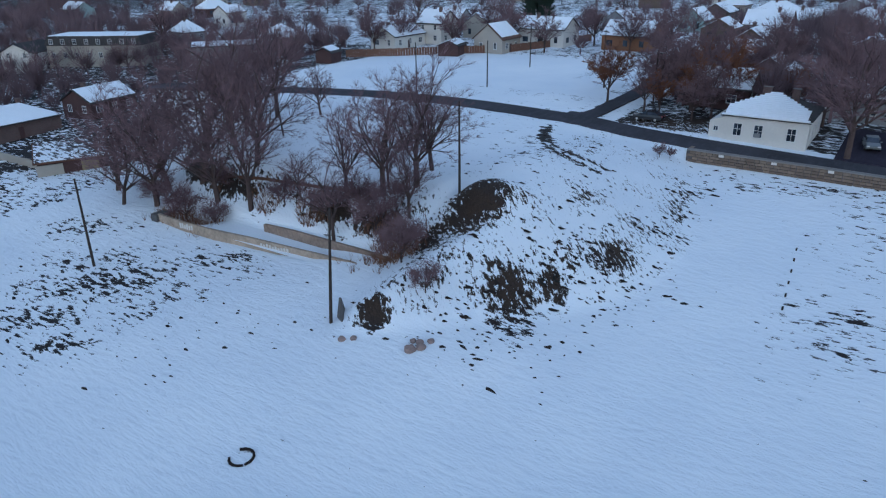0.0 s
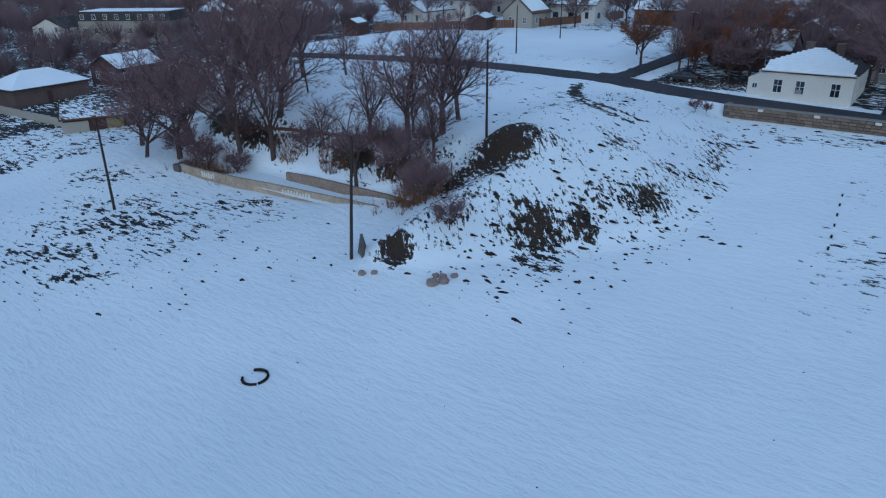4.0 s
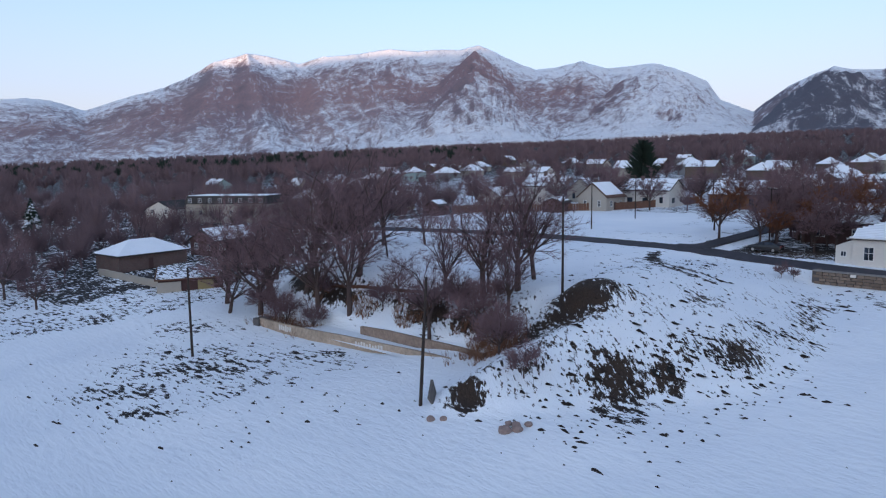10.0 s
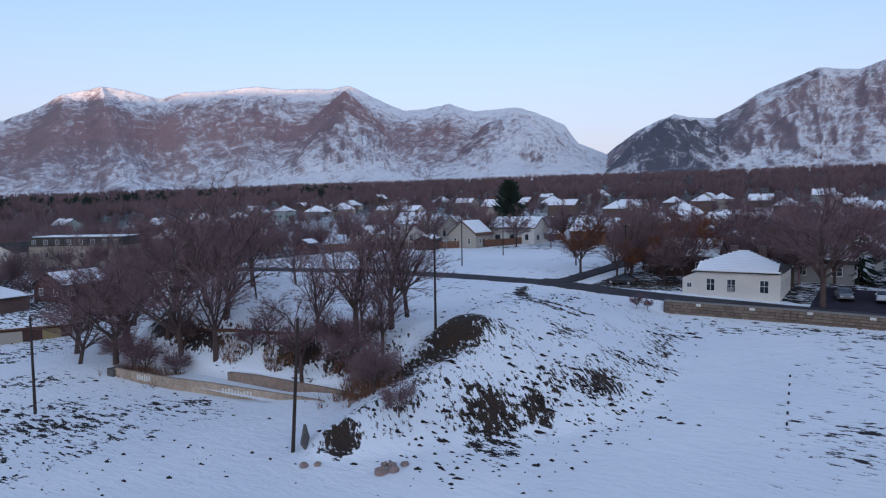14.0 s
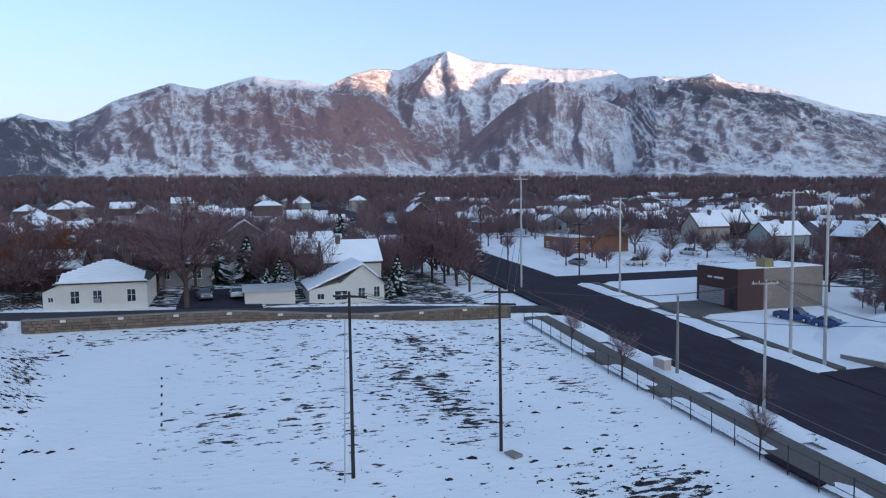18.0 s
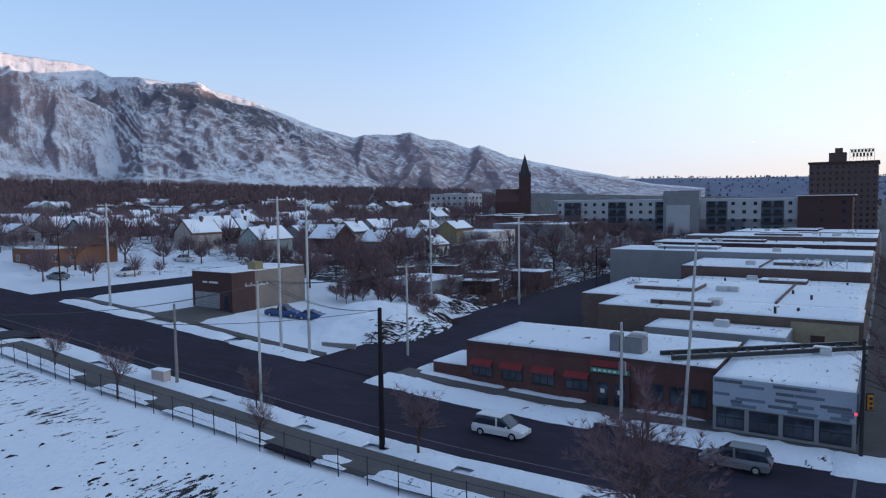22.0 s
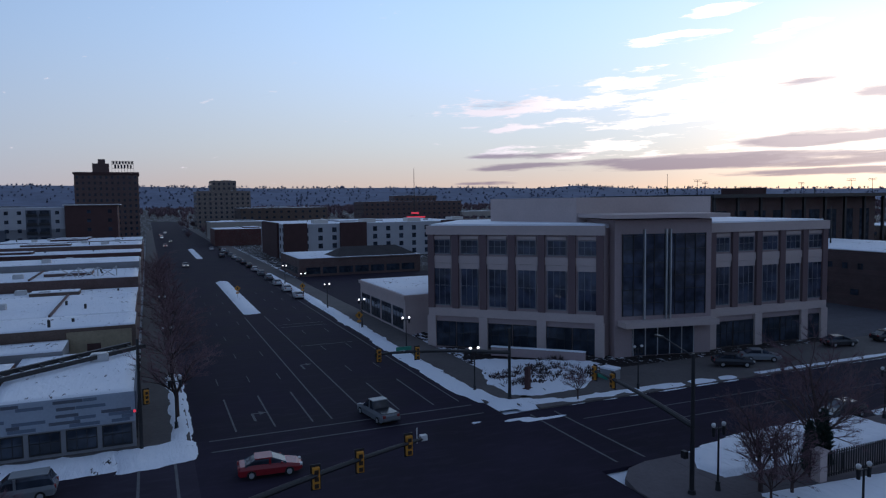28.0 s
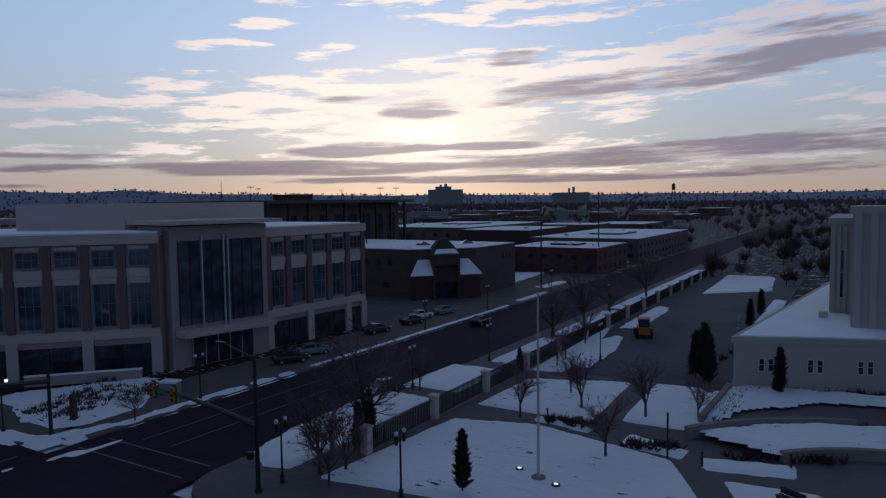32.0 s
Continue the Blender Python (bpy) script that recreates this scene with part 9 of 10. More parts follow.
for key, x, y, h, lab in (("t1", 63.4, -60.8, 19, "very tall pale pole with stacked insulators"), ("t2s", 58.8, -61.0, 19, "very tall pale pole with stacked insulators"), ("t3", 67.6, -101, 18, "tall pale pole behind the snow heap"),
                           ("t4", 55.1, -110.6, 16, "tall pale pole by the alley"), ("t5", 101, -61.4, 16, "tall pale pole at the street corner"), ("t6", 110, -47.5, 19, "very tall pole at the avenue corner")):
    wood_pole(key, x, y, h, lab, (0, 0), 1, 70, street_z(x), 0.2, STEEL)
wood_pole("a1", 107.5, -44.0, 9.5, "short wooden pole at the avenue corner", (0, 0), 1, 60, street_z(107), 0.15)
for x, y, h, lean in ((19.6, -59.6, 9.0, 0.0), (14.4, -60.6, 16.2, 0.9)):
    t = thing("steel_pole", "slim pale steel pole before the shops", "pole", (x, y, 0.1))
    part("shaft", Geo().tube((0, 0, -0.5), (-lean, 0, h), 0.16, 0.10, 10), STEEL, t)
    part("base_flange", Geo().tube((0, 0, 0), (0, 0, 0.12), 0.28, n=10), STEEL, t)
    if h < 10:
        part("meter_box", Geo().box(-0.3, -0.45, 4.2, 0.3, -0.12, 5.4), GREY_WALL, t)
for key, x, y in (("n1", 53, -160), ("n2", 46, -125), ("n3", 120, -64), ("n4", 170, -62), ("n5", 230, -62)):
    wood_pole(key, x, y, 10, "wooden pole along the alley" if x < 60 else "wooden pole up the street", (0, 0), 1, 60, None, 0.15)


def wire(a, b, sag, r=0.022):
    a, b = Vector(a), Vector(b)
    g = Geo().path([a.lerp(b, i / 10) - Vector((0, 0, sag * 4 * (i / 10) * (1 - i / 10))) for i in range(11)], r, r, 3)
    return solid("power_cable", g, DARK_STEEL, "thin sagging overhead cable between poles", "cable", group="overhead cables")


for a, b, n_ in (("f1", "f2", 3), ("f2", "t6", 3), ("f2", "m", 2), ("m", "d", 2), ("m", "s", 3), ("d", "f2", 1), ("t1", "t5", 3), ("t2s", "t3", 2), ("t3", "t4", 2), ("t6", "a1", 1), ("s", "t4", 2), ("p2", "p3", 1), ("t5", "n3", 2), ("n3", "n4", 2), ("n4", "n5", 2), ("s", "n2", 2), ("n2", "n1", 2), ("t2s", "t1", 2)):
    A_, B_ = ENDS[a], ENDS[b]
    for k in range(n_):
        wire(A_[k % len(A_)], B_[k % len(B_)], 0.9)

# ---- chain-link fence of the field ----
fence = thing("chain_link_fence", "grey chain-link fence on steel posts along the field", "fence", (0, -37.4, 0))
gz_ = lambda x: street_z(x) + 0.1
post_mesh = Geo().tube((0, 0, -0.5), (0, 0, 1.75), 0.04, n=8).ball((0, 0, 1.77), 0.055, 6, 4).mesh("post", DARK_STEEL)
xs = [6 + 2.75 * k for k in range(30)]
for x in xs:
    o = new("post", post_mesh)
    o.parent = fence
    o.location = (x, 0, gz_(x))
for a, b in zip(xs[:-1], xs[1:]):
    part("rail", Geo().tube((a, 0, gz_(a) + 1.68), (b, 0, gz_(b) + 1.68), 0.025, n=6, caps=False), DARK_STEEL, fence)
    m = Geo()
    for i in range(5):
        u = a + (b - a) * i / 5
        v = u + (b - a) / 5 * 2
        for p, q in (((u, 0.05), (min(v, b), 1.65 if v <= b else 0.05 + 1.6 * (b - u) / (v - u))),):
            m.spike((p[0], 0, gz_(p[0]) + p[1]), (q[0], 0, gz_(q[0]) + q[1]), 0.0026)
            m.spike((p[0], 0, gz_(p[0]) + 1.65 - p[1] + 0.05), (q[0], 0, gz_(q[0]) + 1.7 - q[1]), 0.0026)
    part("wire_mesh", m, DARK_STEEL, fence)
cab = thing("utility_cabinet", "pale green street cabinet in the snow verge", "cabinet", (62.6, -43.2, street_z(62.6) + 0.1), 5)
part("body", Geo().box(-0.9, -0.45, 0, 0.9, 0.45, 1.15), OFFICE_PALE, cab)
part("lid", Geo().box(-0.95, -0.5, 1.15, 0.95, 0.5, 1.25), SNOW_CLEAN, cab)
sheet("drain_apron", 36.5, 41.5, -38.3, -37.6, climb, ASPHALT, "dark wet drain opening beside the fence", "drain", 0.16, 0.2, 2)

# ---- board fence beyond the lot ----
bf = thing("board_fence", "brown board fence behind the snowy lot", "fence", (0, 0, 0))
line_ = ((128, 117), (136.5, 107), (143, 100.4), (152.4, 86.6), (164, 81.6), (181, 76.6))
cnt = 0
for (ax, ay), (bx, by) in zip(line_[:-1], line_[1:]):
    L = math.hypot(bx - ax, by - ay)
    m = int(L / 0.62)
    ang = math.degrees(math.atan2(by - ay, bx - ax))
    for k in range(m):
        t = (k + 0.5) / m
        x, y = ax + (bx - ax) * t, ay + (by - ay) * t
        part("board", Geo().box(-0.29, -0.03, -0.4, 0.29, 0.03, 1.75 + 0.05 * ((k * 7) % 3), ang, (x, y, ground(x, y))), WOOD_FENCE, bf)
        cnt += 1

# ---- vehicles ----
def car(name, x, y, rz, paint, label, kind="van", z=0.0, lights=False, group="parked and passing cars"):
    t = thing(name, label, "car", (x, y, z), rz, group)
    L, W = (4.9, 1.9) if kind in ("van", "suv") else ((5.6, 1.95) if kind == "pickup" else (4.6, 1.8))
    lx = L / 2

    def hull(sections):
        g = Geo()
        for u, zb, zt, hw in sections:
            g.v += [(u, -hw, zb), (u, hw, zb), (u, hw * 0.98, (zb + zt) * 0.55), (u, hw * 0.86, zt), (u, -hw * 0.86, zt), (u, -hw * 0.98, (zb + zt) * 0.55)]
        for k in range(len(sections) - 1):
            for i in range(6):
                j = (i + 1) % 6
                g.f.append((k * 6 + i, (k + 1) * 6 + i, (k + 1) * 6 + j, k * 6 + j))
        e = (len(sections) - 1) * 6
        g.f += [tuple(range(6)), tuple(e + i for i in reversed(range(6)))]
        return g

    w = W / 2
    part("body", hull(((-lx, 0.45, 0.85, w * 0.9), (-lx + 0.15, 0.3, 1.0, w), (-lx + 1.3, 0.28, 1.02, w), (lx - 1.2, 0.28, 0.98, w), (lx - 0.3, 0.3, 0.82, w * 0.97), (lx, 0.42, 0.68, w * 0.85))), paint, t, smooth=False)
    if kind == "van":
        cab_ = ((-lx + 0.1, 0.98, 1.05, w * 0.9), (-lx + 0.35, 0.98, 1.62, w * 0.86), (-lx + 1.0, 0.98, 1.72, w * 0.88), (0.5, 0.98, 1.68, w * 0.88), (lx - 1.15, 0.95, 1.0, w * 0.9))
        roof_ = (-lx + 0.45, 0.35, 1.72)
    elif kind == "pickup":
        cab_ = ((-0.7, 0.98, 1.05, w * 0.9), (-0.55, 0.98, 1.7, w * 0.84), (0.55, 0.98, 1.72, w * 0.84), (1.35, 0.95, 1.0, w * 0.9))
        roof_ = (-0.55, 0.5, 1.72)
    else:
        cab_ = ((-lx + 0.5, 0.95, 1.0, w * 0.9), (-lx + 1.2, 0.95, 1.38, w * 0.8), (0.2, 0.95, 1.42, w * 0.8), (1.15, 0.93, 0.98, w * 0.88))
        roof_ = (-lx + 1.2, 0.15, 1.42)
    part("glazing", hull(cab_), GLASS, t)
    part("roof", Geo().box(roof_[0], -w * 0.76, roof_[2] - 0.03, roof_[1], w * 0.76, roof_[2] + 0.05), paint, t)
    for s in (-1, 1):
        part("pillar", Geo().box(-0.1, s * w * 0.88 - 0.03, 0.95, 0.06, s * w * 0.88 + 0.03, roof_[2] - 0.02), paint, t)
    if kind == "pickup":
        part("bed", Geo().box(-lx + 0.2, -w * 0.8, 0.95, -0.85, w * 0.8, 1.06), CAR_DARK, t)
    for u in (-lx + 0.95, lx - 0.95):
        for s in (-1, 1):
            wh = part("wheel", Geo().tube((u, s * w * 0.82, 0.33), (u, s * (w + 0.02), 0.33), 0.34, n=14), TYRE, t)
            part("rim", Geo().tube((u, s * (w - 0.02), 0.33), (u, s * (w + 0.035), 0.33), 0.2, n=10), STEEL, wh)
    for s in (-1, 1):
        part("headlight", Geo().box(lx - 0.18, s * w * 0.66 - 0.18, 0.62, lx + 0.015, s * w * 0.66 + 0.18, 0.76), HEADLIGHT if lights else TRIM, t)
        part("taillight", Geo().box(-lx - 0.015, s * w * 0.72 - 0.14, 0.72, -lx + 0.1, s * w * 0.72 + 0.14, 0.95), RED_AWNING, t)
        part("mirror", Geo().box(lx - 1.55, s * (w + 0.02) - 0.1, 0.98, lx - 1.4, s * (w + 0.02) + 0.1, 1.12), paint, t)
    return t


car("minivan", 27.3, -51.2, 180, CAR_WHITE, "white minivan driving down the climbing street", "van", 0.02)
car("sedan", -7.6, -51.2, 175, CAR_RED, "dark red sedan crossing the junction", "sedan", 0.01)
car("pickup_truck", -19.0, -60.6, -82, CAR_GREY, "silver pickup truck turning onto the boulevard", "pickup", 0.01)
car("minivan", 9.0, -53.8, 0, CAR_GREY, "silver minivan waiting in the street", "van", 0.01)
car("pickup_truck", 77, -74.5, 195, CAR_BLUE, "blue pickup truck parked in the snowy yard", "pickup", ground(77, -74.5))
car("sedan", 72.5, -76, 200, CAR_BLUE, "blue car parked in the snowy yard", "sedan", ground(72.5, -76))
for x, y, rz, k, p_, lab in ((104, -0.2, 180, "sedan", CAR_WHITE, "white car parked on the drive"), (103, 4.2, 190, "suv", CAR_GREY, "grey car parked beside the big tree"), (112, -3, 180, "sedan", CAR_DARK, "dark car parked behind the shed"),
                             (101, 33, 90, "sedan", CAR_DARK, "dark car parked beside the avenue"), (128, -82, 100, "pickup", CAR_WHITE, "white pickup parked beside the orange building"), (132, -70, 10, "sedan", CAR_GREY, "grey car parked in the snowy yard"), (140, -104, 10, "pickup", CAR_WHITE, "white pickup in the snowy yard")):
    car("car", x, y, rz, p_, lab, "sedan" if k == "suv" else k, ground(x, y) + 0.03)
for x, y, rz, p_, lab in ((-98.2, -52.6, 180, CAR_DARK, "dark car driving west past the office"), (-57.5, -42.6, 0, CAR_DARK, "dark car parked at the garden kerb"), (-63, -60.8, 150, CAR_DARK, "snow-dusted car parked before the office"), (-68, -61.4, 150, CAR_GREY, "grey car parked before the office"),
                          (-93, -62.5, 170, CAR_DARK, "dark car in the office car park"), (-98, -64, 170, CAR_WHITE, "white car in the office car park"), (-104, -63, 170, CAR_GREY, "grey car in the office car park"), (-84, -63, 170, CAR_DARK, "dark car in the office car park")):
    car("car", x, y, rz, p_, lab, "sedan", 0.15 if y < -56.2 else 0.01)
rcar = random.Random(41)
for k in range(9):
    y = -235 - 42 * k + rcar.uniform(-6, 6)
    x = rcar.choice((-7, -10.5, -21.5, -25))
    toward = x > -15
    car("car", x, y, 90 if toward else -90, rcar.choice((CAR_WHITE, CAR_GREY, CAR_DARK, CAR_RED)), "car driving on the boulevard with lit lamps" if toward else "car driving away down the boulevard", "sedan", 0.01, toward)
for k in range(14):
    car("car", -28.6, -146 - 13 * k, -90, rcar.choice((CAR_WHITE, CAR_GREY, CAR_DARK, CAR_DARK)), "car parked along the boulevard kerb", "sedan", 0.01)

# ---- street lamps and signals ----
def street_lamp(x, y, lit=True, h=4.3, z=0.14):
    t = thing("street_lamp", "black twin-globe street lamp, lit" if lit else "black twin-globe street lamp, unlit", "street lamp", (x, y, z), 0, "twin-globe street lamps")
    part("base", Geo().tube((0, 0, 0), (0, 0, 0.5), 0.2, 0.13, 10).tube((0, 0, 0.5), (0, 0, 0.62), 0.17, n=10), DARK_STEEL, t)
    part("shaft", Geo().tube((0, 0, 0.62), (0, 0, h), 0.08, 0.06, 10), DARK_STEEL, t)
    part("arm", Geo().box(-0.5, -0.04, h - 0.05, 0.5, 0.04, h + 0.04).tube((0, 0, h), (0, 0, h + 0.25), 0.05, 0.01, 8), DARK_STEEL, t)
    for s in (-1, 1):
        cup = part("lamp_holder", Geo().tube((s * 0.45, 0, h - 0.5), (s * 0.45, 0, h + 0.1), 0.10, 0.15, 8), DARK_STEEL, t)
        part("globe", Geo().ball((s * 0.45, 0, h + 0.27), 0.15, 12, 8), LAMP_GLOBE if lit else TRIM, cup, "round globe", True)
    return t


for x, y, lit in ((-30.8, -64.3, True), (-30.9, -85.4, True), (-30.6, -105, True), (-30.6, -128, True), (-30.6, -150, True), (-30.6, -172, True), (-35.0, -34.9, False), (-46.4, -57.4, False), (-60, -42.4 + 2.0, False), (-89.1, -57.5, False), (-75.3, -39.2, False), (-93.7, -38.4, False),
                  (-120, -38.4, False), (-1.6, -64.7, False), (-1.6, -92, False), (-1.6, -124, False), (-1.6, -150, False), (-1.6, -180, False), (-37.0, -26.0, False), (-81.9, -27.2, False), (-110, -57.5, False), (-140, -57.5, False)):
    street_lamp(x, y, lit)


def signal_head(parent, x, y, z, rz):
    h = part("signal_head", Geo().box(-0.18, -0.12, -0.55, 0.18, 0.12, 0.55, rz, (x, y, z)), YELLOW, parent, "yellow three-lamp traffic signal")
    c, s = math.cos(radians(rz)), math.sin(radians(rz))
    bp = Geo().box(-0.27, 0.10, -0.68, 0.27, 0.13, 0.68, rz, (x, y, z))
    part("backplate", bp, DARK_STEEL, h)
    for k in range(3):
        part("lens", Geo().box(-0.11, -0.16, 0.22 - 0.36 * k, 0.11, -0.12, 0.44 - 0.36 * k, rz, (x, y, z)), LENS_DARK, h)
    return h


def mast(x, y, z, height, ex, ey, ez, heads, rz, label):
    t = thing("traffic_signal", label, "traffic light", (x, y, z), 0, "signals of the junction")
    part("post", Geo().tube((0, 0, 0), (0, 0, height), 0.17, 0.12, 12), DARK_STEEL, t)
    part("base_plate", Geo().tube((0, 0, 0), (0, 0, 0.3), 0.28, 0.24, 10), DARK_STEEL, t)
    lx, ly, lz = ex - x, ey - y, ez - z
    a0 = Vector((0, 0, lz - 1.2))
    arm = Geo().path([Vector((lx * k / 8, ly * k / 8, a0.z + 1.2 * math.sin(k / 8 * math.pi / 2))) for k in range(9)], 0.21, 0.11, 8)
    part("arm", arm, DARK_STEEL, t)
    for f in heads:
        p = Vector((lx * f, ly * f, a0.z + 1.2 * math.sin(f * math.pi / 2)))
        signal_head(t, p.x, p.y, p.z - 0.15, rz)
    return t


m1 = mast(2.6, -31.0, 0.1, 6.8, -14.0, -36.3, 6.4, (0.60, 0.755, 0.945), 180, "black signal mast with three yellow heads over the junction")
part("camera_unit", Geo().box(-16.9, -5.5, 6.2, -16.5, -5.2, 6.5), TRIM, m1)
part("aerial", Geo().box(-16.3, -5.3, 6.1, -16.25, -5.25, 7.0), TRIM, m1)
m2 = mast(-33.0, -35.2, 0.1, 9.6, -33.1, -46.8, 6.0, (0.76, 0.97), 90, "black signal mast with lamp arm at the garden corner")
part("street_sign", Geo().box(-0.03, -10.6, 5.6, 0.03, -9.4, 5.9), GREEN_SIGN, m2, "green street sign")
part("lamp_arm", Geo().tube((0, 0, 9.4), (0, -3.0, 10.2), 0.06, 0.05, 8, False).box(-0.15, -3.7, 10.1, 0.15, -3.0, 10.25), DARK_STEEL, m2)
part("pedestrian_signal", Geo().box(0.15, -0.6, 2.4, 0.45, -0.2, 2.9), DARK_STEEL, m2)
m3 = mast(-32.6, -60.0, 0.1, 7.2, -18.6, -60.0, 6.1, (0.70, 0.97), 180, "black signal mast on the office corner")
part("street_sign", Geo().box(10.4, -0.05, 6.1, 11.9, 0.05, 6.45), GREEN_SIGN, m3, "green street sign")
m4 = thing("traffic_signal", "black signal post with a yellow head at the shop corner", "traffic light", (1.2, -60.2, 0.1), 0, "signals of the junction")
part("post", Geo().tube((0, 0, 0), (0, 0, 9.2), 0.16, 0.11, 10), DARK_STEEL, m4)
signal_head(m4, -0.5, 0, 4.4, 200)
part("red_lamp", Geo().box(0.3, 0.1, 3.3, 0.5, 0.2, 3.5), RED_GLOW, m4, "lit red lamp")
for x, y, z in ((-16.7, -150, 2.2), (-30.0, -104.6, 2.2), (-30.0, -148, 2.2)):
    t = thing("warning_sign", "yellow diamond warning sign on a post", "sign", (x, y, 0.1), 0, "yellow warning signs")
    part("post", Geo().tube((0, 0, 0), (0, 0, z + 0.5), 0.035, n=6), STEEL, t)
    part("plate", Geo().add([(0, 0.05, z - 0.65), (0.65, 0.05, z), (0, 0.05, z + 0.65), (-0.65, 0.05, z), (0, 0.01, z - 0.65), (0.65, 0.01, z), (0, 0.01, z + 0.65), (-0.65, 0.01, z)],
                            [(0, 3, 2, 1), (4, 5, 6, 7), (0, 1, 5, 4), (1, 2, 6, 5), (2, 3, 7, 6), (3, 0, 4, 7)]), YELLOW, t)
    part("emblem", Geo().box(-0.12, 0.05, z - 0.25, 0.12, 0.06, z + 0.25), DARK_STEEL, t)
    part("lower_plate", Geo().box(-0.3, 0.01, z - 1.1, 0.3, 0.05, z - 0.75), YELLOW, t)

# ---- office forecourt: planting bed, bench, dark upright slab ----
bed = [(-37.3, -77.0), (-35.3, -72), (-33.4, -66), (-33.6, -61.4), (-36.0, -60.0), (-42.0, -60.4), (-46.0, -64.0), (-49.5, -69.5)]
snow_bank("planting_bed", list(reversed(bed)), lambda x, y: 0.15 + 0 * x, 0.35, "snowy planting bed before the office", 301, 0.5)
bsh = Geo()
for k in range(200):
    t = rh.random(), rh.random()
    x, y = -34.5 - 12 * t[0], -62 - 12 * t[1] * (0.4 + t[0] * 0.5) - 1
    for _ in range(10):
        a, s = rh.uniform(0, 6.28), rh.uniform(0.2, 0.6)
        bsh.spike((x, y, 0.2), (x + math.cos(a) * s, y + math.sin(a) * s, 0.5 + rh.uniform(0.0, 0.5)), 0.09)
solid("bed_shrubs", bsh, HEDGE, "dark low shrubs in the snowy planting bed", "shrub", kind="stuff")
# made-up slab in place of a small dark object of unknown kind
stele = thing("corner_marker", "dark slab standing in for an unclear dark object in the planting bed", "stele", (-35.6, -61.6, 0.2), 30)
part("slab", Geo().box(-0.3, -0.2, 0, 0.3, 0.2, 2.6).box(-0.45, -0.35, 0, 0.45, 0.35, 0.35), BROWN_WALL, stele)
lowall = thing("bed_wall", "low stone wall closing the planting bed", "wall", (-44.5, -74.5, 0.14), -43)
part("wall", Geo().box(-6.0, -0.25, 0, 6.0, 0.25, 1.1), OFFICE_STONE, lowall)
part("snow_cap", Geo().box(-6.05, -0.3, 1.1, 6.05, 0.3, 1.22), SNOW_CLEAN, lowall)
kiosk = thing("white_cabinet", "small white snow-topped cabinet on the forecourt", "cabinet", (-46.6, -62.4, 0.14), 20)
part("body", Geo().box(-0.6, -0.9, 0, 0.6, 0.9, 1.1), GREY_WALL, kiosk)
part("snow_cap", Geo().box(-0.65, -0.95, 1.1, 0.65, 0.95, 1.3), SNOW_CLEAN, kiosk)

# ---- gardens ----
gf = thing("garden_fence", "black iron railing between stone piers along the gardens", "fence", (0, -33.2, 0.14))
x = -42.6
bar_mesh = Geo().box(-0.035, -0.035, 0.1, 0.035, 0.035, 1.95).mesh("bar", DARK_STEEL)
while x > -190:
    if -66 < x < -63.5:
        x -= 2.5
    part("pier", Geo().box(x - 0.35, -0.35, -0.3, x + 0.35, 0.35, 2.1).box(x - 0.45, -0.45, 2.1, x + 0.45, 0.45, 2.22), OFFICE_PALE, gf)
    L = 9.8
    part("rail", Geo().box(x - L, -0.03, 0.25, x - 0.35, 0.03, 0.32), DARK_STEEL, gf)
    part("rail", Geo().box(x - L, -0.03, 1.72, x - 0.35, 0.03, 1.80), DARK_STEEL, gf)
    n_ = 36
    if x > -120:
        for k in range(n_):
            o = new("bar", bar_mesh)
            o.parent = gf
            o.location = (x - 0.5 - k * (L - 0.7) / n_, 0, 0)
    else:
        far_bars = Geo()
        for k in range(n_):
            u = x - 0.5 - k * (L - 0.7) / n_
            far_bars.box(u - 0.04, -0.04, 0.1, u + 0.04, 0.04, 1.95)
        tagged(part("railing", far_bars, DARK_STEEL, gf), kind="stuff")
    x -= L + 0.35
flag = thing("flagpole", "tall bare aluminium flagpole on a round base in the lawn", "flagpole", (-44.3, -19.2, 0.2))
part("pole", Geo().tube((0, 0, 0), (0, 0, 13.2), 0.11, 0.06, 12), STEEL, flag)
part("truck_ball", Geo().ball((0, 0, 13.3), 0.12, 8, 6), STEEL, flag)
part("footing", Geo().tube((0, 0, -0.2), (0, 0, 0.25), 0.6, 0.5, 16), CONCRETE, flag)
for x, y in ((-45.0, -21.0), (-43.6, -17.6)):
    t = thing("ground_light", "small lit ground floodlight in the lawn", "lamp", (x, y, 0.35), 0, "lawn lights")
    part("housing", Geo().tube((0, 0, -0.2), (0, 0, 0.12), 0.3, n=12), DARK_STEEL, t)
    part("lens", Geo().tube((0, 0, 0.12), (0, 0, 0.15), 0.15, n=12), glow("floodlight_lens", (1, 0.95, 0.85), 0.9), t)


def arc_wall(name, cx, cy, r, a0, a1, h, t, label, n=18):
    g = thing(name, label, "wall", (cx, cy, 0.1), 0, "garden retaining walls")
    s = Geo()
    for k in range(n):
        p, q = radians(a0 + (a1 - a0) * k / n), radians(a0 + (a1 - a0) * (k + 1) / n)
        o = [(r * math.cos(p), r * math.sin(p)), ((r + t) * math.cos(p), (r + t) * math.sin(p)), ((r + t) * math.cos(q), (r + t) * math.sin(q)), (r * math.cos(q), r * math.sin(q))]
        s.prism(o, 0, h)
    part("wall", s, CONCRETE, g)
    return g


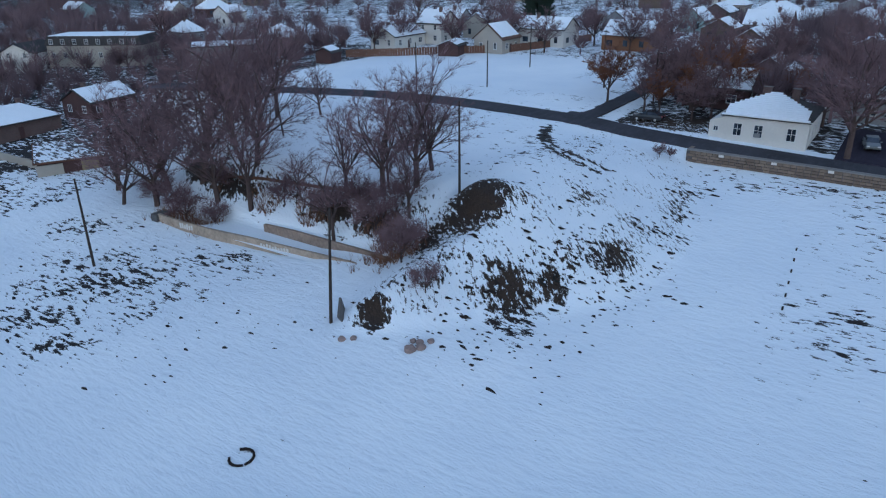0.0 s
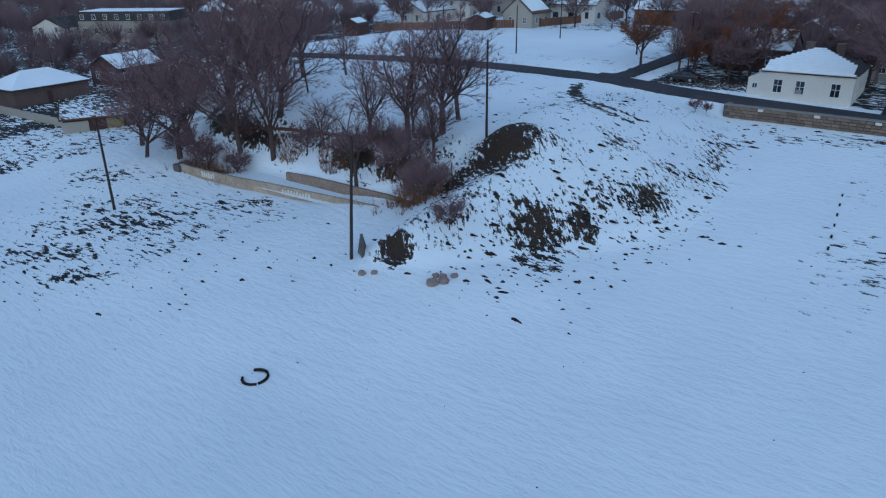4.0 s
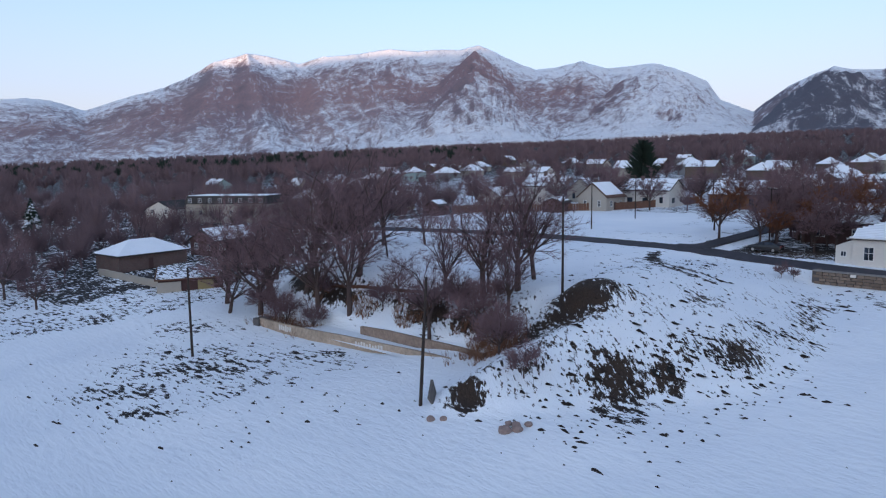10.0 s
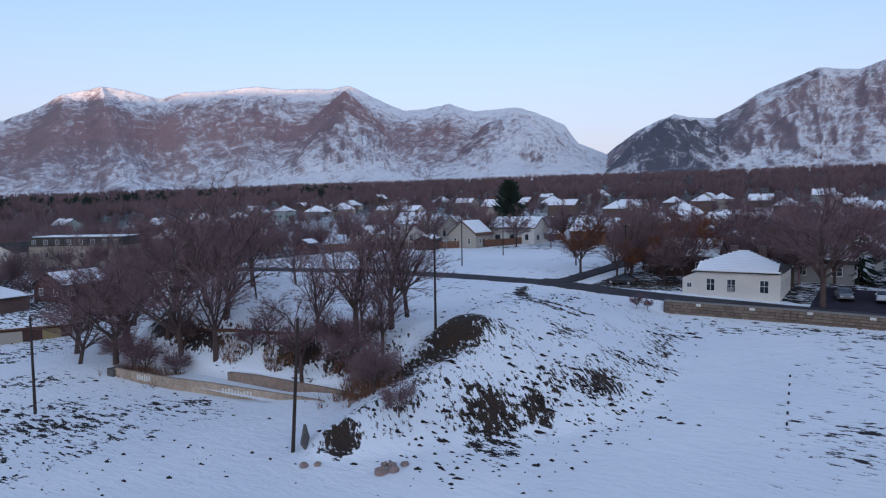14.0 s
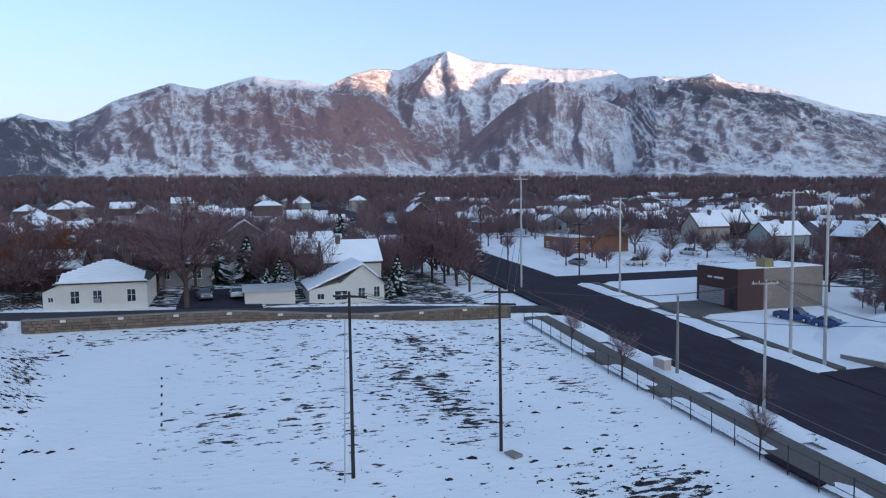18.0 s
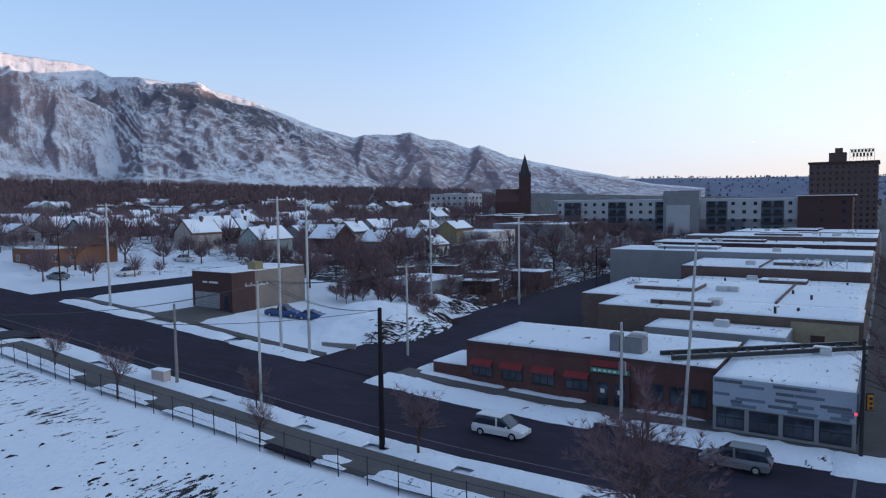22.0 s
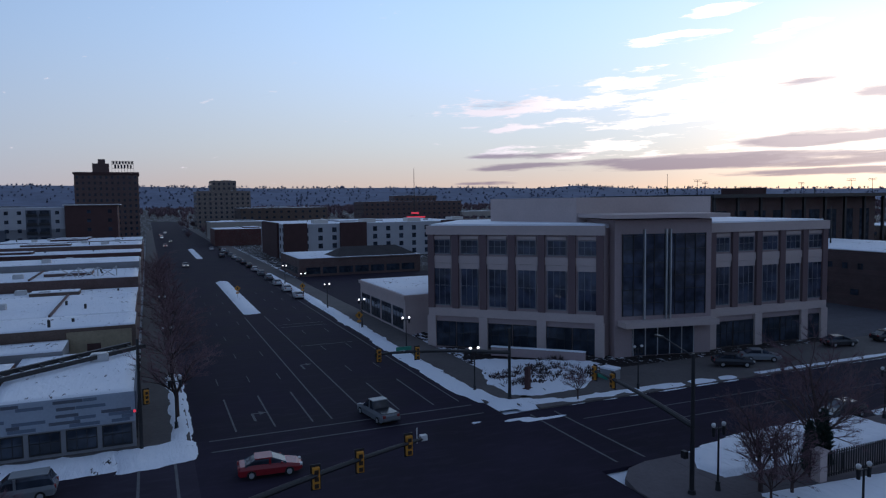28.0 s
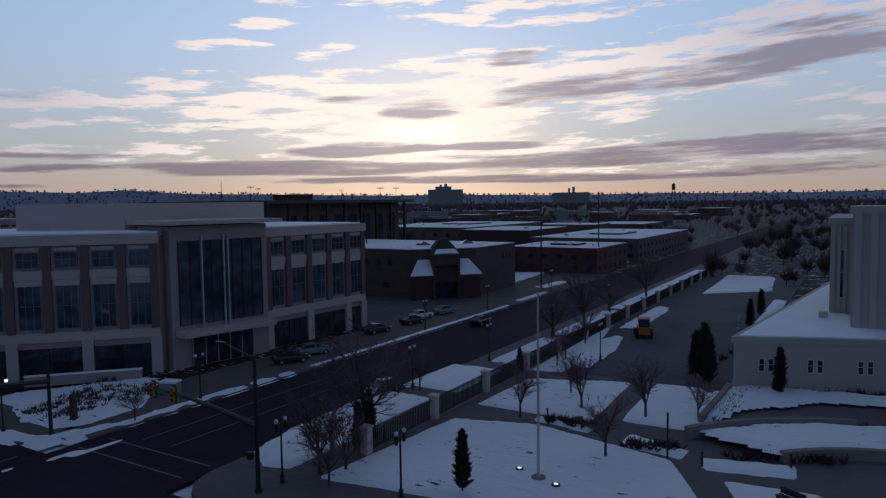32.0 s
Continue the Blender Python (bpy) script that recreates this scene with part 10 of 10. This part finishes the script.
arc_wall("garden_wall", -46.0, 6.0, 21.4, 196, 236, 1.1, 0.5, "curved pale concrete wall round the upper terrace")
arc_wall("garden_wall", -46.0, 6.0, 14.6, 180, 226, 0.9, 0.5, "curved pale concrete wall round the inner terrace")
snow_bank("snow_lawn", [(-46 + 21 * math.cos(radians(a)), 6 + 21 * math.sin(radians(a))) for a in range(178, 236, 6)] + [(-46 + 15.4 * math.cos(radians(a)), 6 + 15.4 * math.sin(radians(a))) for a in range(226, 176, -6)], lambda x, y: 0.85 + 0 * x, 0.2, "snow on the curved garden terrace", 311, 0.5)
snow_bank("snow_lawn", [(-62, -11.2), (-68, -9.4), (-74.6, -3), (-76, 3), (-79, 3), (-76.4, -10.6), (-70, -13)], lambda x, y: 0.5 + 0 * x, 0.2, "snow on the bed before the annex", 312, 0.5)
part("wall", Geo().box(-12.6, 0, 0, 0, 0.5, 0.9), CONCRETE, thing("garden_wall", "straight low concrete wall before the annex", "wall", (-62.4, -11.9, 0.1), -2, "garden retaining walls"))
for x, y in ((-53.0, -12.3), (-57.0, -23.8), (-56.2, -20.3), (-54.3, -12.5), (-52.6, -9.7), (-55.2, -4.0), (-46, -34)):
    t = thing("bollard_light", "short black bollard light beside the path", "lamp", (x, y, 0.2), 0, "path bollards")
    part("post", Geo().tube((0, 0, -0.1), (0, 0, 1.0 if x != -53.0 else 3.4), 0.08, n=8), DARK_STEEL, t)
    part("cap", Geo().tube((0, 0, 1.0 if x != -53.0 else 3.4), (0, 0, 1.1 if x != -53.0 else 3.5), 0.12, 0.10, 8), DARK_STEEL, t)
bench = thing("park_bench", "dark slatted garden bench on the path", "bench", (-48.5, -3.5, 0.14), 60)
for k in range(4):
    part("slat", Geo().box(-0.9, -0.25 + 0.13 * k, 0.43, 0.9, -0.15 + 0.13 * k, 0.47), DARK_STEEL, bench)
for s in (-0.8, 0.8):
    part("leg", Geo().box(s - 0.04, -0.25, 0, s + 0.04, 0.25, 0.43), DARK_STEEL, bench)
part("backrest", Geo().box(-0.9, 0.27, 0.5, 0.9, 0.31, 0.95), DARK_STEEL, bench)
mach = thing("snow_plough", "orange tractor parked by the car park island", "tractor", (-99, -26.5, 0.16), 200)
part("body", Geo().box(-1.6, -0.8, 0.6, 1.6, 0.8, 1.6), ORANGE, mach)
part("cab", Geo().box(-1.0, -0.75, 1.6, 0.5, 0.75, 2.7), GLASS, mach)
part("cab_roof", Geo().box(-1.1, -0.85, 2.7, 0.6, 0.85, 2.85), ORANGE, mach)
part("blade", Geo().box(1.9, -1.3, 0.1, 2.1, 1.3, 1.0), ORANGE, mach)
for u, r_ in ((-1.0, 0.7), (1.1, 0.45)):
    for s in (-1, 1):
        part("wheel", Geo().tube((u, s * 0.8, r_), (u, s * 1.15, r_), r_, n=14), TYRE, mach)

# ---- snow heap and rubble beyond the street ----
def heap_z(x, y, cx, cy, rx, ry, h, seed):
    """Surface of a tipped heap, with a soft toe."""
    rad = 1.12 * np.hypot((x - cx) / rx, (y - cy) / ry) + 0.10 * fbm(x * 0.5, y * 0.5, seed, 3)
    body = np.clip(1.05 - rad, 0, 1)
    return land(x, y) - 0.15 + h * body ** 0.85 * (1 + 0.22 * fbm(x * 0.7, y * 0.7, seed + 1, 4)) + 0.12 * np.clip(body * 6, 0, 1) * fbm(x * 2.3, y * 2.3, seed + 2, 4)


def heap(name, cx, cy, rx, ry, h, seed, material, label, z0=None):
    n_ = 80
    u, v = np.meshgrid(np.linspace(-1.05, 1.05, n_), np.linspace(-1.05, 1.05, n_))
    X, Y = cx + u * rx, cy + v * ry
    zz = heap_z(X, Y, cx, cy, rx, ry, h, seed)
    i = np.arange(X.size).reshape(X.shape)
    q = np.stack([i[:-1, :-1], i[:-1, 1:], i[1:, 1:], i[1:, :-1]], -1).reshape(-1, 4)
    me = array_mesh(name, np.stack([X, Y, zz], -1).reshape(-1, 3), q, material, True)
    dv = 0.24 + 0.42 * ease((cx - 0.35 * rx - X) / 4) if material is SNOW else 0 * X
    me.attributes.new("dirt", "FLOAT", "POINT").data.foreach_set("value", dv.astype(np.float32).ravel())
    return tagged(new(name, me), label, "heap")


heap("snowbank", 63, -80, 11, 14, 4.0, 5, SNOW, "large grubby snow heap beside the alley")
heap("snowbank", 66, -99, 9, 8, 2.2, 9, SNOW, "long grubby snow and rubble heap behind the yard")
tipped = Geo()
rtp = random.Random(88)
for cx_, cy_, sx_, sy_, n_sticks, at in ((57.2, -73.5, 2.2, 3.4, 70, (63, -80, 11, 14, 4.0, 5)), (57.0, -88.5, 1.6, 4.5, 90, (63, -80, 11, 14, 4.0, 5)), (60.5, -97.5, 2.2, 4.0, 80, (66, -99, 9, 8, 2.2, 9))):
    for _ in range(n_sticks):
        x, y, turn, long_ = rtp.gauss(cx_, sx_ * 0.5), rtp.gauss(cy_, sy_ * 0.5), rtp.gauss(3.4, 0.5), rtp.uniform(0.5, 1.7)
        x2, y2 = x + long_ * math.cos(turn), y + long_ * math.sin(turn)
        p, q = (Vector((a, b, float(heap_z(np.array(a), np.array(b), *at)) + rtp.uniform(0.02, 0.28))) for a, b in ((x, y), (x2, y2)))
        tipped.tube(tuple(p), tuple(q), rtp.uniform(0.04, 0.11), rtp.uniform(0.02, 0.05), 4)
solid("tipped_brushwood", tipped, BARK, "dark branches and stems tipped down the face of the snow heap", "brushwood", kind="stuff")
heap("rubble_pile", 84, -112, 10, 7, 2.4, 15, EARTH, "dark heap of branches and rubble")
wallp = thing("low_block_wall", "low pale concrete wall stub at the yard's corner", "wall", (58.5, -66.0, street_z(58.5)), 12)
part("wall", Geo().box(-2.4, -0.2, -0.3, 2.4, 0.2, 0.6), CONCRETE, wallp)
part("snow_cap", Geo().box(-2.4, -0.2, 0.6, 2.4, 0.2, 0.72), SNOW_CLEAN, wallp)

# red lattice mast and far landmarks
mast_t = thing("radio_mast", "slim mast with a red lit sign at its foot", "mast", (-125, -330, 0))
part("mast", Geo().tube((0, 0, 0), (0, 0, 37), 0.35, 0.1, 6), DARK_STEEL, mast_t)
part("red_sign", Geo().box(-5, 2, 12, 5, 2.4, 12.7).box(-1.5, 2, 14, 2.5, 2.4, 14.8), RED_GLOW, mast_t, "red lit sign of plain bars")
silo = thing("grain_elevator", "pale far grain elevator on the horizon", "building", (-1988, -1194, 0), -59)
part("bin_block", Geo().box(-58, -12, 0, 58, 12, 60).box(-20, -10, 60, 34, 10, 70).box(-6, -8, 70, 4, 8, 79).box(12, -8, 70, 20, 8, 76), GREY_WALL, silo)
silo2 = thing("grain_elevator", "far industrial block on the horizon", "building", (-2623, -992, 0), -69)
part("bin_block", Geo().box(-70, -12, 0, 70, 12, 50).box(-14, -8, 50, -4, 8, 72).box(4, -8, 50, 12, 8, 66), GREY_WALL, silo2)
for head, h, wide in ((136.7, 36, 3.2), (136.16, 34, 2.4), (129.53, 32, 2.2), (126.38, 34, 3.2), (125.09, 34, 2.8)):
    t = thing("floodlight_mast", "far stadium mast with a bank of unlit floodlights", "mast", (-640 * math.sin(math.radians(head)), 640 * math.cos(math.radians(head)), 0), head)
    part("shaft", Geo().tube((0, 0, 0), (0, 0, h), 0.3, 0.16, 6), DARK_STEEL, t)
    for k in range(2):
        part("lamp_rail", Geo().box(-wide, -0.15, h - 1.2 * k - 0.3, wide, 0.15, h - 1.2 * k), DARK_STEEL, t)
t = thing("antenna_mast", "slim dark antenna over the office roofs", "mast", (-480 * math.sin(math.radians(138.93)), 480 * math.cos(math.radians(138.93)), 0))
part("shaft", Geo().tube((0, 0, 0), (0, 0, 36), 0.35, 0.12, 6).tube((0, 0, 24), (0, 0, 27), 0.7, 0.7, 6), DARK_STEEL, t)
t = thing("water_tower", "far dark water tower on slim legs", "tower", (-1500 * math.sin(math.radians(102.8)), 1500 * math.cos(math.radians(102.8)), 0))
part("tank", Geo().tube((0, 0, 38), (0, 0, 49), 3.6, 3.6, 10).tube((0, 0, 49), (0, 0, 52), 3.6, 0.4, 10), DARK_STEEL, t)
for a, b in ((-3, -3), (3, -3), (3, 3), (-3, 3)):
    part("leg", Geo().tube((a * 1.5, b * 1.5, 0), (a * 0.8, b * 0.8, 38), 0.5, 0.4, 5), DARK_STEEL, t)
for k, (x, y, h) in enumerate(((-130, -100, 18), (-145, -62, 20), (-182, -61, 22), (-250, -200, 24), (-330, -150, 24))):
    t = thing("steel_pole", "slim dark pole rising over the low roofs", "pole", (x, y, 0))
    part("shaft", Geo().tube((0, 0, 0), (0, 0, h), 0.2, 0.12, 8), DARK_STEEL, t)

# weathered yard fence and sheds behind the snow pile
yf = thing("yard_fence", "dark weathered board fence round the rough yard", "fence", (59.5, -104, ground(59.5, -110)), -90)
ry = random.Random(23)
plank_mesh = Geo().box(0, -0.03, -0.6, 0.42, 0.03, 1.9).mesh("board", BROWN_WALL)
for k in range(80):
    if ry.random() < 0.1:
        continue
    o = new("board", plank_mesh)
    o.parent = yf
    o.matrix_basis = pose(0.46 * k, ry.uniform(-0.04, 0.04), ry.uniform(-0.15, 0.1), 0, ry.uniform(-3, 3), 0)
for z in (0.3, 1.4):
    part("rail", Geo().box(0, 0.03, z, 37, 0.1, z + 0.09), WOOD_FENCE, yf)
for x, y, w, d, h, rz in ((66, -116, 6, 4, 2.6, 8), (72, -127, 5, 4, 2.4, -6), (64, -134, 7, 5, 3.0, 4), (82, -128, 6, 4, 2.6, 14)):
    t = thing("yard_shed", "small dark weathered shed with snow on its roof", "shed", (x, y, ground(x, y)), rz, "yard sheds")
    part("wall", Geo().box(-w / 2, -d / 2, -0.6, w / 2, d / 2, h), BROWN_WALL, t)
    part("roof", Geo().box(-w / 2 - 0.2, -d / 2 - 0.2, h, w / 2 + 0.2, d / 2 + 0.2, h + 0.12), SHINGLE, t)
    part("snow_cover", drift(-w / 2 - 0.1, -d / 2 - 0.1, w / 2 + 0.1, d / 2 + 0.1, h + 0.12, 0.16, int(x), 0.8), SNOW_CLEAN, t)
    part("door", Geo().box(-0.5, d / 2, 0, 0.5, d / 2 + 0.05, 2.0), WOOD_FENCE, t)
